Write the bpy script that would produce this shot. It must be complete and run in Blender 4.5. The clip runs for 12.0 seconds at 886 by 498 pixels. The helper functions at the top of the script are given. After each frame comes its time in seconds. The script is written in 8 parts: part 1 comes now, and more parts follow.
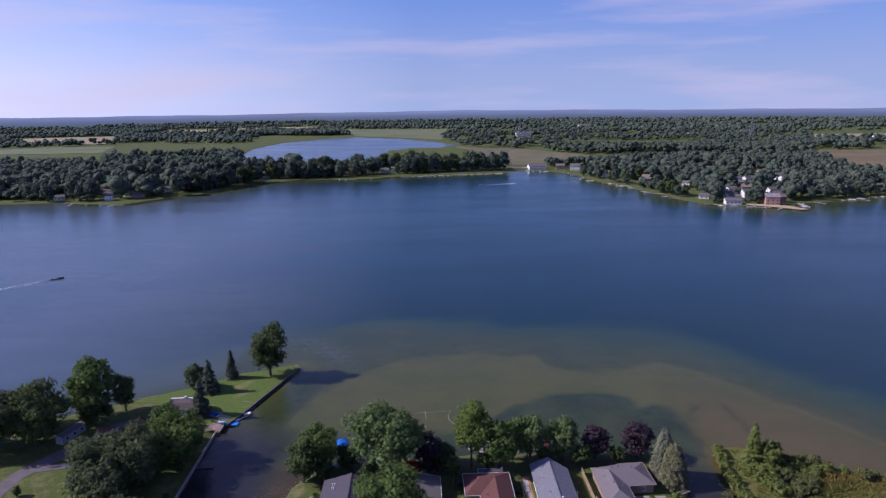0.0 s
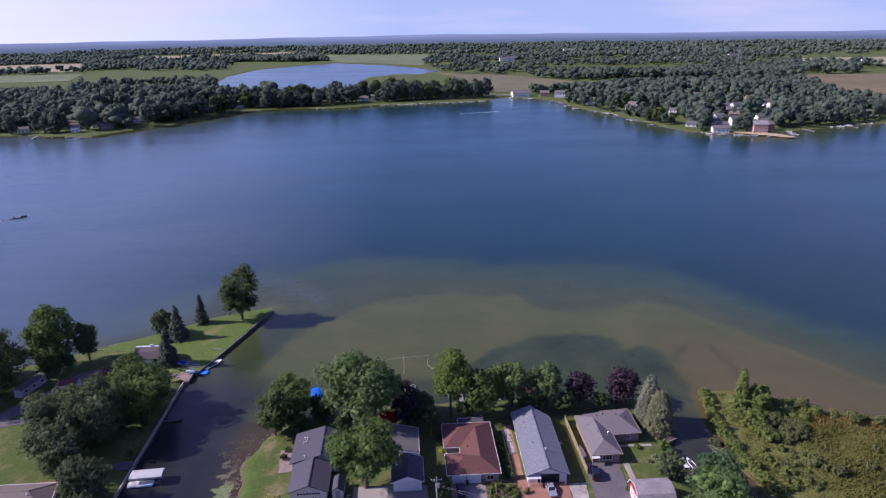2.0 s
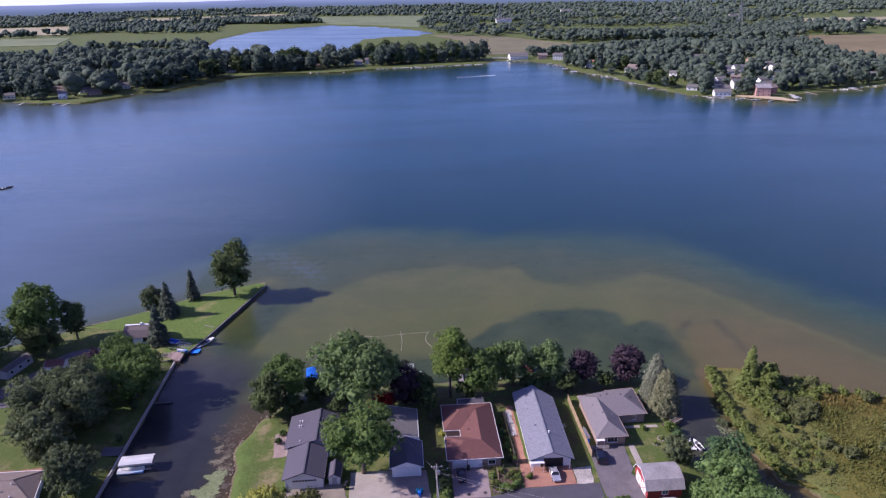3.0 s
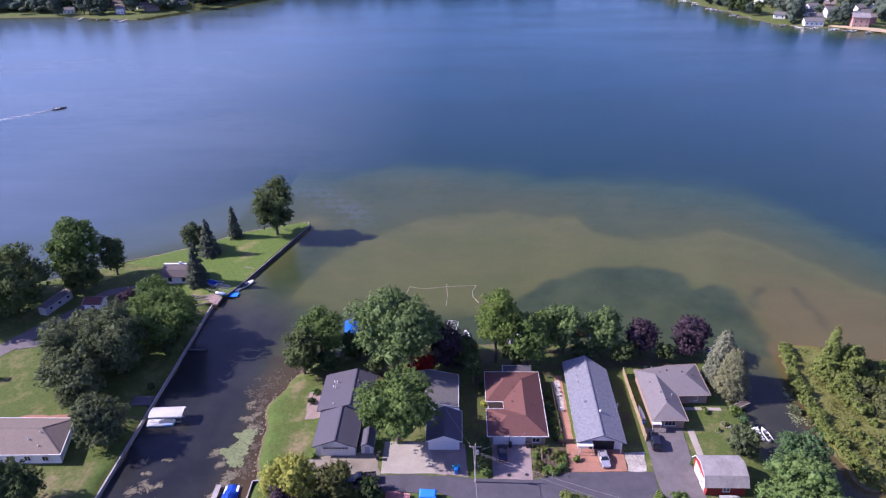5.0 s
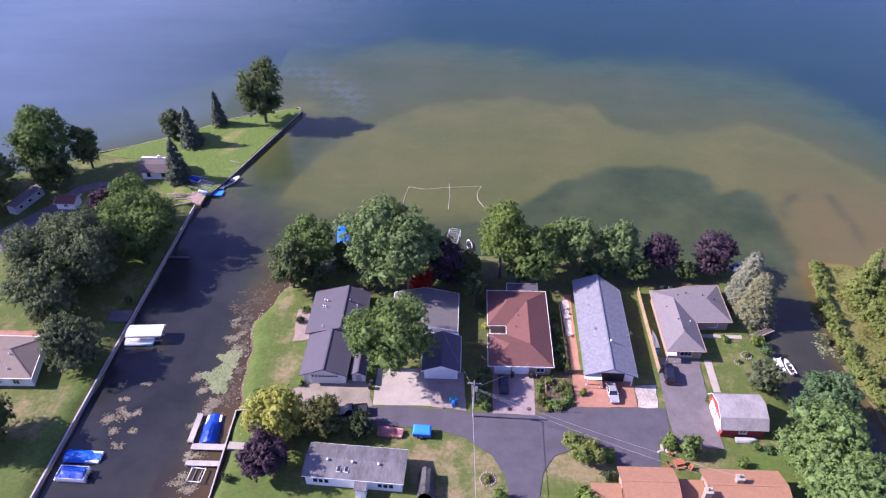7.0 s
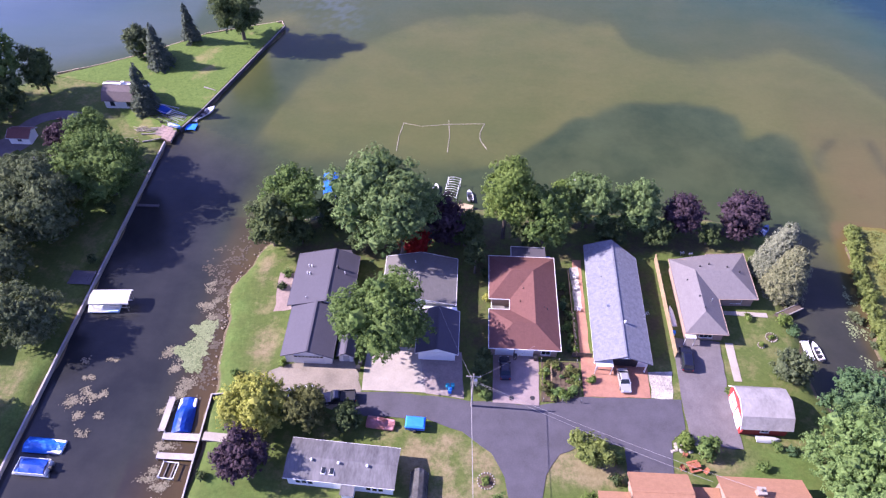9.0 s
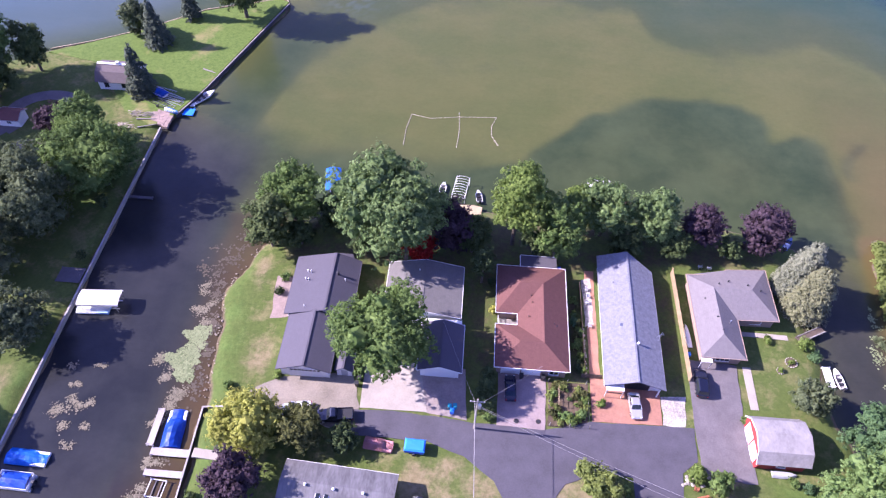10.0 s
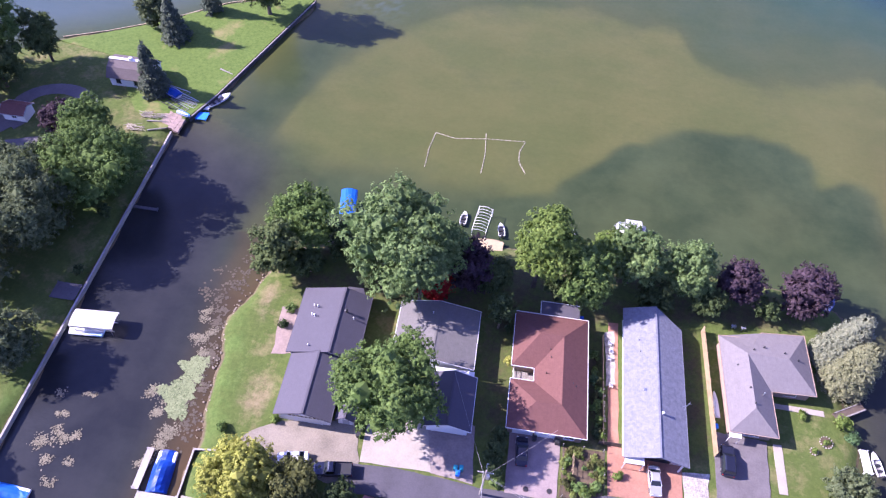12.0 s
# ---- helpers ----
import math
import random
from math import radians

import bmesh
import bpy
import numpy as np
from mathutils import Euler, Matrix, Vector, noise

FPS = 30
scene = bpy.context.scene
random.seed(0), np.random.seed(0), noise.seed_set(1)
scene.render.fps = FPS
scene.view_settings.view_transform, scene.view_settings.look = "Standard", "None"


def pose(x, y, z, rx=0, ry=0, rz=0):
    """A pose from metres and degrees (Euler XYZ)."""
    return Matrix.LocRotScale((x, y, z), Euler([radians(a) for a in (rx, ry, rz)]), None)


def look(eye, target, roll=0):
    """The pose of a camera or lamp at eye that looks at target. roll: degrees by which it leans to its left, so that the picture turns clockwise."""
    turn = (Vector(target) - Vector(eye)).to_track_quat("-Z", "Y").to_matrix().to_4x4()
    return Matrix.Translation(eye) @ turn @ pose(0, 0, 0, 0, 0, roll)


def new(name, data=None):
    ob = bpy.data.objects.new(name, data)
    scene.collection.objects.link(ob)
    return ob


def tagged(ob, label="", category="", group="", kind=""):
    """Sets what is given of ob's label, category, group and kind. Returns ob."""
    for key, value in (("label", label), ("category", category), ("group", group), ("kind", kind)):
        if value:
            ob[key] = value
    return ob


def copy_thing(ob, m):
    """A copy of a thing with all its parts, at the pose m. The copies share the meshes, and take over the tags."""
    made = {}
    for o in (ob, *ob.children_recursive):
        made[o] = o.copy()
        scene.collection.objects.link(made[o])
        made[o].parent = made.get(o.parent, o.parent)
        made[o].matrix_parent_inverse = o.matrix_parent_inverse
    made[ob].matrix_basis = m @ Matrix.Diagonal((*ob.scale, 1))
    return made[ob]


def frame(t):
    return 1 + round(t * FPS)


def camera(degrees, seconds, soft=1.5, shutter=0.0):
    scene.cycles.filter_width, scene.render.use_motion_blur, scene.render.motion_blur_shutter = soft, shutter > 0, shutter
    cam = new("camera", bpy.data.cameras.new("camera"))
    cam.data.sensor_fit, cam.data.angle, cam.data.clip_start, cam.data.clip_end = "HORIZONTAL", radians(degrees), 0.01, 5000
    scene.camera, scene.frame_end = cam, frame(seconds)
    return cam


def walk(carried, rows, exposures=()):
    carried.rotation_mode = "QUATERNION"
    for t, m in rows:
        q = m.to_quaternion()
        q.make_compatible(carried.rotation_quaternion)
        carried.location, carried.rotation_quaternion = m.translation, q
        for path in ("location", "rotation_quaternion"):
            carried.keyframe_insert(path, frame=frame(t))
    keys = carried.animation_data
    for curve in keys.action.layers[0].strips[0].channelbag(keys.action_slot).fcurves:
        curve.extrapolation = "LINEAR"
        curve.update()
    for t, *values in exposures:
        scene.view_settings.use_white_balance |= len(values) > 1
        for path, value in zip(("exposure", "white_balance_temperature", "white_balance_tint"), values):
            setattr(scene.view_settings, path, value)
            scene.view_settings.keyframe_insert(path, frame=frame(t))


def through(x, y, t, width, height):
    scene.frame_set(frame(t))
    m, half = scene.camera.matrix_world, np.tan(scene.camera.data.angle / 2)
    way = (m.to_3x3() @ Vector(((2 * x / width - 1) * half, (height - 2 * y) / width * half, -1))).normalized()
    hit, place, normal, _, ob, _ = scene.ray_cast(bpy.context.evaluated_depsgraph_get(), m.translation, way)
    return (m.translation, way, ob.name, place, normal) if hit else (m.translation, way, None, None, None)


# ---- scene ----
cam = camera(65.4, 12.0, soft=1.25)
PATH = [
    (0, (-0.362, 0.649, 97.072), (-0.295, 2.603, 96.651), -0.7),
    (0.5, (0.245, 3.469, 97.069), (0.316, 5.411, 96.598), -0.8),
    (1, (0.917, 6.409, 97.071), (0.995, 8.339, 96.549), -0.9),
    (1.5, (1.62, 9.618, 97.115), (1.71, 11.533, 96.543), -0.9),
    (2, (2.108, 13.134, 97.228), (2.216, 15.032, 96.607), -0.9),
    (2.5, (2.167, 16.895, 97.369), (2.286, 18.776, 96.699), -1.0),
    (3, (2.025, 20.863, 97.519), (2.14, 22.726, 96.801), -1.1),
    (3.2, (2.116, 22.437, 97.55), (2.225, 24.292, 96.813), -1.2),
    (5, (4.098, 36.605, 98.293), (4.048, 38.383, 97.379), -0.8),
    (5.5, (4.585, 40.874, 98.383), (4.514, 42.613, 97.397), -0.7),
    (6, (4.962, 45.427, 98.443), (4.883, 47.114, 97.372), -0.7),
    (6.5, (5.183, 50.152, 98.499), (5.106, 51.779, 97.338), -0.6),
    (7, (5.197, 55.072, 98.55), (5.127, 56.636, 97.305), -0.5),
    (7.5, (4.986, 60.083, 98.621), (4.924, 61.586, 97.303), -0.2),
    (9.5, (3.319, 80.298, 99.094), (3.272, 81.602, 97.578), 1.6),
    (10, (2.841, 85.025, 99.121), (2.789, 86.295, 97.577), 2.4),
    (10.5, (2.257, 89.322, 99.144), (2.2, 90.569, 97.582), 3.1),
    (11, (1.694, 92.92, 99.189), (1.629, 94.153, 97.617), 3.9),
    (11.5, (1.305, 95.673, 99.276), (1.228, 96.899, 97.698), 4.5),
    (12, (1.095, 97.805, 99.4), (1.006, 99.023, 97.817), 4.8),
]
LIGHTEN = [(0.0, -0.03, 5570, 32), (1.5, 0.16, 5600, 33), (2.5, 0.42, 5600, 34), (5.0, 0.93, 5580, 35), (7.5, 1.32, 5680, 38), (9.5, 1.53, 5530, 40), (12.0, 1.62, 5480, 39)]
walk(cam, [(t, look(eye, target, roll)) for t, eye, target, roll in PATH], LIGHTEN)

# ---- world, sun, exposure ----
SUN_EL, SUN_TO = radians(35.5), Vector((1.0, -0.03, 0))
world = bpy.data.worlds.new("world")
scene.world = world
world.use_nodes = True
_n = world.node_tree.nodes
_sky = _n.new("ShaderNodeTexSky")
_sky.sky_type, _sky.sun_disc = "NISHITA", False
_sky.sun_elevation, _sky.sun_rotation = SUN_EL, radians(-86.5)
_sky.air_density, _sky.dust_density, _sky.ozone_density, _sky.altitude = 1.0, 1.8, 4.0, 100
_t = world.node_tree
_up = _n.new("ShaderNodeTexGradient")
_up.texture_mapping.mapping_x = "Z"
_low = _n.new("ShaderNodeValToRGB")
_low.color_ramp.elements[0].position, _low.color_ramp.elements[0].color = 0.0, (0.85, 0.85, 0.85, 1)
_low.color_ramp.elements[1].position, _low.color_ramp.elements[1].color = 0.34, (0, 0, 0, 1)
_t.links.new(_up.outputs["Fac"], _low.inputs[0])
_haze = _n.new("ShaderNodeMix")
_haze.data_type = "RGBA"
_deep = _n.new("ShaderNodeValToRGB")
_deep.color_ramp.elements[0].position, _deep.color_ramp.elements[0].color = 0.03, (0.89, 0.915, 0.905, 1)
_deep.color_ramp.elements[1].position, _deep.color_ramp.elements[1].color = 0.2, (0.40, 0.72, 1.04, 1)
_t.links.new(_up.outputs["Fac"], _deep.inputs[0])
_t.links.new(_low.outputs[0], _haze.inputs[0])
_tint = _n.new("ShaderNodeMix")
_tint.data_type, _tint.blend_type = "RGBA", "MULTIPLY"
_tint.inputs[0].default_value = 1.0
_t.links.new(_sky.outputs[0], _tint.inputs[6])
_tint.inputs[7].default_value = (0.50, 0.60, 1.10, 1)
_t.links.new(_tint.outputs[2], _haze.inputs[6])
_side = _n.new("ShaderNodeTexGradient")
_side.texture_mapping.mapping_x = "X"
_side.texture_mapping.scale = (-1, 1, 1)
_glow = _n.new("ShaderNodeValToRGB")
_glow.color_ramp.elements[0].position, _glow.color_ramp.elements[0].color = 0.0, (0.36, 0.44, 0.57, 1)
_glow.color_ramp.elements[1].position, _glow.color_ramp.elements[1].color = 0.9, (1.0, 0.98, 1.0, 1)
_t.links.new(_side.outputs["Fac"], _glow.inputs[0])
_lit = _n.new("ShaderNodeMix")
_lit.data_type, _lit.blend_type = "RGBA", "MULTIPLY"
_lit.inputs[0].default_value = 1.0
_lit.inputs[7].default_value = (15.5, 15.5, 15.8, 1)
_t.links.new(_glow.outputs[0], _lit.inputs[6])
_blue = _n.new("ShaderNodeMix")
_blue.data_type, _blue.blend_type = "RGBA", "MULTIPLY"
_blue.inputs[0].default_value = 1.0
_t.links.new(_lit.outputs[2], _blue.inputs[6])
_t.links.new(_deep.outputs[0], _blue.inputs[7])
_t.links.new(_blue.outputs[2], _haze.inputs[7])
_wisp = _n.new("ShaderNodeTexNoise")
_wisp.texture_mapping.scale = (1.6, 1.6, 14)
_wisp.inputs["Scale"].default_value, _wisp.inputs["Detail"].default_value = 1.6, 5
_veil = _n.new("ShaderNodeValToRGB")
_veil.color_ramp.elements[0].position, _veil.color_ramp.elements[0].color = 0.48, (0, 0, 0, 1)
_veil.color_ramp.elements[1].position, _veil.color_ramp.elements[1].color = 0.68, (0.5, 0.5, 0.5, 1)
_t.links.new(_wisp.outputs[0], _veil.inputs[0])
_cloud = _n.new("ShaderNodeMix")
_cloud.data_type = "RGBA"
_t.links.new(_veil.outputs[0], _cloud.inputs[0])
_t.links.new(_haze.outputs[2], _cloud.inputs[6])
_cloud.inputs[7].default_value = (7.8, 7.0, 7.4, 1)
_t.links.new(_cloud.outputs[2], _n["Background"].inputs[0])
_n["Background"].inputs[1].default_value = 0.085
sun_data = bpy.data.lights.new("sun", "SUN")
sun_data.energy, sun_data.angle, sun_data.color = 5.0, radians(0.5), (1.0, 0.89, 0.71)
sun = new("sun", sun_data)
sun.matrix_world = look((0, 0, 200), Vector((0, 0, 200)) + SUN_TO.normalized() * math.cos(SUN_EL) - Vector((0, 0, math.sin(SUN_EL))))

# ---- materials ----
GROUND = 1.0


def shader(name, rough=0.8, metal=0.0, spec=0.5):
    m = bpy.data.materials.new(name)
    m.use_nodes = True
    b = m.node_tree.nodes["Principled BSDF"]
    b.inputs["Roughness"].default_value, b.inputs["Metallic"].default_value = rough, metal
    b.inputs["Specular IOR Level"].default_value = spec
    return m, m.node_tree, b


def place(nt, scale=(1, 1, 1)):
    g = nt.nodes.new("ShaderNodeNewGeometry")
    v = nt.nodes.new("ShaderNodeVectorMath")
    v.operation = "MULTIPLY"
    v.inputs[1].default_value = scale
    nt.links.new(g.outputs["Position"], v.inputs[0])
    return v.outputs[0]


def noisy(nt, vec, scale, detail=4.0, rough=0.6):
    n = nt.nodes.new("ShaderNodeTexNoise")
    n.inputs["Scale"].default_value, n.inputs["Detail"].default_value, n.inputs["Roughness"].default_value = scale, detail, rough
    nt.links.new(vec, n.inputs["Vector"])
    return n.outputs[0]


def ramp(nt, fac, stops):
    r = nt.nodes.new("ShaderNodeValToRGB")
    e = r.color_ramp.elements
    while len(e) < len(stops):
        e.new(0.5)
    for el, (p, c) in zip(e, stops):
        el.position, el.color = p, (*c, 1)
    nt.links.new(fac, r.inputs[0])
    return r.outputs[0]


def mixed(nt, fac, a, b, mode="MIX"):
    m = nt.nodes.new("ShaderNodeMix")
    m.data_type, m.blend_type = "RGBA", mode
    for sock, val in ((m.inputs[0], fac), (m.inputs[6], a), (m.inputs[7], b)):
        if isinstance(val, (int, float)):
            sock.default_value = val
        elif isinstance(val, tuple):
            sock.default_value = (*val, 1)
        else:
            nt.links.new(val, sock)
    return m.outputs[2]


def bumped(nt, b, height, strength, distance):
    n = nt.nodes.new("ShaderNodeBump")
    n.inputs["Strength"].default_value, n.inputs["Distance"].default_value = strength, distance
    nt.links.new(height, n.inputs["Height"])
    nt.links.new(n.outputs[0], b.inputs["Normal"])


def plain(name, c, rough=0.7, metal=0.0, vary=0.25, fine=3.0, coarse=0.3, bump=0.02, scale=(1, 1, 1)):
    """A surface of one colour with grain and blotches of wear."""
    m, nt, b = shader(name, rough, metal)
    v = place(nt, scale)
    f = noisy(nt, v, fine, 5)
    g = noisy(nt, v, coarse, 3)
    dark, light = tuple(x * (1 - vary) for x in c), tuple(min(1, x * (1 + vary)) for x in c)
    col = mixed(nt, 0.5, ramp(nt, f, [(0.3, dark), (0.7, light)]), ramp(nt, g, [(0.35, dark), (0.65, light)]))
    nt.links.new(col, b.inputs["Base Color"])
    if bump:
        bumped(nt, b, f, 0.5, bump)
    return m


def foliage(name, dark, light, through=0.32, patch_scale=0.35):
    """Leaves: each leaf its own tint, some light coming through."""
    m, nt, b = shader(name, 0.75, 0, 0.1)
    g = nt.nodes.new("ShaderNodeNewGeometry")
    col = ramp(nt, g.outputs["Random Per Island"], [(0.0, dark), (0.55, tuple((p + q) / 2 for p, q in zip(dark, light))), (1.0, light)])
    big = noisy(nt, place(nt), patch_scale, 2)
    col = mixed(nt, ramp(nt, big, [(0.35, (0, 0, 0)), (0.65, (0.5, 0.5, 0.5))]), col, light)
    nt.links.new(col, b.inputs["Base Color"])
    t = nt.nodes.new("ShaderNodeBsdfTranslucent")
    nt.links.new(col, t.inputs[0])
    mx = nt.nodes.new("ShaderNodeMixShader")
    mx.inputs[0].default_value = through
    nt.links.new(b.outputs[0], mx.inputs[1])
    nt.links.new(t.outputs[0], mx.inputs[2])
    nt.links.new(mx.outputs[0], nt.nodes["Material Output"].inputs[0])
    return m


def grass_material():
    m, nt, b = shader("grass", 0.9, 0, 0.2)
    v = place(nt)
    fine, mid, big = noisy(nt, v, 1.6, 6, 0.75), noisy(nt, v, 0.26, 8, 0.72), noisy(nt, v, 0.045, 3)
    green = ramp(nt, fine, [(0.25, (0.045, 0.072, 0.014)), (0.75, (0.105, 0.140, 0.032))])
    dry = ramp(nt, fine, [(0.25, (0.14, 0.12, 0.05)), (0.75, (0.30, 0.25, 0.13))])
    col = mixed(nt, ramp(nt, mid, [(0.5, (0, 0, 0)), (0.64, (0.6, 0.6, 0.6))]), green, dry)
    col = mixed(nt, ramp(nt, big, [(0.4, (0, 0, 0)), (0.6, (0.35, 0.35, 0.35))]), col, (0.07, 0.095, 0.025))
    for key, low, high in (("lush", (0.044, 0.086, 0.014), (0.100, 0.160, 0.034)), ("bare", (0.125, 0.105, 0.05), (0.27, 0.225, 0.125)), ("soil_shade", (0.04, 0.034, 0.02), (0.085, 0.075, 0.035))):
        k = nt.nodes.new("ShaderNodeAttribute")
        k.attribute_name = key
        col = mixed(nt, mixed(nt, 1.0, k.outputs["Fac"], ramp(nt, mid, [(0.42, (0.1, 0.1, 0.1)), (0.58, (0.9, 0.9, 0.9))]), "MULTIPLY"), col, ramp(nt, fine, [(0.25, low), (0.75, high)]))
    # sand and mud along the water's edge
    sep = nt.nodes.new("ShaderNodeSeparateXYZ")
    nt.links.new(v, sep.inputs[0])
    col = mixed(nt, ramp(nt, sep.outputs[2], [(0.0, (1, 1, 1)), (0.1, (1, 1, 1)), (0.3, (0, 0, 0))]), col, ramp(nt, fine, [(0.3, (0.08, 0.06, 0.034)), (0.7, (0.165, 0.13, 0.08))]))
    nt.links.new(col, b.inputs["Base Color"])
    bumped(nt, b, fine, 0.7, 0.12)
    return m


def water_material():
    m, nt, b = shader("lake_water", 0.3)
    b.inputs["IOR"].default_value = 1.33
    a = nt.nodes.new("ShaderNodeAttribute")
    a.attribute_name = "depth"
    w = nt.nodes.new("ShaderNodeAttribute")
    w.attribute_name = "weed"
    v = place(nt)
    bed = noisy(nt, v, 0.07, 8, 0.66)
    grain = noisy(nt, v, 0.9, 4, 0.7)
    add = nt.nodes.new("ShaderNodeMath")
    add.operation = "MULTIPLY_ADD"
    nt.links.new(bed, add.inputs[0])
    add.inputs[1].default_value = 0.22
    nt.links.new(a.outputs["Fac"], add.inputs[2])
    col = ramp(nt, add.outputs[0], [(0.02, (0.074, 0.048, 0.022)), (0.09, (0.090, 0.066, 0.025)), (0.13, (0.098, 0.092, 0.032)), (0.24, (0.082, 0.087, 0.026)), (0.31, (0.092, 0.096, 0.030)), (0.40, (0.062, 0.072, 0.026)), (0.56, (0.056, 0.070, 0.028)), (0.78, (0.034, 0.063, 0.036)), (0.97, (0.013, 0.038, 0.042))])
    col = mixed(nt, ramp(nt, grain, [(0.35, (0, 0, 0)), (0.75, (0.22, 0.22, 0.22))]), col, mixed(nt, 1.0, col, (0.55, 0.55, 0.5), "MULTIPLY"))
    blotch = noisy(nt, place(nt, (1, 1.5, 1)), 0.045, 7, 0.68)
    col = mixed(nt, ramp(nt, blotch, [(0.38, (0, 0, 0)), (0.62, (0.75, 0.75, 0.75))]), col, mixed(nt, 1.0, col, (0.74, 0.86, 0.78), "MULTIPLY"))
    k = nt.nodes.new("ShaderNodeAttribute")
    k.attribute_name = "glare_and_plume"
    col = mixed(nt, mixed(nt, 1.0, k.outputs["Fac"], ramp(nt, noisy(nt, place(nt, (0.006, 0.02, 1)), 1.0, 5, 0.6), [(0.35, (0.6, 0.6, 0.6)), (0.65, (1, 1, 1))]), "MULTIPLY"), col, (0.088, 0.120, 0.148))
    col = mixed(nt, w.outputs["Fac"], col, ramp(nt, bed, [(0.35, (0.019, 0.034, 0.014)), (0.7, (0.046, 0.064, 0.026))]))
    sand = nt.nodes.new("ShaderNodeAttribute")
    sand.attribute_name = "sand"
    col = mixed(nt, sand.outputs["Fac"], col, ramp(nt, bed, [(0.35, (0.094, 0.066, 0.026)), (0.7, (0.122, 0.092, 0.038))]))
    mud_and_shade = nt.nodes.new("ShaderNodeAttribute")
    mud_and_shade.attribute_name = "mud_and_shade"
    col = mixed(nt, mud_and_shade.outputs["Fac"], col, ramp(nt, bed, [(0.35, (0.013, 0.014, 0.019)), (0.7, (0.030, 0.030, 0.035))]))
    nt.links.new(col, b.inputs["Base Color"])
    lanes = noisy(nt, place(nt, (0.006, 0.02, 1)), 1.0, 5, 0.6)
    nt.links.new(ramp(nt, lanes, [(0.35, (0.18, 0.18, 0.18)), (0.7, (0.27, 0.27, 0.27))]), b.inputs["Roughness"])
    rip = noisy(nt, place(nt, (0.7, 1.5, 1)), 1.3, 4, 0.6)
    swell = noisy(nt, place(nt, (0.3, 1, 1)), 0.12, 2)
    h = nt.nodes.new("ShaderNodeMath")
    h.operation = "MULTIPLY_ADD"
    nt.links.new(swell, h.inputs[0])
    h.inputs[1].default_value = 2.5
    nt.links.new(rip, h.inputs[2])
    bumped(nt, b, h.outputs[0], 0.45, 0.06)
    return m


def shingles(name, c, along="y", vary=0.2, mottle=0.12):
    """Roofing in staggered courses, each shingle a little different, with streaks and stains."""
    m, nt, b = shader(name, 0.85, 0, 0.3)
    v = place(nt)
    if along == "y":
        sep, com = nt.nodes.new("ShaderNodeSeparateXYZ"), nt.nodes.new("ShaderNodeCombineXYZ")
        nt.links.new(v, sep.inputs[0])
        nt.links.new(sep.outputs[1], com.inputs[0])
        nt.links.new(sep.outputs[0], com.inputs[1])
        w = com.outputs[0]
    else:
        w = v
    br = nt.nodes.new("ShaderNodeTexBrick")
    nt.links.new(w, br.inputs["Vector"])
    br.inputs["Scale"].default_value, br.inputs["Mortar Size"].default_value = 1.0, 0.02
    br.inputs["Brick Width"].default_value, br.inputs["Row Height"].default_value = 0.9, 0.3
    br.inputs["Color1"].default_value = (*(x * (1 - vary * 0.6) for x in c), 1)
    br.inputs["Color2"].default_value = (*(x * (1 + vary * 0.6) for x in c), 1)
    br.inputs["Mortar"].default_value = (*(x * 0.8 for x in c), 1)
    stain = noisy(nt, place(nt), 0.35, 6, 0.65)
    grit = noisy(nt, place(nt), 9, 3)
    col = mixed(nt, ramp(nt, stain, [(0.35, (0, 0, 0)), (0.75, (0.35, 0.35, 0.35))]), br.outputs[0], tuple(x * 0.6 for x in c))
    col = mixed(nt, 0.5, col, ramp(nt, noisy(nt, place(nt), 1.7, 6, 0.7), [(0.32, tuple(x * (1 - 2 * mottle) for x in c)), (0.68, tuple(x * (1 + 2 * mottle) for x in c))]))
    col = mixed(nt, 0.25, col, ramp(nt, grit, [(0.3, tuple(x * 0.7 for x in c)), (0.7, tuple(x * 1.3 for x in c))]))
    nt.links.new(col, b.inputs["Base Color"])
    bumped(nt, b, br.outputs["Fac"], 0.25, -0.02)
    return m


GRASS, WATER = grass_material(), water_material()
MARSH, _nt, _b = shader("marsh_turf", 0.95, 0, 0.1)
_f, _m, _g = noisy(_nt, place(_nt), 1.8, 6, 0.75), noisy(_nt, place(_nt), 0.22, 6, 0.7), noisy(_nt, place(_nt), 0.03, 3)
_c = ramp(_nt, _f, [(0.28, (0.088, 0.078, 0.018)), (0.72, (0.205, 0.178, 0.046))])
_c = mixed(_nt, ramp(_nt, _m, [(0.4, (0, 0, 0)), (0.62, (0.75, 0.75, 0.75))]), _c, ramp(_nt, _f, [(0.28, (0.062, 0.074, 0.014)), (0.72, (0.150, 0.166, 0.036))]))
_c = mixed(_nt, ramp(_nt, _g, [(0.42, (0, 0, 0)), (0.6, (0.5, 0.5, 0.5))]), _c, (0.125, 0.095, 0.030))
_nt.links.new(_c, _b.inputs["Base Color"])
bumped(_nt, _b, _f, 0.8, 0.15)
MEADOW = plain("meadow_grass", (0.12, 0.15, 0.06), 0.95, vary=0.3, fine=0.05, coarse=0.01, bump=0)
STUBBLE = plain("stubble_field", (0.27, 0.24, 0.13), 0.95, vary=0.2, fine=0.05, coarse=0.01, bump=0)
ASPHALT = plain("asphalt", (0.066, 0.062, 0.076), 0.85, vary=0.25, fine=6, coarse=0.35)
ASPHALT_OLD = plain("worn_asphalt", (0.125, 0.112, 0.116), 0.9, vary=0.25, fine=5, coarse=0.4)
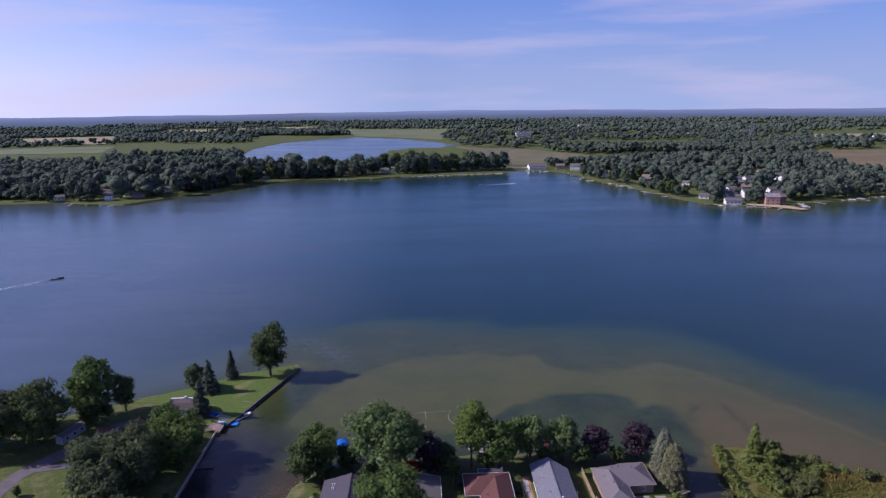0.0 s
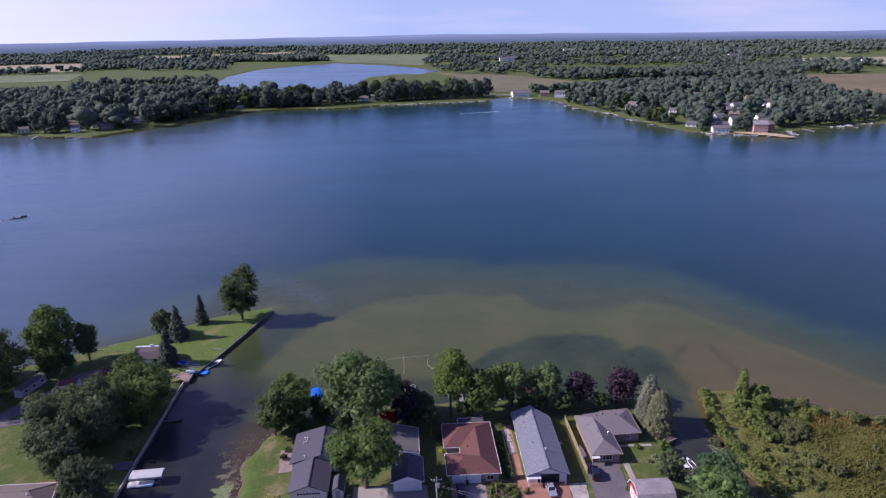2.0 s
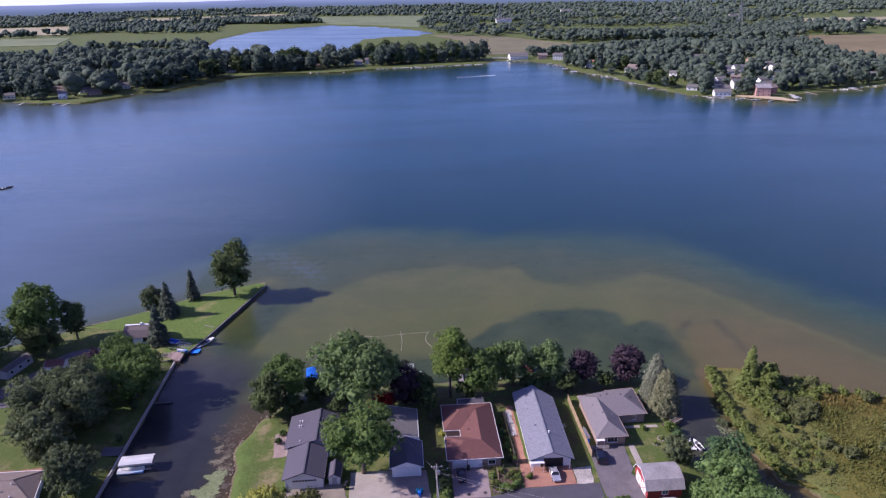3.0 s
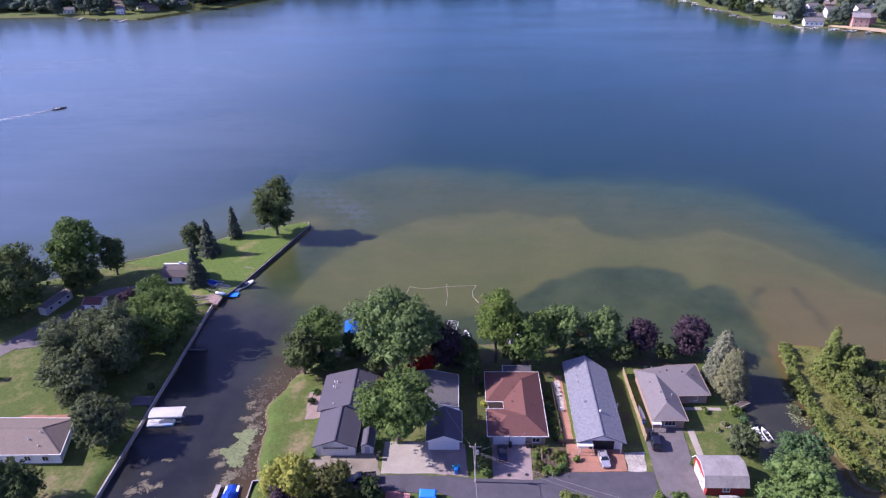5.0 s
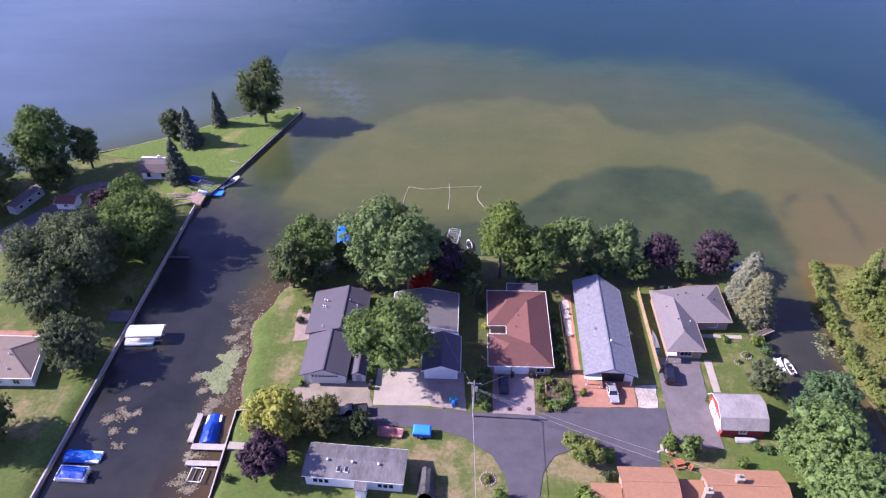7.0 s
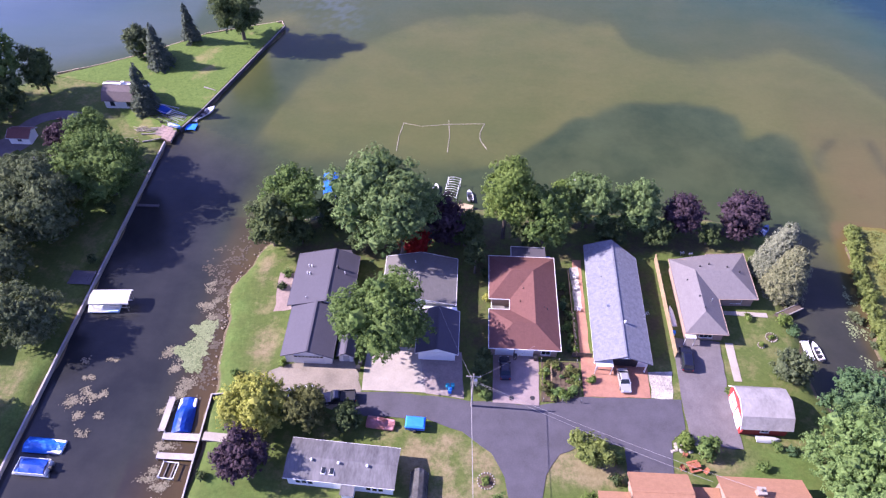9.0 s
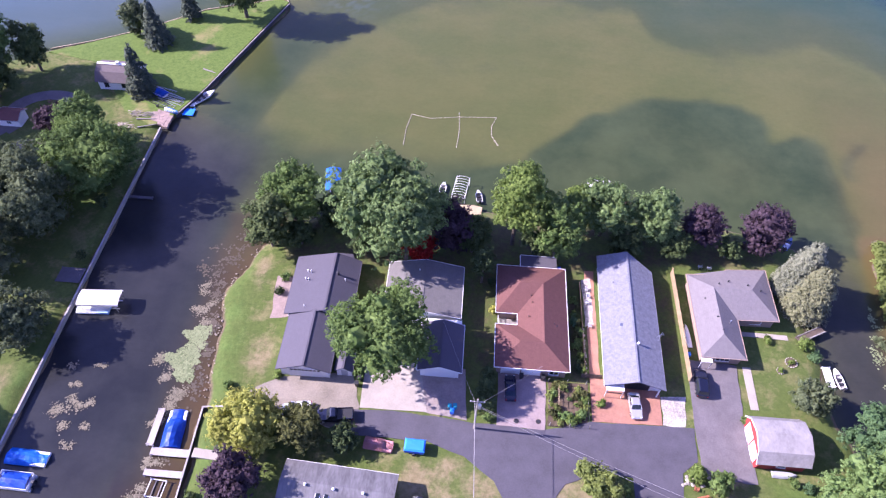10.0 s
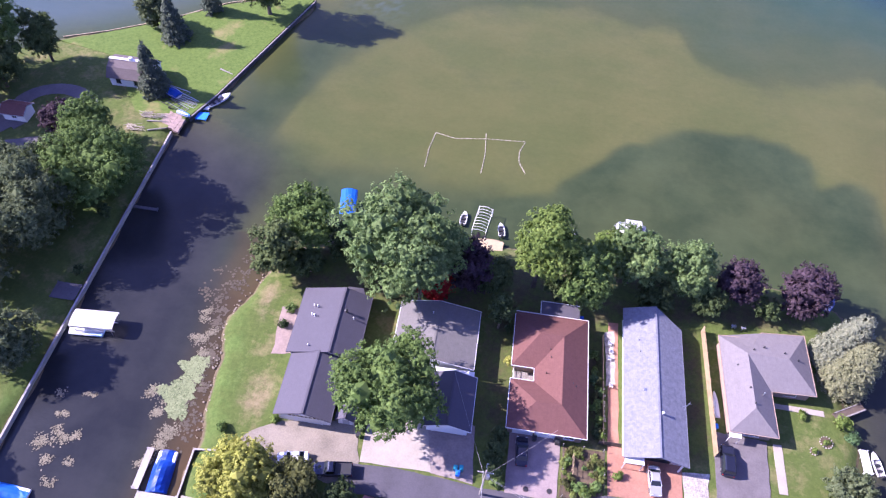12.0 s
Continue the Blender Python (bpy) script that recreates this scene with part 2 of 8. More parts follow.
CONCRETE = plain("concrete", (0.31, 0.28, 0.235), 0.85, vary=0.18, fine=4, coarse=0.35)
GRAVEL = plain("gravel", (0.205, 0.18, 0.14), 0.95, vary=0.35, fine=5, coarse=0.25, bump=0.06)
PAVER = plain("red_pavers", (0.30, 0.15, 0.10), 0.85, vary=0.25, fine=5, coarse=0.5)
SOIL = plain("garden_soil", (0.09, 0.065, 0.04), 0.95, vary=0.4, fine=3, coarse=0.5, bump=0.08)
ROOF_DARK = shingles("charcoal_shingles", (0.085, 0.080, 0.098), "y", 0.06, 0.06)
ROOF_GREY = shingles("grey_shingles", (0.145, 0.138, 0.132), "y", 0.14)
ROOF_RED = shingles("faded_red_shingles", (0.130, 0.060, 0.052), "y", 0.10)
ROOF_BLUE = shingles("pale_blue_shingles", (0.18, 0.185, 0.215), "y", 0.08, 0.3)
ROOF_TAUPE = shingles("taupe_shingles", (0.17, 0.155, 0.158), "y", 0.14)
ROOF_METAL = plain("weathered_metal_roof", (0.115, 0.112, 0.117), 0.6, vary=0.5, fine=2.5, coarse=0.5, bump=0, scale=(1.2, 0.3, 1))
ROOF_BARN = plain("stained_pale_roof", (0.25, 0.235, 0.23), 0.7, vary=0.3, fine=2.5, coarse=0.4, bump=0, scale=(1, 0.6, 1))
ROOF_OLD = shingles("dark_brown_grey_shingles", (0.12, 0.10, 0.10), "x", 0.1)
ROOF_ORANGE = shingles("orange_brown_shingles", (0.29, 0.155, 0.090), "x", 0.14)
ROOF_BROWN = shingles("brown_shingles", (0.19, 0.155, 0.13), "x", 0.14)
SIDING = plain("white_siding", (0.72, 0.72, 0.70), 0.6, vary=0.05, fine=3, coarse=0.5, bump=0)
SIDING_GREY = plain("grey_siding", (0.36, 0.37, 0.38), 0.65, vary=0.08, fine=3, coarse=0.5, bump=0)
SIDING_RED = plain("brick_red_siding", (0.33, 0.14, 0.11), 0.8, vary=0.12, fine=2, coarse=0.4, bump=0)
SIDING_TAN = plain("tan_brick", (0.30, 0.22, 0.17), 0.85, vary=0.15, fine=5, coarse=0.5)
BARN_RED = plain("barn_red_boards", (0.28, 0.035, 0.03), 0.75, vary=0.15, fine=3, coarse=0.5)
TRIM = plain("white_trim", (0.68, 0.68, 0.67), 0.5, vary=0.04, bump=0)
DARKGLASS, _nt, _b = shader("window_glass", 0.05)
_b.inputs["Base Color"].default_value = (0.02, 0.025, 0.03, 1)
WOOD = plain("weathered_wood", (0.30, 0.22, 0.13), 0.85, vary=0.25, fine=4, coarse=0.8)
WOOD_GREY = plain("grey_weathered_wood", (0.24, 0.22, 0.20), 0.85, vary=0.25, fine=4, coarse=0.8)
BARK = plain("bark", (0.10, 0.08, 0.06), 0.95, vary=0.4, fine=4, coarse=1, bump=0.08)
STEEL = plain("galvanised_steel", (0.55, 0.56, 0.57), 0.35, 0.9, vary=0.1, bump=0)
RUBBER = plain("black_rubber", (0.02, 0.02, 0.02), 0.8, vary=0.1, bump=0)
STONE = plain("field_stone", (0.30, 0.28, 0.25), 0.85, vary=0.35, fine=2, coarse=0.7, bump=0.05)
TARP_BLUE = plain("blue_tarp", (0.02, 0.10, 0.55), 0.45, vary=0.2, fine=2, coarse=0.6, bump=0.06)
TARP_SKY = plain("bright_blue_canvas", (0.03, 0.22, 0.75), 0.5, vary=0.12, fine=2, coarse=0.6, bump=0.04)
TARP_PINK = plain("faded_pink_tarp", (0.50, 0.24, 0.24), 0.6, vary=0.2, fine=2, coarse=0.8, bump=0.06)
WHITE_GEL = plain("white_gelcoat", (0.80, 0.80, 0.79), 0.3, vary=0.05, bump=0)
BLACK = plain("black_plastic", (0.025, 0.025, 0.028), 0.5, vary=0.1, bump=0)
LEAF_MID = foliage("maple_leaves", (0.040, 0.080, 0.017), (0.165, 0.242, 0.070))
LEAF_SILVER = foliage("silver_maple_leaves", (0.040, 0.084, 0.024), (0.195, 0.275, 0.10))
LEAF_LIME = foliage("yellow_green_leaves", (0.054, 0.098, 0.016), (0.190, 0.262, 0.064))
LEAF_GOLD = foliage("golden_leaves", (0.15, 0.175, 0.028), (0.42, 0.43, 0.10))
LEAF_DARK = foliage("dark_green_leaves", (0.024, 0.042, 0.016), (0.080, 0.112, 0.040), 0.16)
LEAF_DEEP = foliage("deep_green_leaves", (0.034, 0.058, 0.020), (0.122, 0.158, 0.056), 0.2)
LEAF_GREY = foliage("grey_green_leaves", (0.040, 0.062, 0.026), (0.155, 0.188, 0.092))
LEAF_BLUEGREEN = foliage("bluish_leaves", (0.034, 0.076, 0.030), (0.118, 0.198, 0.080))
LEAF_SPRING = foliage("light_green_leaves", (0.062, 0.118, 0.030), (0.190, 0.280, 0.090))
LEAF_PURPLE = foliage("purple_leaves", (0.024, 0.017, 0.023), (0.080, 0.054, 0.068), 0.12)
LEAF_OLIVE = foliage("dull_olive_leaves", (0.045, 0.056, 0.018), (0.140, 0.150, 0.052))
LEAF_RED = foliage("red_maple_leaves", (0.16, 0.012, 0.012), (0.42, 0.035, 0.03))
NEEDLE = foliage("spruce_needles", (0.034, 0.052, 0.036), (0.105, 0.128, 0.085), 0.08)
NEEDLE_BLUE = foliage("blue_spruce_needles", (0.080, 0.092, 0.058), (0.210, 0.224, 0.146), 0.08)
LEAF_PALE = foliage("pale_olive_needles", (0.085, 0.094, 0.046), (0.215, 0.222, 0.120), 0.12)
REED = foliage("marsh_grass_blades", (0.150, 0.130, 0.034), (0.285, 0.232, 0.076), 0.45)
REED_GREEN = foliage("green_sedge_blades", (0.108, 0.122, 0.028), (0.205, 0.215, 0.062), 0.42)
SCRUB_LEAF = foliage("grey_scrub_leaves", (0.076, 0.092, 0.030), (0.185, 0.205, 0.082), 0.35)
SHRUB = foliage("marsh_shrub_leaves", (0.106, 0.144, 0.032), (0.238, 0.288, 0.082), 0.42)
# far leaves tinted pale and bluish: distance haze painted into their colour
HAZED_FARLEAF = foliage("hazed_wood_leaves", (0.072, 0.106, 0.080), (0.140, 0.178, 0.126), 0.38, 0.06)

# ---- helpers for things ----


def mesh_of(name, verts, faces, material, smooth=False):
    me = bpy.data.meshes.new(name)
    me.from_pydata([tuple(v) for v in verts], [], [tuple(f) for f in faces])
    me.materials.append(material)
    if smooth:
        me.polygons.foreach_set("use_smooth", [True] * len(me.polygons))
    me.update()
    return me


def quick_mesh(name, verts, quads, material, smooth=False):
    """A mesh from numpy arrays of corners and of faces that all have as many corners."""
    me = bpy.data.meshes.new(name)
    n, k = quads.shape
    me.vertices.add(len(verts))
    me.vertices.foreach_set("co", np.asarray(verts, np.float32).ravel())
    me.loops.add(n * k)
    me.loops.foreach_set("vertex_index", np.asarray(quads, np.int32).ravel())
    me.polygons.add(n)
    me.polygons.foreach_set("loop_start", np.arange(0, n * k, k, dtype=np.int32))
    me.polygons.foreach_set("loop_total", np.full(n, k, np.int32))
    me.polygons.foreach_set("use_smooth", np.full(n, smooth, bool))
    me.materials.append(material)
    me.update(calc_edges=True)
    return me


def part(name, bm, material, parent, label=""):
    me = bpy.data.meshes.new(name)
    bm.to_mesh(me)
    bm.free()
    me.materials.append(material)
    ob = new(name, me)
    ob.parent = parent
    if label:
        tagged(ob, label)
    return ob


def under(name, me, parent, label=""):
    ob = new(name, me)
    ob.parent = parent
    if label:
        tagged(ob, label)
    return ob


def thing(name, x, y, z, label, category, turn=0, group="", kind=""):
    ob = new(name)
    ob.matrix_world = pose(x, y, z, 0, 0, turn)
    return tagged(ob, label, category, group, kind)


def box(bm, x0, x1, y0, y1, z0, z1, bevel=0.0):
    m = Matrix.Translation(((x0 + x1) / 2, (y0 + y1) / 2, (z0 + z1) / 2)) @ Matrix.Diagonal((x1 - x0, y1 - y0, z1 - z0, 1))
    made = bmesh.ops.create_cube(bm, size=1, matrix=m)["verts"]
    if bevel:
        edges = {e for v in made for e in v.link_edges}
        bmesh.ops.bevel(bm, geom=list(edges), offset=bevel, segments=2, affect="EDGES", profile=0.6)
    return bm


def boxed(*a, **k):
    return box(bmesh.new(), *a, **k)


def tube(bm, a, b, r0, r1=None, n=8):
    a, b = Vector(a), Vector(b)
    d = b - a
    m = Matrix.Translation((a + b) / 2) @ d.to_track_quat("Z", "Y").to_matrix().to_4x4()
    bmesh.ops.create_cone(bm, cap_ends=True, segments=n, radius1=r0, radius2=r0 if r1 is None else r1, depth=d.length, matrix=m)
    return bm


def tubed(*a, **k):
    return tube(bmesh.new(), *a, **k)


def slab(bm, corners, thick):
    """A plate with the given upper corners, thick metres deep."""
    top = [bm.verts.new(c) for c in corners]
    low = [bm.verts.new((c[0], c[1], c[2] - thick)) for c in corners]
    n = len(corners)
    bm.faces.new(top)
    bm.faces.new(low[::-1])
    for i in range(n):
        bm.faces.new((top[i], low[i], low[(i + 1) % n], top[(i + 1) % n]))
    return bm


def prism(bm, outline, z0, z1):
    """An upright block over a flat outline."""
    low = [bm.verts.new((x, y, z0)) for x, y in outline]
    top = [bm.verts.new((x, y, z1)) for x, y in outline]
    n = len(outline)
    bm.faces.new(top)
    bm.faces.new(low[::-1])
    for i in range(n):
        bm.faces.new((low[i], low[(i + 1) % n], top[(i + 1) % n], top[i]))
    bmesh.ops.recalc_face_normals(bm, faces=bm.faces)
    return bm


# ---- ground and lake ----
HOUSE_LAND = [(-34.4, 20), (-34.4, 113), (-35, 131), (-35.6, 138), (-37, 148), (-36.8, 156), (-33.5, 164), (-28, 171), (-20, 174.5), (0, 176), (22, 176.5), (44, 176), (60, 175), (66.5, 172), (64, 163), (63, 155),
              (63.2, 146), (62.7, 136), (66, 126), (73, 116), (85, 107), (115, 95), (200, 80), (900, 20)]
MARSH_LAND = [(80.5, 175.6), (89, 175), (99, 168), (106, 162.5), (118, 158.5), (145, 155), (190, 150), (300, 140), (905, 110), (900, 45), (200, 93), (118, 106), (95, 115), (86, 125), (79, 131.5), (77, 138), (77, 148), (79.5, 160)]
POINT_LAND = [(-62.6, 20), (-62.6, 193.5), (-57.6, 206), (-45.8, 244), (-46.5, 247.3), (-66, 239.6), (-79, 229), (-89, 223), (-98, 218.5), (-115, 208), (-145, 196), (-210, 185), (-450, 165), (-1200, 150), (-1200, 20)]
FAR_LAND = [(-1200, 690), (-408, 704), (-367, 708), (-331, 693), (-290, 684), (-275, 715), (-241, 752), (-214, 810), (-193, 861), (-149, 883), (-64, 881), (-22, 905), (36, 909), (112, 930), (140, 963), (176, 948), (204, 899),
            (212, 815), (231, 763), (244, 709), (254, 657), (262, 631), (298, 610), (333, 578), (344, 618), (388, 630), (455, 650), (900, 690), (900, 3000), (-1200, 3000)]
NORTH_LAKE = [(-330, 1330), (-352, 1500), (-330, 1700), (-248, 1848), (-168, 1925), (-42, 1810), (40, 1663), (88, 1545), (36, 1467), (-57, 1440), (-70, 1150), (-90, 1030), (-150, 1000), (-242, 1015), (-285, 1150)]


def inside_and_far(px, py, outline):
    """Whether each place lies within the outline, and how far from its edge."""
    inside, far = np.zeros(px.shape, bool), np.full(px.shape, 1e9)
    for (x0, y0), (x1, y1) in zip(outline, outline[1:] + outline[:1]):
        dx, dy = x1 - x0, y1 - y0
        t = np.clip(((px - x0) * dx + (py - y0) * dy) / (dx * dx + dy * dy), 0, 1)
        far = np.minimum(far, np.hypot(px - x0 - t * dx, py - y0 - t * dy))
        if dy:
            inside ^= ((y0 > py) != (y1 > py)) & (px < x0 + (py - y0) / dy * dx)
    return inside, far


def shore_distance(px, py):
    """Metres inland (plus) or out on the water (minus)."""
    best = np.full(px.shape, -1e9)
    for outline in (HOUSE_LAND, MARSH_LAND, POINT_LAND, FAR_LAND):
        ins, far = inside_and_far(px, py, outline)
        best = np.maximum(best, np.where(ins, far, -far))
    ins, far = inside_and_far(px, py, NORTH_LAKE)
    best = np.minimum(best, np.where(ins, -far, far))
    out = (px < -1190) | (px > 890) | (py > 2900) | (py < 25)
    return np.where(out, 50.0, best)


def steps(*runs):
    out = []
    for a, b, d in runs:
        out.extend(np.arange(a, b, d))
    return np.array(out + [runs[-1][1]], float)


def sheet(xs, ys):
    px, py = np.meshgrid(xs, ys)
    n, k = len(xs), len(ys)
    i = (np.arange(k - 1)[:, None] * n + np.arange(n - 1)).ravel()
    return px.ravel(), py.ravel(), np.stack([i, i + 1, i + n + 1, i + n], 1)


def waves(px, py, scale, seed=0.0):
    return (np.sin(px * scale * 1.3 + seed + 1.7 * np.sin(py * scale * 0.9 + seed)) + np.sin(py * scale * 1.1 - seed * 2 + 1.3 * np.sin(px * scale * 0.7))) / 2


gx, gy, gq = sheet(steps((-4800, -500, 100), (-500, -130, 9), (-130, 130, 1.0), (130, 500, 9), (500, 4800, 100)),
                   steps((-400, 90, 20), (90, 260, 1.0), (260, 560, 20), (560, 1000, 8), (1000, 2000, 50), (2000, 5400, 200)))
gd = shore_distance(gx + 0.8 * waves(gx, gy, 0.45), gy + 0.8 * waves(gx, gy, 0.5, 2))
gz = np.where(gd > 0, GROUND * (1 - np.exp(-gd / 1.1)) + 0.015 * waves(gx, gy, 0.3, 5) * np.clip(gd / 4, 0, 1), np.maximum(gd * 0.25, -3))
ground = tagged(new("ground", quick_mesh("ground", np.stack([gx, gy, gz], 1), gq, GRASS, True)), "green and sun-dried grass lawns running down to the shore", "ground", kind="structure")
GROWTH = {"lush": [[(-34.6, 131.6), (-36, 140), (-37, 148), (-36.6, 158), (-34.4, 160), (-33.8, 152), (-31.8, 146), (-31.6, 139), (-30.6, 132)], [(-63, 118), (-63, 141), (-66, 140), (-65.6, 128), (-68.5, 121), (-70, 117)], [(-76, 131.4), (-71, 131), (-71, 129.4), (-75.6, 129.6)], [(-74, 173), (-67, 172), (-66.5, 169), (-74, 169.6)], [(56, 117), (47, 121), (48, 126), (60, 126)], [(-34, 131), (-30.4, 131), (-28, 124), (-22, 116), (-20, 100), (-34, 100)]],
          "bare": [[(-100, 134), (-84, 134.2), (-84, 118), (-72, 112), (-66, 100), (-100, 100)], [(-3.5, 124.5), (3, 126), (7.5, 125.2), (11.4, 120.5), (11, 110), (-2, 110)], [(43, 127.2), (48, 128), (50.5, 124), (46, 121.6), (42.5, 122.6)], [(17, 118), (17.5, 123), (21, 125.9), (27, 125), (30, 121), (28, 118)], [(-31.6, 152), (-31, 159), (-32.8, 161.4), (-32.6, 154)], [(-31.2, 138.6), (-26.6, 137.6), (-26.4, 142.6), (-29, 144), (-31, 141.6)], [(-84, 134.2), (-72, 132.6), (-67, 133.4), (-66.4, 129.4), (-68, 125.6), (-72, 123), (-84, 126)], [(-68, 209.6), (-62.8, 209.4), (-63.4, 214), (-67, 213.8)], [(-63, 209), (-60.5, 215), (-66, 216), (-67.5, 209)], [(-76, 193), (-69, 198.5), (-67.5, 191.5)]],
          # dark soil beds with the shade of houses and trees painted in
          "soil_shade": [[(36.5, 141), (36.6, 163), (40.7, 164), (40.7, 141)], [(4.8, 138.5), (4.8, 162), (9.2, 162), (9.2, 141)], [(21.6, 141), (21.6, 164), (24.2, 164), (24.2, 141)], [(-29, 160), (-24, 173), (62, 174), (60, 168), (40, 165), (0, 160)]]}
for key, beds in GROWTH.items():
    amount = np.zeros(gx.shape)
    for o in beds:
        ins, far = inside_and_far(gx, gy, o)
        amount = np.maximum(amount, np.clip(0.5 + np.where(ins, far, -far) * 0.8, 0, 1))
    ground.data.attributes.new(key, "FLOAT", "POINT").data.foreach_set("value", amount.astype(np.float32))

wx, wy, wq = sheet(steps((-1250, -160, 30), (-160, -70, 3), (-70, 125, 1.0), (125, 170, 3), (170, 950, 30)), steps((15, 105, 6), (105, 290, 1.0), (290, 330, 4), (330, 1000, 15), (1000, 2950, 60)))
wd = -shore_distance(wx, wy)


def bar_edge(x):
    """How far out the pale sandbar reaches."""
    return np.interp(x, [-150, -60, -46, -36, -24, 5, 19, 43, 48, 54, 69, 88, 97, 112, 125, 140, 200], [-30, 150, 190, 226, 240, 259, 260, 256, 242, 236, 240, 244, 237, 212, 190, 165, 150])


def soft(v):
    return 1 / (1 + np.exp(-np.clip(v, -30, 30)))


shelf_edge = np.interp(wx, [-300, -120, -57, -21, 20, 56, 107, 125, 150, 220], [150, 235, 278, 300, 296, 286, 268, 238, 200, 180])
bar = bar_edge(wx) + 3 * waves(wx, wy, 0.09, 1) + 1.5 * waves(wx, wy, 0.3, 6) - wy
shelf = shelf_edge + 5 * waves(wx, wy, 0.05, 3) + 2 * waves(wx, wy, 0.17, 8) - wy
depth = 0.95 - 0.48 * soft(shelf / np.interp(wx, [40, 100], [7, 13])) * (wy < 420) - 0.28 * soft(bar / np.interp(wx, [60, 95], [3, 9])) - 0.06 * soft((wy - 150) / 6) * soft((wx - 78) / 4) * soft((196 - wy) / 6)
# glare on the western and north water, painted as a pale tint
glare_and_plume = np.where(wy > 990, 0.9, 0) + np.clip((-wx - 10) / 150, 0, 1) * np.clip((900 - wy) / 300, 0, 1) * (wy < 950) * np.where(wx < -70, np.clip(wd / 10, 0, 1), soft(-shelf / 9))
depth = np.minimum(depth, np.where(wy < 420, np.where(wx < -60, 0.42, 0.2), 0.35) + 0.012 * np.maximum(wd, 0))
depth -= 0.10 * soft((wx - 80) / 4) * soft(bar / 3)
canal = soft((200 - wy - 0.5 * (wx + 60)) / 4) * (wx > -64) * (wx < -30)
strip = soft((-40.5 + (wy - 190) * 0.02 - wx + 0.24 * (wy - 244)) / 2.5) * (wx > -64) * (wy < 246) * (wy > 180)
mud_and_shade = np.maximum(canal * soft((-40.5 - wx + 1.5 * waves(wx, wy, 0.12)) / 1.6) * 0.92, 0.12 * strip)
# east channel: dark bed, with the conifers' shadow darkened into its colour
mud_and_shade = np.maximum(mud_and_shade, 0.85 * soft((wx - 63) / 1.5) * soft((76.2 - wx) / 1.0) * soft((168 - wy) / 4))
depth = np.where(canal > 0.4, np.minimum(depth, np.where((wx > -45) & (wy < 172), -0.09, 0.03)), depth)
WEED_BED = [(-6, 170), (-2, 188), (14.5, 191.6), (20.6, 199), (25.4, 203.6), (29.4, 207.8), (36, 212.2), (42.7, 214.8), (51, 216), (58.2, 215.8), (63.6, 214.4), (67.2, 211.8), (68.6, 207.6), (68.4, 202.4), (70.8, 203.4), (74.6, 205.6), (78.2, 206), (80.6, 203), (80.4, 194), (79, 172)]
SILT = [(-45, 246), (-36.5, 228), (-38, 214), (-44, 207), (-44.5, 198), (-32, 191), (-17, 192), (15, 189), (20, 172), (-37, 160), (-40, 120), (-64, 120), (-64, 190), (-58, 206), (-46, 244)]
WORN = [(-63, 170), (-63, 193), (-58, 206), (-46, 244), (-42, 236), (-46, 214), (-51, 202), (-55, 188), (-56, 174)]
wob_x, wob_y = wx + 0.8 * waves(wx, wy, 0.22, 4) + 0.5 * waves(wx, wy, 0.6, 1), wy + 0.8 * waves(wx, wy, 0.25, 9) + 0.5 * waves(wx, wy, 0.55, 3)


def bed(outline, blur):
    ins, far = inside_and_far(wob_x, wob_y, outline)
    return soft(np.where(ins, far, -far) / blur)


weed = np.maximum(0.9 * bed(WEED_BED, 0.5), 0.84 * bed(SILT, 1.5)) - 0.5 * bed(WORN, 1.6)
weed -= 0.12 * bed([(30, 176), (34, 190), (46, 196), (60, 193), (66, 184), (64, 176)], 2.5) + 0.14 * bed([(26, 196), (30, 203), (37, 203), (36, 194)], 1.5)
CHANNEL = [(80, 207), (83.5, 200), (85.5, 188), (88, 178), (93, 179), (90, 195), (86, 208)]
weed *= 1 - 0.8 * soft((wx + 41.8 + 0.8 * waves(wx, wy, 0.35, 2)) / 0.8) * (wx < -30) * soft((176 - wy) / 4)
depth = depth - 0.04 * bed(CHANNEL, 1.2)
weed = np.clip(weed + 0.10 * waves(wx, wy, 0.13, 2) * (weed > 0.2), 0, 0.95)
PLUME = [(-60, 281), (-48, 279), (-38, 270), (-29, 258), (-27, 247), (-33, 246), (-40, 256), (-50, 266), (-60, 273)]
sand = np.maximum(0.5 * soft((207 - wy) / 9) * soft((wx - 80.5 - 0.08 * (wy - 190)) / 2.0) * soft((bar - 4) / 9) * (wy > 150), 0.8 * soft((2.6 - wd + 0.7 * waves(wx, wy, 0.4, 2)) / 0.6) * (wx > 71) * (wx < 130) * (wy < 180))
speck = waves(wx + 0.9 * wy, wy, 1.1, 3) + waves(wx - 0.4 * wy, 0.6 * wy, 1.9, 6) + 0.8 * waves(wx, wy, 0.3, 1)
glare_and_plume = np.maximum(glare_and_plume, 0.55 * bed(PLUME, 2.5) * soft(speck * 5 - 0.6))
STREAKS = [[(95.2, 204), (97, 204), (97.2, 196), (98, 191), (97.6, 183), (95.6, 183), (96, 191), (94.6, 196)], [(88, 204), (85, 198), (84, 192), (82, 192), (82.4, 199), (85.6, 204)]]
weed = np.maximum(weed, 0.85 * np.maximum(bed(STREAKS[0], 0.5), bed(STREAKS[1], 0.5)))
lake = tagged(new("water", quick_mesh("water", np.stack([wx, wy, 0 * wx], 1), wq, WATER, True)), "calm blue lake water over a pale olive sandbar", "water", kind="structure")
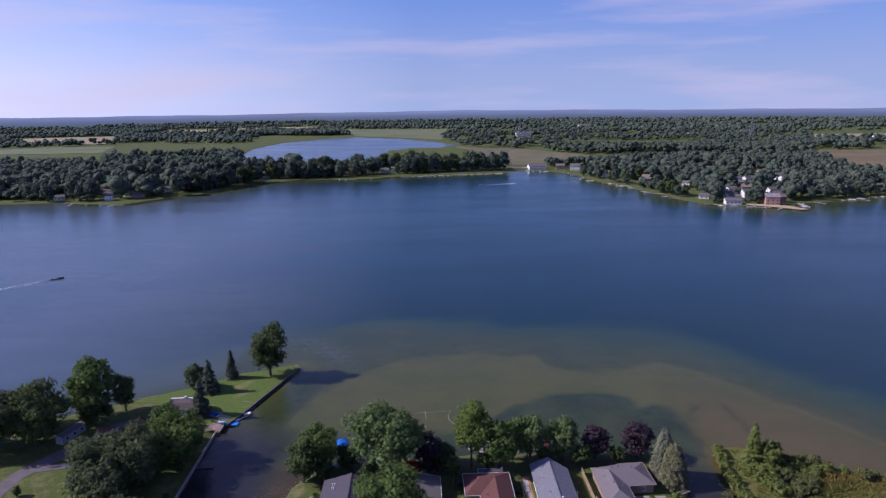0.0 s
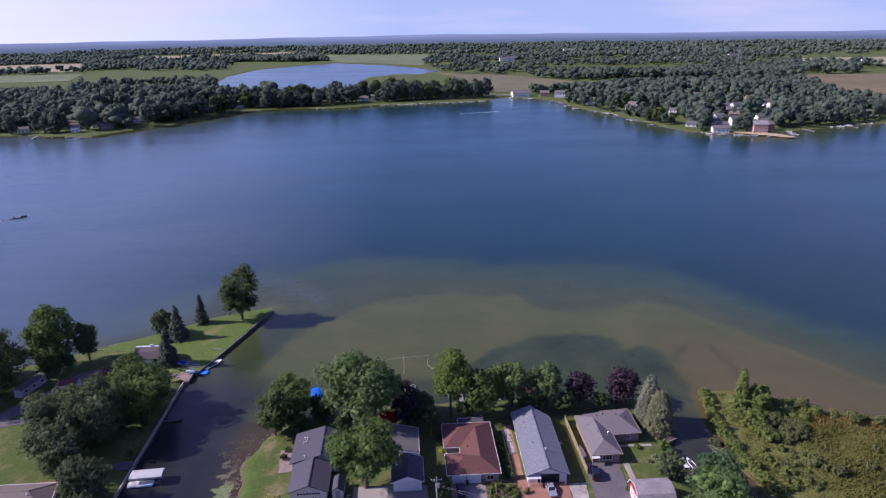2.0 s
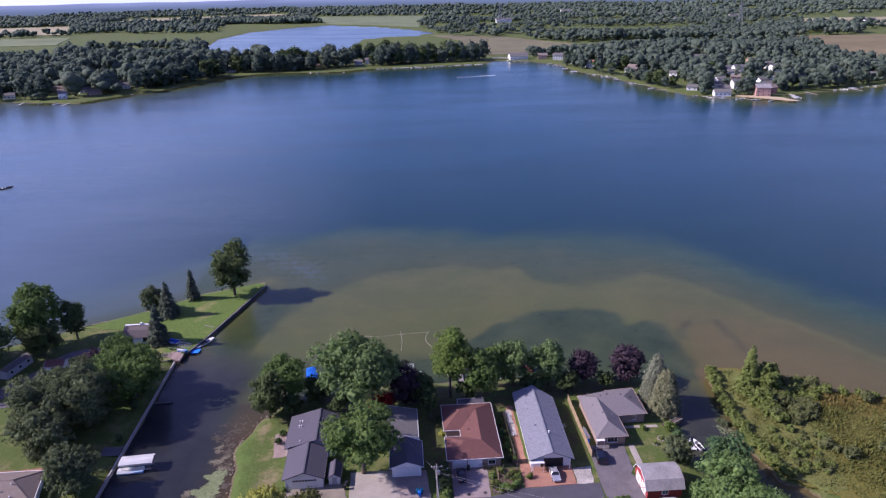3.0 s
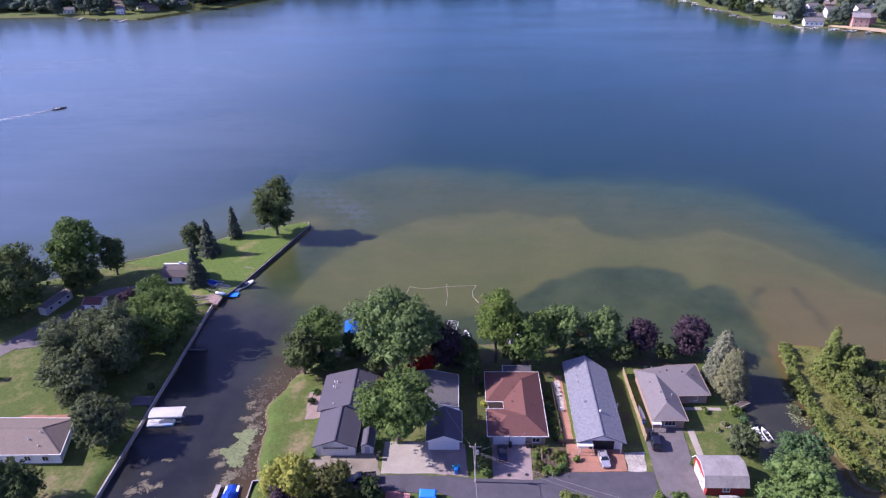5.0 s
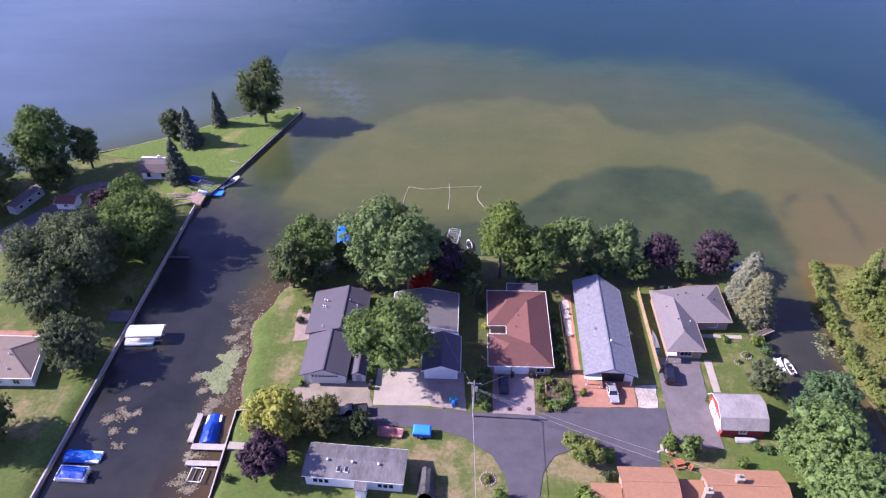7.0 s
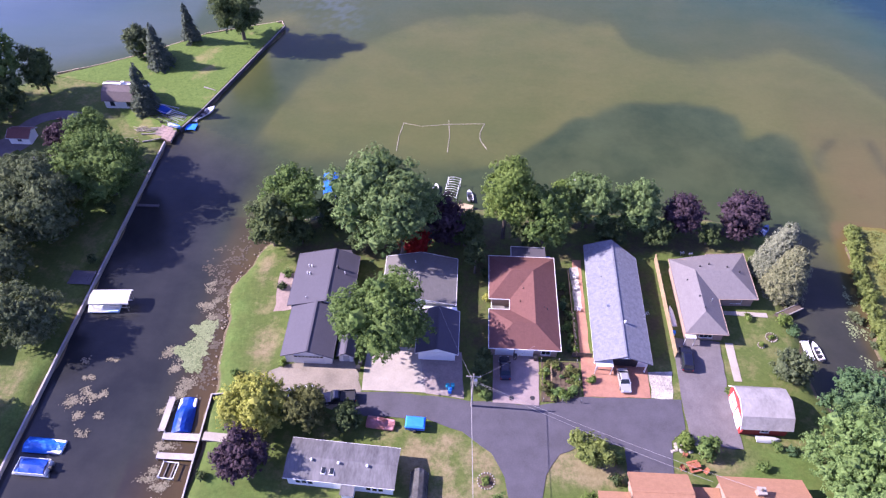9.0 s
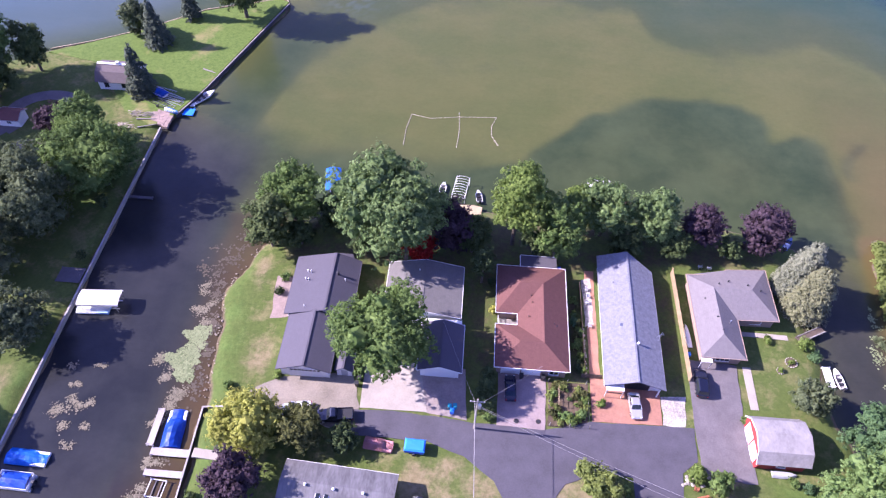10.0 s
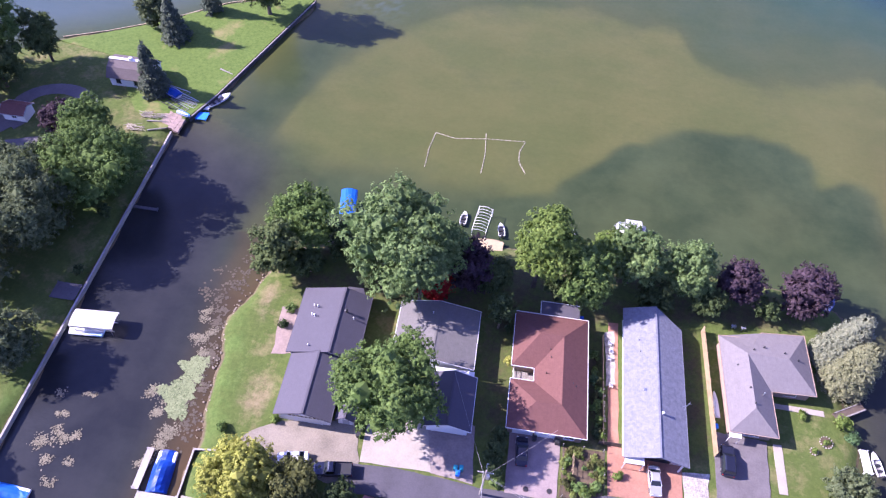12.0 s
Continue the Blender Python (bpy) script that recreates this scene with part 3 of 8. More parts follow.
for key, values in (("depth", depth), ("weed", weed), ("mud_and_shade", mud_and_shade), ("sand", sand), ("glare_and_plume", glare_and_plume)):
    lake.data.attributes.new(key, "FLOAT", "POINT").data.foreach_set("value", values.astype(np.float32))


def patch(name, outline, z, material, label, category, rough_edge=0.0, thick=0.06):
    """A flat piece of paving or planting, a hand's width thick, on the ground."""
    pts = []
    n = len(outline)
    for i, (a, b) in enumerate(zip(outline, outline[1:] + outline[:1])):
        k = max(1, int(math.dist(a, b) / 1.5)) if rough_edge else 1
        for j in range(k):
            x, y = a[0] + (b[0] - a[0]) * j / k, a[1] + (b[1] - a[1]) * j / k
            pts.append((x + random.uniform(-1, 1) * rough_edge, y + random.uniform(-1, 1) * rough_edge))
    bm = prism(bmesh.new(), pts, z - thick - 0.25, z)
    bmesh.ops.triangulate(bm, faces=[f for f in bm.faces if len(f.verts) > 4])
    me = bpy.data.meshes.new(name)
    bm.to_mesh(me)
    bm.free()
    me.materials.append(material)
    return tagged(new(name, me), label, category, kind="structure")


ROAD = [(-12.5, 132.5), (-6, 132.8), (6.4, 131.9), (17.5, 131.6), (24.9, 133.5), (40.5, 133.9), (40.2, 128.6), (37.6, 126.4), (37.1, 121), (30.1, 120.6), (30.3, 125.2), (25, 125.8), (20.4, 123.4), (18, 120), (16.9, 114), (16.5, 60), (12.3, 60), (12.5, 116), (12, 119.5), (10, 123.2), (5.5, 126.5), (-0.2, 128.2), (-12.5, 128.4)]
patch("road", ROAD, GROUND + 0.07, ASPHALT, "dark asphalt lane ending in a turning place", "road", 0.12)
patch("driveway", [(-32, 131.4), (-25, 136.6), (-13, 139.4), (-11.2, 133), (-12.4, 129)], GROUND + 0.055, GRAVEL, "pale gravel parking strip before the dark house", "driveway", 0.3)
patch("driveway", [(-11, 141.5), (-2.4, 141.5), (-0.6, 133), (-11, 132.9)], GROUND + 0.08, CONCRETE, "pale concrete driveway", "driveway", 0.06)
patch("driveway", [(-2.4, 141.2), (5, 141), (5.6, 132.2), (-0.6, 132.9)], GROUND + 0.06, plain("stained_concrete", (0.24, 0.20, 0.18), 0.9, vary=0.25, fine=3, coarse=0.4), "stained concrete apron before the garage", "driveway", 0.1)
patch("driveway", [(10.3, 142.5), (18, 142.5), (17.6, 131.6), (10.2, 131.8)], GROUND + 0.075, plain("pinkish_concrete", (0.24, 0.19, 0.18), 0.9, vary=0.2, fine=4, coarse=0.4), "pinkish concrete driveway before the red-roofed house", "driveway", 0.05)
patch("driveway", [(25, 141), (36, 141.3), (35.6, 133.9), (24.9, 133.6)], GROUND + 0.085, PAVER, "red paver driveway", "driveway", 0.05)
patch("gravel_bed", [(36.2, 139), (40, 139), (39.2, 134), (35.8, 134)], GROUND + 0.06, plain("white_gravel", (0.36, 0.33, 0.29), 0.95, vary=0.6, fine=4, coarse=0.5, bump=0.06), "white gravel bed beside the paver driveway", "gravel", 0.25)
patch("driveway", [(41, 146), (49.2, 145.6), (48.4, 135), (48.6, 125.6), (40.6, 126.4), (40.7, 134)], GROUND + 0.09, ASPHALT_OLD, "worn grey asphalt driveway", "driveway", 0.15)
patch("footpath", [(50.1, 145.4), (51.4, 145.4), (51.2, 137.8), (49.9, 137.8)], GROUND + 0.07, CONCRETE, "narrow concrete footpath", "path", 0.03)
patch("footpath", [(50.6, 152.4), (59, 152.2), (59, 151.3), (50.6, 151.5)], GROUND + 0.07, CONCRETE, "narrow concrete footpath to the steps", "path", 0.05)
patch("footpath", [(-34.2, 124.4), (-30.4, 124.2), (-30.4, 122.8), (-34.2, 123)], GROUND + 0.07, CONCRETE, "short concrete path from the dock to the lawn", "path", 0.03)
patch("vegetable_garden", [(18.3, 140), (24.6, 140), (24, 132.4), (18, 132.4)], GROUND + 0.06, SOIL, "fenced vegetable garden bed of dark soil", "garden", 0.1)
patch("brick_path", [(25.3, 163), (26.9, 163), (26.6, 141), (25.0, 141)], GROUND + 0.065, PAVER, "narrow red brick path beside the pale house", "path", 0.08)
patch("marsh_ground", [(80.9, 175.2), (89, 174.5), (99, 167.5), (106, 162), (118, 158), (145, 154.5), (190, 149.5), (300, 139.5), (700, 119), (700, 57), (200, 93.6), (118, 106.6), (95.4, 115.6), (86.3, 125.6), (79.4, 132), (77.4, 138.4), (77.4, 148), (79.9, 160)], GROUND + 0.02, MARSH, "yellowish-brown marsh with tall grass and shrubs", "marsh", 0.5)
TURF, _nt, _b = shader("sedge_turf", 0.95, 0, 0.1)
_f, _m = noisy(_nt, place(_nt), 1.8, 6, 0.75), noisy(_nt, place(_nt), 0.25, 6, 0.7)
_c = mixed(_nt, ramp(_nt, _m, [(0.4, (0, 0, 0)), (0.62, (0.7, 0.7, 0.7))]), ramp(_nt, _f, [(0.28, (0.086, 0.106, 0.026)), (0.72, (0.190, 0.218, 0.066))]), ramp(_nt, _f, [(0.28, (0.095, 0.090, 0.028)), (0.72, (0.20, 0.185, 0.062))]))
_nt.links.new(_c, _b.inputs["Base Color"])
bumped(_nt, _b, _f, 0.8, 0.15)
patch("marsh_bank", [(81.1, 174.8), (88, 174), (96, 168.4), (103, 162), (102, 154), (97, 147), (93, 139), (90, 128), (86.6, 126), (80, 132.4), (77.8, 139), (77.8, 148), (80.2, 160)], GROUND + 0.06, TURF, "green sedge turf on the marsh bank", "marsh", 0.8)
# lanes on the western point
LOOP = []
for i in range(25):
    a = radians(-60 + i * 300 / 24)
    LOOP.append((-88.2 + 9.0 * math.cos(a), 195 + 8.0 * math.sin(a)))
INNER = [(-88.2 + 5.6 * math.cos(radians(-60 + i * 300 / 24)), 195 + 4.8 * math.sin(radians(-60 + i * 300 / 24))) for i in range(24, -1, -1)]
patch("lane", LOOP + INNER, GROUND + 0.06, ASPHALT_OLD, "grey looping driveway lane on the point", "road", 0)
patch("lane", [(-93.5, 188.5), (-97.3, 193.5), (-104, 184), (-110.5, 172), (-110.5, 157), (-125, 140), (-122, 138), (-107, 156), (-106, 170), (-100, 180)], GROUND + 0.07, ASPHALT_OLD, "pale grey lane between the trees", "road", 0.1)
patch("lane", [(-80.6, 191.6), (-84, 188.2), (-93.5, 184.6), (-104, 182), (-104, 178.8), (-92.5, 181.4), (-85, 185), (-79.4, 189.6)], GROUND + 0.075, ASPHALT_OLD, "grey driveway lane past the outbuilding", "road", 0.1)
patch("lane", [(-84, 180.6), (-91, 179), (-104, 175.5), (-104, 172.5), (-89.5, 176.2), (-84, 178)], GROUND + 0.08, ASPHALT_OLD, "grey driveway lane under the trees", "road", 0.1)
# far fields and wet meadows
patch("field", [(-1100, 1400), (-640, 1430), (-700, 1640), (-860, 1640)], 1.6, MEADOW, "pale green hay field beyond the woods", "field", 0)
patch("field", [(-1010, 1800), (-760, 1760), (-925, 2180), (-1200, 2100)], 1.6, STUBBLE, "dry stubble field beyond the woods", "field", 0)
patch("field", [(-880, 2250), (-330, 2500), (-420, 2800), (-900, 2600)], 1.6, STUBBLE, "narrow strip of dry field", "field", 0)
patch("field", [(-330, 2480), (100, 2380), (60, 1740), (-30, 1850), (-165, 1960)], 1.6, MEADOW, "wet green meadow behind the north lake", "field", 0)
patch("field", [(70, 1470), (120, 1300), (120, 1035), (220, 1020), (330, 1120), (200, 1380)], 1.6, plain("brown_meadow", (0.13, 0.12, 0.055), 0.95, vary=0.3, fine=0.06, coarse=0.01, bump=0), "olive-brown wet meadow behind the bridge", "field", 0)
patch("field", [(690, 1240), (535, 830), (560, 780), (1000, 900), (1100, 1180)], 1.6, plain("brown_heath", (0.15, 0.12, 0.05), 0.95, vary=0.3, fine=0.06, coarse=0.01, bump=0), "brownish marsh meadow behind the houses", "field", 0)
patch("field", [(886, 1530), (1300, 1300), (1600, 1700), (1003, 1760)], 1.6, STUBBLE, "golden stubble field", "field", 0)

# ---- trees ----


def unit(rng, n):
    v = rng.normal(size=(n, 3))
    return v / np.linalg.norm(v, axis=1)[:, None]


def leaf_cards(rng, centres, normals, size, stretch=1.5):
    """One pointed leaf spray at each centre, facing about along its normal."""
    n = len(centres)
    side = np.cross(normals, unit(rng, n))
    side /= np.linalg.norm(side, axis=1)[:, None] + 1e-9
    up = np.cross(normals, side)
    s = size * rng.uniform(0.6, 1.3, (n, 1))
    corners = np.stack([centres - side * s * 0.45 - up * s * 0.4 * stretch, centres + side * s * 0.45 - up * s * 0.3 * stretch, centres + up * s * 0.6 * stretch - normals * s * 0.25], 1)
    return corners.reshape(-1, 3), np.arange(3 * n).reshape(-1, 3)


ICO = {}
for level in (1, 2, 3):
    _bm = bmesh.new()
    bmesh.ops.create_icosphere(_bm, subdivisions=level, radius=1)
    ICO[level] = (np.array([v.co[:] for v in _bm.verts]), np.array([[v.index for v in f.verts] for f in _bm.faces]))
    _bm.free()


def lumps(rng, level, centres, radii, rough=0.18):
    """Uneven rounded masses, joined."""
    v, f = ICO[level]
    n = len(centres)
    wob = 1 + rough * rng.normal(size=(n, len(v), 1)).clip(-1.6, 1.6)
    verts = centres[:, None] + v[None] * radii[:, None] * wob
    faces = f[None] + (np.arange(n) * len(v))[:, None, None]
    return verts.reshape(-1, 3), faces.reshape(-1, 3)


def crown_lobes(rng, r, h, count, gap):
    """Boughs of a broad crown: ellipsoids round a main mass, with gaps."""
    d = unit(rng, count)
    c = d * np.array([r, r, h]) * rng.uniform(0.6, gap + 0.03, (count, 1))
    rad = r * rng.uniform(0.17, 0.38, (count, 1)) * np.array([1, 1, 0.9])
    c = np.vstack([[[0, 0, 0]], c])
    rad = np.vstack([[[r * 0.66, r * 0.66, h * 0.70]], rad])
    return c, rad


def broad_crown(seed, r, h, leaves, leaf, material, count=16, gap=0.78):
    rng = np.random.default_rng(seed)
    c, rad = crown_lobes(rng, r, h, count, gap)
    area = rad[:, 0] * rad[:, 2]
    # small tufts of leaves crowd the boughs
    tufts = max(12, leaves // 11)
    pick = rng.choice(len(c), tufts, p=area / area.sum())
    d = unit(rng, tufts)
    flip = rng.random(tufts) < 0.6
    d[:, 2] = np.where(flip, np.abs(d[:, 2]), d[:, 2])
    heart = c[pick] + d * rad[pick] * rng.uniform(0.84, 1.08, (tufts, 1))
    size = leaf * rng.uniform(0.9, 1.9, (tufts, 1))
    own = rng.integers(0, tufts, leaves)
    e = unit(rng, leaves) * rng.uniform(0.3, 1.0, (leaves, 1))
    centres = heart[own] + (e + d[own] * rng.uniform(-0.9, 0.9, (leaves, 1))) * size[own]
    normals = 0.7 * d[own] + 0.7 * e + 0.35 * unit(rng, leaves) + np.array([0, 0, 0.25])
    normals /= np.linalg.norm(normals, axis=1)[:, None]
    v, q = leaf_cards(rng, centres, normals, leaf * 1.08, 1.8)
    core, cf = lumps(rng, 3 if 2.5 < r and leaf < 1 else 2, c[:1], rad[:1] * 0.66, 0.06)
    lv, lf = lumps(rng, 1, c[1:], rad[1:] * 0.55, 0.09)
    lv = np.vstack([core[cf].reshape(-1, 3), lv[lf].reshape(-1, 3)])
    return quick_mesh("crown", np.vstack([v, lv]), np.vstack([q, np.arange(len(lv)).reshape(-1, 3) + len(v)]), material)


def conifer_crown(seed, r, h, boughs, leaf, material, full=0.85):
    """Tiers of drooping sprays, wide below and pointed on top."""
    rng = np.random.default_rng(seed)
    n = boughs // 22
    t = 1 - np.sqrt(rng.random(n))
    a = rng.uniform(0, 2 * math.pi, n)
    reach = (1 - t) ** full * r * (0.92 + 0.10 * np.sin(t * 38 + seed) + 0.10 * rng.normal(size=n)) + 0.12
    own = rng.integers(0, n, boughs)
    u = 0.35 + 0.65 * np.sqrt(rng.random(boughs))
    wide = (0.05 + 0.13 * (1 - u)) * r * rng.normal(size=boughs)
    out, flat = np.stack([np.cos(a), np.sin(a)], 1)[own], np.stack([-np.sin(a), np.cos(a)], 1)[own]
    ground_xy = out * (reach[own] * u)[:, None] + flat * wide[:, None]
    centres = np.column_stack([ground_xy, t[own] * h - 0.28 * reach[own] * u ** 1.5 + 0.05 * r * rng.normal(size=boughs) + 0.1 * r])
    normals = np.column_stack([out * 0.55 + flat * np.sign(wide)[:, None] * 0.35, np.full(boughs, 0.8)]) + 0.45 * unit(rng, boughs)
    normals /= np.linalg.norm(normals, axis=1)[:, None]
    v, q = leaf_cards(rng, centres, normals, leaf, 2.0)
    k = 12
    tt = np.arange(k) / k
    wid = (1 - tt) ** full * r * 0.42 * (1 - tt ** 4) + 0.05
    lv, lf = lumps(rng, 2, np.stack([0 * tt, 0 * tt, tt * h + 0.03 * h], 1), np.stack([wid, wid, np.full(k, h / k * 0.8)], 1), 0.12)
    lv = lv[lf].reshape(-1, 3)
    return quick_mesh("crown", np.vstack([v, lv]), np.vstack([q, np.arange(len(lv)).reshape(-1, 3) + len(v)]), material)


def trunk_mesh(seed, height, r, limbs, reach):
    rnd = random.Random(seed)
    bm = bmesh.new()
    tube(bm, (0, 0, -0.4), (0.05 * r, 0, height * 0.55), r * 1.15, r * 0.75, 9)
    tube(bm, (0.05 * r, 0, height * 0.53), (0.2, 0.1, height), r * 0.75, r * 0.3, 8)
    for i in range(limbs):
        a = rnd.uniform(0, 6.28)
        z = height * rnd.uniform(0.45, 0.8)
        tube(bm, (0, 0, z), (math.cos(a) * reach, math.sin(a) * reach, z + reach * 0.7), r * 0.42, r * 0.12, 6)
    me = bpy.data.meshes.new("trunk")
    bm.to_mesh(me)
    bm.free()
    me.materials.append(BARK)
    return me


def tree(x, y, centre, r, h, material, label, name="tree", seed=1, density=1.0, leaf=0.25, base=GROUND, group="", count=34, gap=0.78, category="tree"):
    """A broadleaf tree: trunk with limbs, and a crown of boughs whose middle is at the given height."""
    t = thing(name, x, y, base - 0.05, label, category, group=group)
    r, h = r * 1.12, h * 1.1
    cz = max(centre - base, h * 0.95)
    under("trunk", trunk_mesh(seed, cz, 0.05 * r + 0.09, 6, r * 0.45), t)
    leaves = int(density * 56 * r * (r + h) / 2 / leaf ** 1.3)
    crown = under("crown", broad_crown(seed, r, h, min(leaves, 50000), leaf, material, count, gap), t)
    crown.location = (0, 0, cz)
    return t


def spruce(x, y, height, r, material, label, seed=1, leaf=0.3, base=GROUND, lift=0.6, boughs=None, full=0.85):
    t = thing("spruce", x, y, base - 0.05, label, "tree")
    under("trunk", trunk_mesh(seed, height * 0.9, 0.05 * r + 0.1, 0, 1), t)
    crown = under("crown", conifer_crown(seed, r, height - lift, boughs or int(520 * r * height / 4), leaf, material, full), t)
    crown.location = (0, 0, lift)
    return t


def bush(x, y, r, h, material, label, name="bush", seed=1, leaf=0.3, base=GROUND, density=1.0, category="bush", group=""):
    t = thing(name, x, y, base, label, category, group=group)
    stems = bmesh.new()
    rnd = random.Random(seed)
    for i in range(5):
        a = rnd.uniform(0, 6.28)
        tube(stems, (0.1 * math.cos(a), 0.1 * math.sin(a), -0.2), (0.5 * r * math.cos(a), 0.5 * r * math.sin(a), h), 0.05, 0.02, 5)
    part("stem", stems, BARK, t)
    crown = under("crown", broad_crown(seed, r, h, int(density * 54 * r * (r + h) / 2 / leaf ** 1.3) + 60, leaf, material, 9, 0.75), t)
    crown.location = (0, 0, h * 0.95)
    return t


# along the lake in front of the houses
tree(-28.9, 170.8, 7.6, 6.0, 5.8, LEAF_MID, "round green tree at the corner of canal and lake", seed=11)
tree(-31.6, 163.8, 7.0, 4.0, 6.2, LEAF_DEEP, "dark narrow evergreen beside the canal", seed=12, leaf=0.26)
tree(-10.6, 164.8, 12.6, 9.3, 7.0, LEAF_SILVER, "huge silver maple shading the lake shore", seed=13, leaf=0.34, count=48)
# extra crown added within the maple's outline to throw shade on the roofs
tree(-6.6, 159.9, 15.0, 4.2, 3.8, LEAF_SILVER, "added crown inside the silver maple that shades the roofs", seed=26, leaf=0.3)
tree(1.2, 166.8, 6.0, 4.3, 5.0, LEAF_PURPLE, "dark purple-leaved tree in the maple's shade", seed=14)
tree(-4.6, 163.0, 4.2, 2.6, 2.2, LEAF_RED, "small bright red-leaved maple tree", seed=15, leaf=0.3)
tree(12.2, 168.2, 12.6, 5.3, 7.4, LEAF_LIME, "tall yellow-green tree on the lake shore", seed=16)
tree(19.6, 165.6, 9.4, 4.6, 5.4, LEAF_MID, "mid-green tree in the shoreline row", seed=17)
tree(28.6, 172.0, 8.7, 5.0, 5.6, LEAF_SILVER, "round green tree on the lake shore", seed=18)
tree(23.4, 172.0, 7.6, 3.6, 4.8, LEAF_LIME, "light green tree in the shoreline row", seed=19)
tree(37.6, 171.4, 8.2, 4.4, 5.7, LEAF_SILVER, "upright grey-green tree on the lake shore", seed=20)
tree(46.5, 171.4, 6.4, 3.8, 4.7, LEAF_PURPLE, "round purple plum tree on the lawn", seed=21, group="purple trees", gap=0.63, count=70)
tree(57.6, 171.4, 6.4, 4.5, 5.0, LEAF_PURPLE, "round purple plum tree near the shore", seed=22, group="purple trees", gap=0.63, count=80)
spruce(61.9, 162.0, 13.3, 3.9, NEEDLE_BLUE, "pale blue spruce on the corner of the lawn", seed=23, leaf=0.22, boughs=24000, full=0.55)
spruce(63.0, 158.2, 11.2, 4.0, LEAF_PALE, "pale olive feathery conifer beside the blue spruce", seed=27, leaf=0.22, boughs=21000, full=0.46)
tree(-8.2, 141.3, 11.6, 7.4, 5.6, LEAF_MID, "large maple in front of the grey house", seed=24, density=1.2, count=46)
for i, (x, y, r) in enumerate([(-20.6, 169.4, 3.4), (-15, 163.5, 2.2), (5.5, 168, 2.6), (16, 166.4, 2.4), (32.5, 167.6, 3.0), (41.5, 168.0, 2.8), (51.5, 168.6, 2.0), (-26.4, 164.6, 2.6)]):
    tree(x, y, 3.0 + r * 0.5, r, r * 0.9, LEAF_DARK, "dark understorey tree in the shoreline row", seed=80 + i, group="understorey trees")
# added trees; the second is placed to shade the red roof's corner
for i, (x, y, z, r, h) in enumerate([(4.8, 165.6, 6.2, 2.9, 3.6), (6.9, 158.8, 6.8, 2.0, 3.4)]):
    tree(x, y, z, r, h, LEAF_DARK, "slender dark green tree added between the houses", seed=180 + i)
# west bank of the canal
tree(-67.2, 176.0, 8.4, 7.6, 7.0, LEAF_MID, "large spreading tree beside the seawall", seed=31)
tree(-74.4, 186.0, 7.6, 5.0, 5.6, LEAF_MID, "upright green tree beside the larger one", seed=30)
tree(-77.2, 176.4, 6.6, 4.6, 4.6, LEAF_DARK, "dark green tree behind the seawall tree", seed=29)
tree(-83.4, 164.2, 8.8, 7.4, 6.8, LEAF_GREY, "grey-green maple in the western garden", seed=32)
tree(-74.0, 164.6, 9.4, 7.4, 7.4, LEAF_GREY, "tall grey-green maple in the western garden", seed=33)
tree(-78.4, 154.2, 7.0, 6.6, 6.0, LEAF_GREY, "grey-green maple behind the western house", seed=34)
tree(-85.0, 172.6, 6.8, 4.8, 5.0, LEAF_GREY, "grey-green tree beside the shaded lane", seed=28)
tree(-67.6, 141.2, 6.2, 5.3, 5.2, LEAF_GREY, "round grey-green maple beside the canal", seed=35)
tree(-75.0, 122.0, 7.2, 5.6, 5.8, LEAF_DARK, "dark tree on the western lawn", seed=36)
tree(-82.6, 189.8, 4.4, 3.5, 3.2, LEAF_PURPLE, "small purple tree in the driveway loop", seed=37)
tree(-103.6, 205.0, 10.8, 7.0, 10.4, LEAF_MID, "very tall tree on the western shore", seed=38)
tree(-95.4, 209.6, 8.0, 3.6, 6.6, LEAF_DEEP, "dark upright tree beside the taller one", seed=39, gap=0.72)
tree(-113.0, 189.0, 11.6, 9.0, 9.0, LEAF_DEEP, "dark spreading tree by the western shore", seed=40)
tree(-100.4, 199.8, 7.2, 4.8, 5.4, LEAF_DEEP, "dark tree behind the driveway loop", seed=41)
tree(-122.0, 184.0, 10.8, 8.4, 8.4, LEAF_GREY, "dark spreading tree behind the lane", seed=42)
tree(-120.0, 200.0, 7.2, 6.4, 6.0, LEAF_MID, "green tree by the western shore", seed=43)
tree(-134.0, 187.0, 8.0, 7.0, 6.6, LEAF_DEEP, "dark tree by the western shore", seed=44)
tree(-55.0, 236.2, 12.0, 6.5, 9.4, LEAF_DEEP, "tall full cottonwood at the tip of the point", seed=45)
spruce(-68.2, 234.4, 11.0, 2.6, NEEDLE, "slim dark spruce on the point", seed=46)
spruce(-72.6, 222.8, 11.6, 3.7, NEEDLE, "dark spruce on the point's lawn", seed=47)
tree(-78.4, 226.0, 5.6, 3.6, 4.4, LEAF_GREY, "grey-green small tree by the western shore", seed=48)
spruce(-70.0, 204.6, 12.8, 3.5, NEEDLE, "dark spruce beside the white cottage", seed=49)
# south of the lane
tree(-26.3, 127.3, 4.6, 5.3, 3.8, LEAF_GOLD, "round golden-leaved tree by the lane", seed=51, count=60, gap=0.7)
tree(-26.5, 119.0, 4.9, 3.8, 4.3, LEAF_PURPLE, "round dark purple tree beside the long house", seed=52)
tree(-18.6, 127.4, 3.8, 3.6, 3.4, LEAF_OLIVE, "dull olive tree by the lane", seed=53)
tree(-12.4, 127.0, 3.0, 2.2, 2.2, LEAF_DARK, "small dark green tree by the lane", seed=54)
bush(24.9, 123.6, 3.5, 2.0, SHRUB, "rounded yellow-green shrub at the turning place", seed=55)
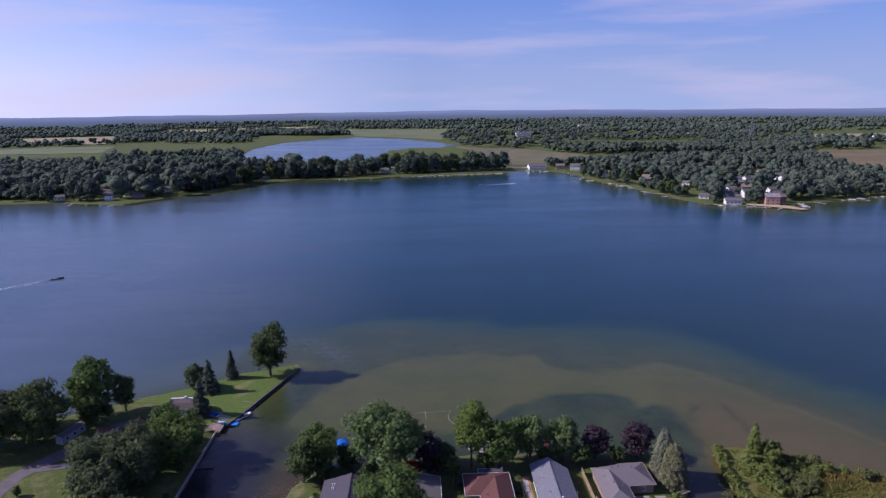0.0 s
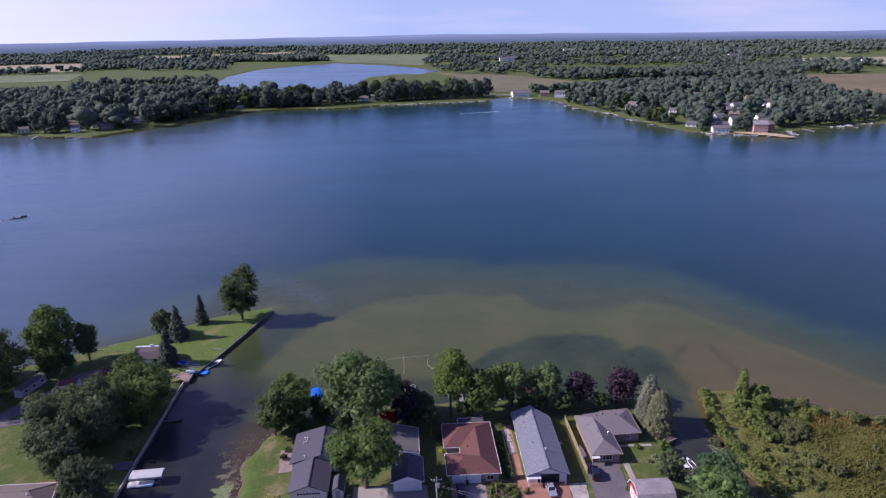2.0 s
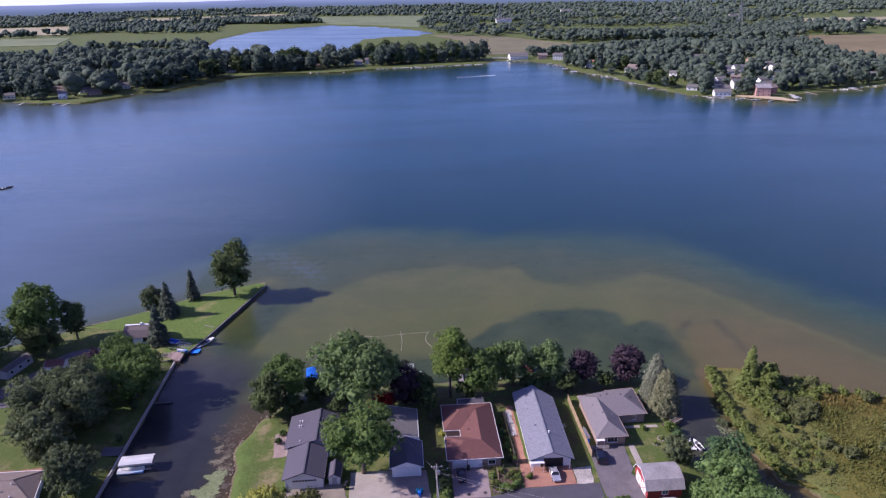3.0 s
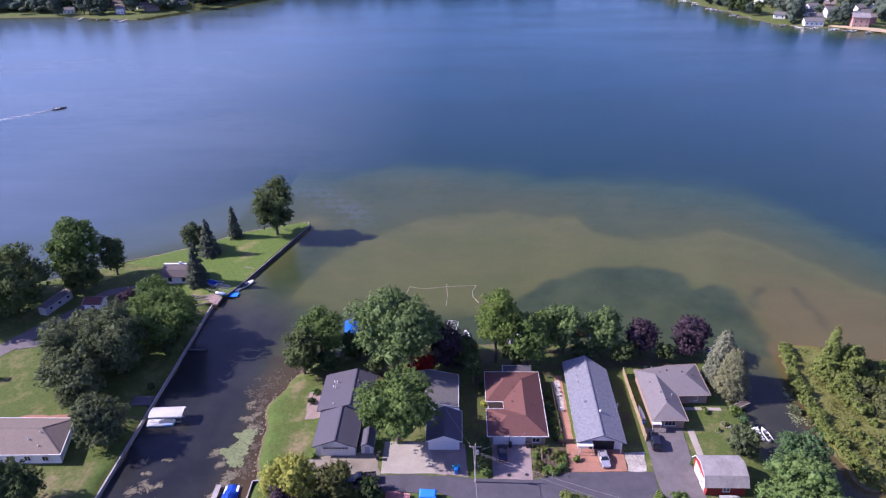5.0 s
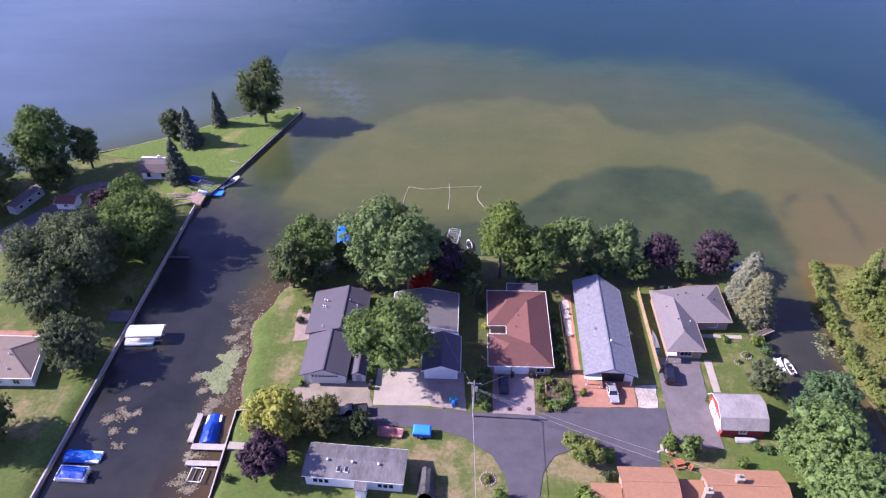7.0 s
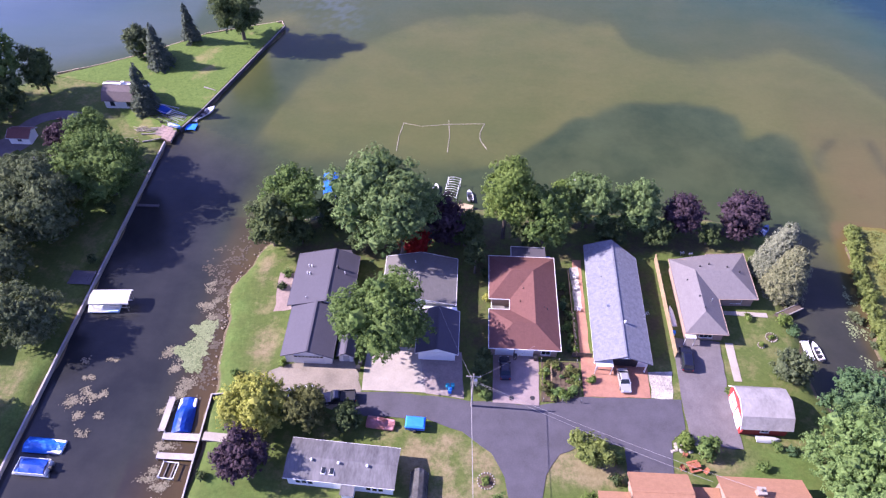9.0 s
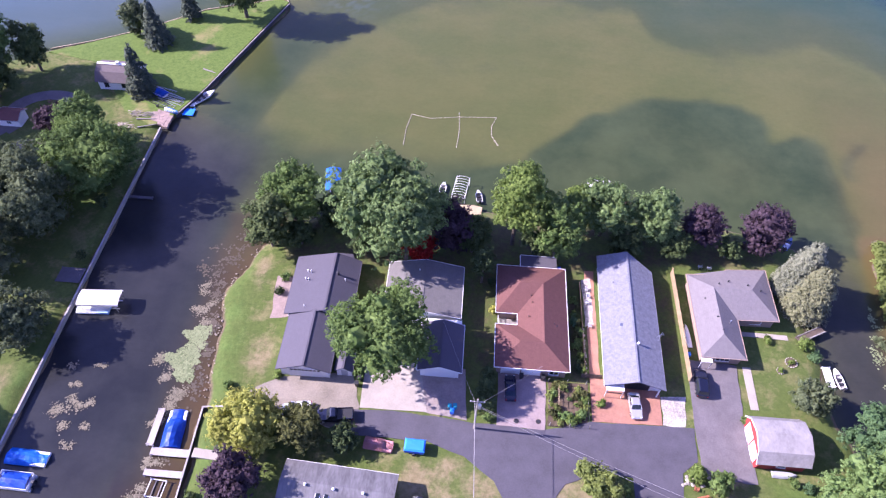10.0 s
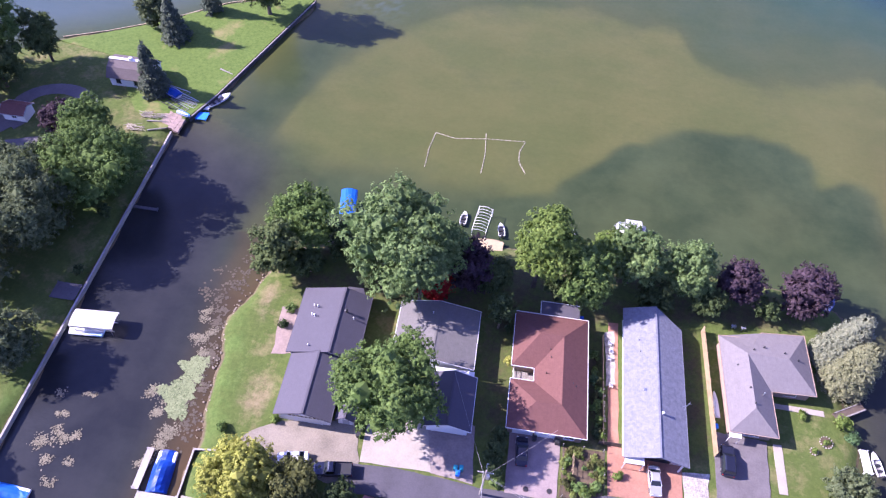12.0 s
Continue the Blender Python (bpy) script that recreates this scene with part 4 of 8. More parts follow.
bush(42.4, 124.8, 2.2, 1.9, LEAF_MID, "leafy green shrub above the patio", seed=56)
bush(39.4, 126.0, 1.6, 1.2, LEAF_LIME, "light green shrub in the flower bed", seed=57)
bush(24.4, 114.6, 2.6, 1.7, LEAF_LIME, "yellow-green shrub beside the orange roof", seed=58)
bush(11.0, 114.6, 1.6, 1.3, LEAF_MID, "green shrub at the road corner", seed=59)
tree(58.7, 139.0, 3.6, 3.0, 2.8, LEAF_GREY, "small round grey-green tree beside the red barn", seed=60)
tree(65.6, 131.8, 6.6, 4.4, 5.0, LEAF_BLUEGREEN, "feathery blue-green tree by the channel", seed=61, gap=0.84)
tree(61.8, 123.2, 6.8, 6.0, 5.8, LEAF_SPRING, "large feathery light green tree beside the orange roof", seed=62, gap=0.84, count=46)
tree(62.4, 114.0, 7.0, 6.4, 6.0, LEAF_SPRING, "large light green tree by the channel bank", seed=63, gap=0.84, count=46)
# marsh
spruce(86.8, 164.6, 12.6, 3.0, SHRUB, "tall ragged yellow-green cedar on the marsh", seed=71, leaf=0.36, boughs=4200, full=0.75)
tree(90.8, 163.6, 5.2, 3.0, 3.6, SHRUB, "yellow-green tree standing in the marsh", seed=72, leaf=0.36)
tree(93.0, 165.8, 4.6, 2.0, 3.2, SHRUB, "small yellow-green tree on the marsh shore", seed=73)
tree(87.2, 158.0, 3.0, 2.4, 2.0, SHRUB, "bushy yellow-green tree in the marsh", seed=74)
SCRUB = [(83.2, 164.4), (84, 153), (88, 146.5), (95, 150), (100, 155), (106, 160.2), (102.5, 165.4), (93, 167.6), (87, 167)]
SPOTS = [(102.2, 164.2, 2.6), (99.4, 165.2, 2.0), (93, 163.4, 2.6), (90.2, 160.2, 2.4), (112.6, 156.8, 2.0), (118.5, 155.4, 1.8), (92.6, 140.9, 1.8), (94.2, 139.6, 1.3), (95.7, 136.7, 1.8), (97.4, 138.0, 1.2), (84.4, 138.2, 0.9), (88.2, 141.4, 1.0), (104.5, 138.5, 1.3), (110, 145, 1.2), (125, 152, 1.8)]
rs = random.Random(5)
while len(SPOTS) < 78:
    x, y = rs.uniform(83, 106), rs.uniform(146, 168)
    ins, far = inside_and_far(np.array([x]), np.array([y]), SCRUB)
    if ins[0] and far[0] > 0.4:
        SPOTS.append((x, y, rs.uniform(0.9, 2.1)))
for i in range(34):
    y = rs.uniform(132, 149)
    SPOTS.append((rs.uniform(82.5, 90 + 0.3 * (y - 132)), y, rs.uniform(0.5, 1.0)))
scrub = len(SPOTS)
for i in range(48):
    t = min(1, max(0, i / 47 + rs.uniform(-0.02, 0.02)))
    SPOTS.append((np.interp(t, [0, 0.35, 0.6, 0.8, 1], [80.6, 78.1, 77.2, 77.9, 79.6]) + rs.uniform(-0.3, 1.0), 174.0 - 41 * t + rs.uniform(-0.5, 0.5), rs.uniform(0.9, 1.7)))
for i in range(16):
    t = i / 15
    SPOTS.append((np.interp(t, [0, 0.3, 0.6, 1], [90, 96, 103, 122]) + rs.uniform(-0.3, 0.3), np.interp(t, [0, 0.3, 0.6, 1], [172, 168.4, 162.6, 156.4]) + rs.uniform(-0.3, 0.3), rs.uniform(0.8, 1.4)))
for i, (bx, by, br) in enumerate(SPOTS):
    grey = i < scrub and (i % 3 == 0 or (bx > 90 and by < 158 and br > 1))
    bush(bx, by, br, br * (0.62 if i < scrub else 0.6), SCRUB_LEAF if grey else SHRUB, "low grey-green shrub in the marsh" if grey else "leafy yellow-green shrub on the marsh", "shrub", 100 + i, 0.3, group="marsh shrubs")
for bx, by, br in ((75.4, 152.2, 1.1), (74.8, 153.4, 0.7), (76.4, 146.7, 0.9), (76.0, 143.2, 0.8), (76.9, 149.0, 0.6)):
    bush(bx, by, br, br * 0.6, LEAF_GREY, "grey-green clump of water plants in the channel", "water_plant", 160 + int(by), 0.2, base=-0.1, group="channel plants")

# marsh grass
rng = np.random.default_rng(9)
tx, ty = rng.uniform(76.5, 165, 240000), rng.uniform(98, 176, 240000)
ok = inside_and_far(tx, ty, MARSH_LAND)
ok = ok[0] & (ok[1] > 0.15)
tx, ty = tx[ok][:52000], ty[ok][:52000]
n = len(tx)
hgt = rng.uniform(0.16, 0.42, n) * (1 + 0.9 * np.clip((tx - 92) / 8, 0, 1)) * (1 + 0.5 * waves(tx, ty, 0.3) + 0.3 * waves(tx, ty, 0.9, 3))
ang = rng.uniform(0, 6.28, n)
wid = rng.uniform(0.06, 0.17, n)
lean = rng.normal(0, 0.34, (n, 2))
foot = np.stack([tx, ty, np.full(n, GROUND)], 1)
sidev = np.stack([np.cos(ang), np.sin(ang), 0 * ang], 1) * wid[:, None]
foot[:, 2] = np.minimum(GROUND, GROUND * (1 - np.exp(-inside_and_far(tx, ty, MARSH_LAND)[1] / 1.1))) - 0.05
tip = foot + np.stack([lean[:, 0], lean[:, 1], hgt], 1)
verts = np.stack([foot - sidev, foot + sidev, tip + sidev * 0.9, tip - sidev * 0.9], 1).reshape(-1, 3)
green = tx + 0.55 * (ty - 150) + 7 * waves(tx, ty, 0.12, 4) + 3 * waves(tx, ty, 0.5, 1) + rng.normal(0, 3, n) < 110
for dry, blades, words in ((False, REED_GREEN, "low green sedge along the marsh bank"), (True, REED, "golden-brown marsh grass")):
    k = verts.reshape(-1, 4, 3)[green != dry].reshape(-1, 3)
    tagged(new("marsh_grass", quick_mesh("marsh_grass", k, np.arange(len(k)).reshape(-1, 4), blades)), words, "grass", kind="stuff")

# ---- the far shore's woods ----


def clear_of(px, py, outlines, margin):
    ok = np.ones(px.shape, bool)
    for o in outlines:
        ins, far = inside_and_far(px, py, o)
        ok &= ~(ins | (far < margin))
    return ok


OPEN_LAND = [[(-1100, 1400), (-640, 1430), (-700, 1640), (-860, 1640)], [(-1010, 1800), (-760, 1760), (-925, 2180), (-1200, 2100)], [(-880, 2250), (-330, 2500), (-420, 2800), (-900, 2600)],
             [(-330, 2480), (100, 2380), (60, 1740), (-30, 1850), (-165, 1960)], [(70, 1470), (120, 1300), (120, 1035), (220, 1020), (330, 1120), (200, 1380)], [(690, 1240), (535, 830), (560, 780), (1000, 900), (1100, 1180)]]
OPEN_LAND += [
             [(886, 1530), (1300, 1300), (1600, 1700), (1003, 1760)], [(-110, 1440), (88, 1560), (120, 1050), (20, 1010), (-60, 1060)], [(240, 790), (262, 640), (284, 690), (290, 790), (262, 830)],
             [(-150, 872), (-20, 890), (112, 918), (112, 950), (-20, 925), (-150, 905)], [(430, 620), (900, 660), (900, 720), (430, 672)], [(140, 930), (225, 880), (232, 975), (130, 985)]]
W_, T_, S_ = (SIDING, ROOF_GREY), (SIDING_TAN, ROOF_BROWN), (SIDING, ROOF_METAL)
FAR_HOUSES = []


def plan_house(x, y, width, depth, height, turn, finish, label):
    FAR_HOUSES.append((x, y, width, depth, height, turn, finish, label))


plan_house(166, 968, 24, 14, 4.6, 5, W_, "wide lodge with a pale grey roof by the bridge")
plan_house(198, 962, 12, 9, 5.4, -8, T_, "brown house by the inlet")
plan_house(216, 948, 13, 10, 6.2, -15, W_, "white gabled house by the inlet")
plan_house(238, 852, 20, 9, 5.8, -50, (SIDING, SIDING_RED), "white flat-fronted shore house")
plan_house(262, 795, 9, 8, 3.4, -30, W_, "white cottage on the far shore")
plan_house(268, 800, 9, 8, 3.2, -40, T_, "brown cottage on the far shore")
plan_house(292, 742, 8, 7, 5.6, -35, W_, "white two-storey house behind the lawn")
plan_house(276, 656, 9, 7, 3.4, -20, W_, "white cottage near the point")
plan_house(288, 620, 14, 8, 3.6, -10, W_, "white cottage at the water's edge")
plan_house(320, 612, 12, 10, 7.6, -12, (plain("pale_brick", (0.40, 0.25, 0.21), 0.85, vary=0.15, fine=2), ROOF_BARN), "pale brick boathouse on the beach")
plan_house(334, 624, 8, 8, 5.6, 10, (SIDING_RED, ROOF_BROWN), "brown gabled house behind the beach")
plan_house(322, 660, 14, 9, 5.8, 5, S_, "white house with a pale flat roof")
plan_house(352, 676, 9, 8, 5.4, 20, W_, "white gabled house among trees")
plan_house(376, 772, 12, 9, 6, 0, S_, "large white house among trees")
plan_house(418, 772, 13, 9, 5.6, 10, W_, "white house among trees")
plan_house(383, 905, 26, 12, 3.6, -6, W_, "long pale house among the woods")
plan_house(372, 790, 12, 8, 3.4, -6, S_, "white low house among the woods")
plan_house(306, 668, 9, 7, 3.6, 15, W_, "white house behind the cottages")
plan_house(455, 720, 10, 8, 3.5, 5, W_, "white house on the eastern shore")
plan_house(505, 700, 11, 8, 3.5, 5, T_, "brown house on the eastern shore")
plan_house(470, 830, 12, 8, 3.6, 10, S_, "pale house behind the eastern shore")
plan_house(-346, 770, 13, 8, 3.4, 25, T_, "reddish-brown house in the western woods")
plan_house(-330, 745, 10, 8, 3.4, 20, T_, "brown house near the western shore")
plan_house(-312, 752, 11, 8, 3.4, 30, S_, "pale-roofed house near the western shore")
plan_house(-296, 735, 12, 8, 3.4, 35, T_, "brown house close to the water")
plan_house(-318, 716, 7, 6, 5.2, 10, W_, "white gabled boathouse by the water")
plan_house(-200, 905, 11, 8, 3.6, 20, W_, "white house among shore trees")
plan_house(-176, 915, 9, 7, 3.4, 5, W_, "white cottage among shore trees")
plan_house(-46, 955, 10, 8, 3.6, 0, W_, "white house behind the lawn")
plan_house(-34, 962, 7, 7, 5.4, 0, W_, "white two-storey house behind the lawn")
plan_house(-95, 930, 8, 6, 3.2, 5, T_, "brown cottage under the trees")
plan_house(285, 1880, 40, 16, 7, 0, S_, "long white farm building far off")
plan_house(700, 1760, 24, 12, 6, 0, W_, "white farmhouse far off")
plan_house(880, 1850, 30, 14, 6, 10, W_, "white farm building far off")
plan_house(1050, 1560, 26, 13, 6, 0, S_, "white farm building by the golden field")
plan_house(560, 2350, 34, 15, 8, 0, W_, "large white farm building far off")
plan_house(-330, 2600, 26, 12, 6, 0, W_, "small white farmhouse far off")
plan_house(299, 640, 9, 7, 4.2, -10, W_, "white cottage with a grey roof by the beach")
plan_house(318, 690, 10, 8, 5.2, 10, W_, "white gabled house behind the point")
plan_house(349, 658, 12, 8, 4.2, 5, W_, "white house near the boathouse")
plan_house(374, 694, 9, 8, 5.6, 30, W_, "white gabled house up the slope")
plan_house(426, 800, 11, 8, 6, 0, W_, "white two-storey house in the woods")
plan_house(448, 704, 10, 7, 4, 5, W_, "white cottage on the eastern shore")
plan_house(357, 744, 12, 8, 5, -15, W_, "white house with a grey roof in the woods")
plan_house(425, 842, 10, 8, 6, 10, T_, "brown house in the woods")
plan_house(271, 812, 9, 8, 5, -40, T_, "brown gabled house behind the shore")
plan_house(-327, 838, 10, 8, 4.4, 20, W_, "white house among the western trees")
plan_house(-307, 832, 9, 8, 4.2, 15, T_, "brown house among the western trees")
plan_house(-282, 778, 10, 8, 4.2, 30, W_, "white house by the western inlet")
plan_house(-372, 724, 10, 7, 3.6, 20, W_, "white cottage on the western shore")
plan_house(398, 676, 9, 7, 4.2, 8, W_, "white cottage among the eastern trees")
plan_house(484, 706, 10, 7, 4.0, -5, W_, "white gabled cottage on the eastern shore")
plan_house(338, 700, 9, 8, 5.4, -20, T_, "brown house up the wooded slope")
plan_house(226, 905, 10, 8, 4.6, -30, W_, "white house under the shore trees")
plan_house(760, 2050, 26, 12, 6, 5, W_, "white barn among far hedgerows")
plan_house(980, 2250, 30, 14, 7, -5, W_, "pale farm building among far hedgerows")
plan_house(420, 2150, 24, 12, 6, 0, W_, "white farmhouse among far trees")
rng = np.random.default_rng(3)
far_v, far_f, base_index = [], [], 0


def grow(n, x0, x1, y0, y1, spread, height, level, margin=4, front=55):
    """Scatter tree crowns over a stretch of land."""
    global base_index
    px, py = rng.uniform(x0, x1, n), rng.uniform(y0, y1, n)
    ok = (shore_distance(px, py) > margin) & clear_of(px, py, OPEN_LAND, 3)
    ok &= ~((px > -0.235 * py) & (px < 60) & (py > 985) & (py < 1950))
    # hedgerows and belts of wood between fields, running across
    belts = waves(px * 0.35, py, 0.016, 2) + 0.5 * waves(px, py, 0.03, 7)
    ok &= belts > np.where(py > 1900, -0.25, np.where(py > 1100, -0.05, -1.0))
    for hx, hy, hw, *_ in FAR_HOUSES:
        ok &= ~((np.abs(px - hx - (py - hy) * hx / hy) < hw * 0.55 + 3) & (py < hy + 8) & (py > hy - front))
    px, py = px[ok], py[ok]
    m = len(px)
    r = np.exp(rng.normal(-0.06, 0.3, m)) * spread
    h = rng.uniform(0.52, 1.16, m) * height * (1 + 0.25 * waves(px, py, 0.02, 3))
    zr = np.minimum(h * 0.42, r * rng.uniform(0.85, 1.35, m))
    c = np.stack([px, py, GROUND + h - zr], 1)
    wide = rng.uniform(0.85, 1.25, m)
    rad = np.stack([r * wide, r, zr], 1)
    lobes = 4 if level == 2 and spread < 6.9 else 2 if level == 2 else 1
    if lobes > 1:
        # each crown is a few uneven masses, the highest in the middle
        shift = unit(rng, m * lobes) * np.array([0.55, 0.55, 0.45])
        shift[::lobes] = (0, 0, 0.3)
        hearts = np.repeat(c, lobes, 0) + shift * np.repeat(rad, lobes, 0)
        sizes = np.repeat(rad, lobes, 0) * rng.uniform(0.42, 0.68, (m * lobes, 1))
    else:
        hearts, sizes = c, rad
    v, f = lumps(rng, 1, hearts, sizes, 0.2)
    far_v.append(v)
    far_f.append(f + base_index)
    base_index += len(v)
    if level == 2:
        k = 40 if spread < 6.9 else 14
        n = m * k
        own = rng.integers(0, m * lobes, n)
        d = unit(rng, n)
        d[:, 2] = np.where(rng.random(n) < 0.75, np.abs(d[:, 2]), d[:, 2])
        cc = hearts[own] + d * sizes[own] * rng.uniform(0.85, 1.3, (n, 1))
        nn = d + 0.6 * unit(rng, n) + np.array([0, 0, 0.2])
        v, q = leaf_cards(rng, cc, nn / np.linalg.norm(nn, axis=1)[:, None], spread * (0.30 if spread < 6.9 else 0.40))
        far_v.append(v)
        far_f.append(q + base_index)
        base_index += len(v)


grow(2300, -620, -160, 690, 950, 6.8, 24, 2, 26)
grow(1900, -620, -200, 950, 1330, 7.0, 17, 2)
grow(1700, 190, 640, 640, 1000, 5.6, 17, 2, 14, 40)
grow(900, 205, 560, 600, 900, 4.2, 13, 2, 6, 24)
grow(260, -420, -190, 690, 880, 4.6, 13, 2, 8, 30)
grow(1300, 190, 700, 950, 1300, 6.8, 15, 2)
grow(1500, 330, 900, 1000, 1500, 7.0, 14, 2)
grow(3000, 60, 1000, 1250, 2000, 7.6, 14, 2)
grow(4000, -500, -120, 1900, 2400, 5.2, 15, 1)
grow(5000, -1300, -350, 1650, 2600, 5.2, 13, 1)
grow(900, -1300, -600, 690, 1250, 7, 17, 1)
grow(900, 640, 1500, 690, 1300, 7, 14, 1)
grow(17000, -2300, 2300, 1900, 3300, 6.3, 14, 1)
tagged(new("far_woods", quick_mesh("far_woods", np.vstack(far_v), np.vstack(far_f), HAZED_FARLEAF, True)), "dense dark green woods beyond the lake", "woods", kind="stuff")
# reeds in the shallows of the western shore
FRINGE = [(-331, 690), (-290, 681), (-272, 712), (-238, 748), (-210, 806), (-189, 857), (-149, 879), (-64, 878), (-24, 901)]
foot = []
for (x0, y0), (x1, y1) in zip(FRINGE, FRINGE[1:]):
    n = int(math.dist((x0, y0), (x1, y1)) * 26)
    u = rng.random(n)
    foot.append(np.stack([x0 + (x1 - x0) * u + rng.normal(1.2, 2.6, n), y0 + (y1 - y0) * u - np.abs(rng.normal(0, 3.4, n)), np.full(n, -0.1)], 1))
foot = np.vstack(foot)
foot = foot[waves(foot[:, 0], foot[:, 1], 0.07, 1) > -0.35]
n = len(foot)
ang = rng.uniform(-0.6, 0.6, n)
side = np.stack([np.cos(ang), np.sin(ang), 0 * ang], 1) * rng.uniform(0.25, 0.7, (n, 1))
tip = foot + np.stack([rng.normal(0, 0.3, n), rng.normal(0, 0.3, n), rng.uniform(0.5, 1.5, n)], 1)
tagged(new("reeds", quick_mesh("reeds", np.stack([foot - side, foot + side, tip], 1).reshape(-1, 3), np.arange(3 * n).reshape(-1, 3), LEAF_OLIVE)), "olive-brown reeds in the shallows of the far shore", "reeds", kind="stuff")
# the hazy last distance: a glowing strip with the haze painted in
ang = np.linspace(-1.15, 1.15, 260)
ridge = 47 + 2.2 * np.sin(ang * 9 + 1) + 1.2 * np.sin(ang * 31) + 0.7 * np.sin(ang * 83 + 2)
lev = np.array([-0.05, 0.35, 0.7, 1.0])
hv = np.stack([np.tile(3350 * np.sin(ang), 4), np.tile(3350 * np.cos(ang), 4), (lev[:, None] * ridge[None]).ravel()], 1)
hi = (np.arange(3)[:, None] * 260 + np.arange(259)).ravel()
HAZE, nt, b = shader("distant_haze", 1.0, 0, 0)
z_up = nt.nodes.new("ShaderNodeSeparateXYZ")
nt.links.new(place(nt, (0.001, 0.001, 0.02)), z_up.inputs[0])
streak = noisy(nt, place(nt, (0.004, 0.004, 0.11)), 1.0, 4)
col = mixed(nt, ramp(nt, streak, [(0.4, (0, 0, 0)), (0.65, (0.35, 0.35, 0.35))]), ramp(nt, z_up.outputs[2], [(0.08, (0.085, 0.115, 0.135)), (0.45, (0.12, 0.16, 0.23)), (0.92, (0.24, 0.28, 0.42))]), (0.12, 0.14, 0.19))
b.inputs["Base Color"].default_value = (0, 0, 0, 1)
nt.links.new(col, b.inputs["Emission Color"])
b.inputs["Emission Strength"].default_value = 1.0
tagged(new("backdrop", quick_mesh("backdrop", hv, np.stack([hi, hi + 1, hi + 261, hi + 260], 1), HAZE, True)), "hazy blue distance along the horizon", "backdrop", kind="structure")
# the crowns that stand at the far water's edge, with their own trunks and leaves
protos = []
for i, (r, h, m) in enumerate([(6.5, 9, HAZED_FARLEAF), (7.5, 10, LEAF_DARK), (5, 9.5, HAZED_FARLEAF), (6, 8, HAZED_FARLEAF)]):
    p = thing("tree", -205 + 14 * i, 900 + 4 * i, GROUND - 0.05, "tall green shade tree on the far shore", "tree", group="far shore trees")
    under("trunk", trunk_mesh(200 + i, h * 1.3, 0.4, 5, 3), p)
    under("crown", broad_crown(200 + i, r, h, 1150, 1.5, m, 12, 0.85), p).location = (0, 0, h * 1.15)
    protos.append(p)
rs = random.Random(8)
FAR_ROWS = [((-200, 893), (-80, 905), 24), ((-205, 905), (-80, 920), 20), ((-80, 925), (30, 945), 20), ((-30, 940), (118, 962), 26), ((-180, 925), (-60, 945), 14), ((-60, 950), (125, 985), 24), ((-100, 972), (10, 998), 26), ((-405, 722), (-330, 712), 7), ((-330, 730), (-262, 750), 7), ((-262, 760), (-200, 870), 12),
            ((212, 880), (240, 772), 12), ((246, 745), (258, 668), 8), ((264, 650), (284, 622), 4), ((296, 618), (312, 612), 2), ((345, 632), (460, 668), 12), ((470, 672), (560, 690), 9), ((250, 700), (300, 640), 6),
            ((225, 850), (262, 835), 5), ((262, 820), (310, 770), 6), ((285, 760), (300, 690), 5), ((275, 640), (330, 628), 5), ((330, 650), (400, 660), 7), ((400, 690), (520, 700), 8), ((300, 720), (380, 760), 7), ((205, 930), (225, 900), 4)]
for (x0, y0), (x1, y1), k in FAR_ROWS:
    for j in range(k):
        t = (j + rs.uniform(0.1, 0.9)) / k
        x, y = x0 + (x1 - x0) * t + rs.uniform(-4, 4), y0 + (y1 - y0) * t + rs.uniform(-5, 5)
        s = rs.uniform(0.8, 1.3) * (0.68 if x > 150 else 1)
        if any(abs(x - hx - (y - hy) * hx / hy) < hw * 0.5 + 2.5 and hy - 40 < y < hy + 5 for hx, hy, hw, *_ in FAR_HOUSES):
            continue
        q = copy_thing(rs.choice(protos), pose(x, y, GROUND - 0.05, 0, 0, rs.uniform(0, 360)))
        q.scale = (s, s, s * rs.uniform(0.85, 1.1))

# ---- houses ----


def wpart(name, bm, material, parent, label=""):
    """A part whose mesh is given in the place's own coordinates."""
    ob = part(name, bm, material, parent, label)
    ob.matrix_parent_inverse = parent.matrix_world.inverted()
    return ob


def sub(name, bm, material, parent, label=""):
    """A piece of a part, in the place's own coordinates, like its parent part."""
    return part(name, bm, material, parent, label)


def walls(t, outline, z1, material, z0=GROUND - 0.3, label=""):
    wpart("wall", prism(bmesh.new(), outline, z0, z1), material, t, label)


def rect(x0, x1, y0, y1):
    return [(x0, y0), (x1, y0), (x1, y1), (x0, y1)]


def slope(t, corners, material, thick=0.14):
    wpart("roof_slope", slab(bmesh.new(), corners, thick), material, t)


def bar(t, name, a, b, w, h, material, label=""):
    """A straight board from a to b."""
    a, b = Vector(a), Vector(b)
    d = b - a
    m = Matrix.Translation((a + b) / 2) @ d.to_track_quat("X", "Z").to_matrix().to_4x4() @ Matrix.Diagonal((d.length, w, h, 1))
    bm = bmesh.new()
    bmesh.ops.create_cube(bm, size=1, matrix=m)
    return wpart(name, bm, material, t, label)


def eave_boards(t, corners, material=TRIM, w=0.12, h=0.2):
    for a, b in zip(corners, corners[1:] + corners[:1]):
        bar(t, "fascia", a, b, w, h, material)


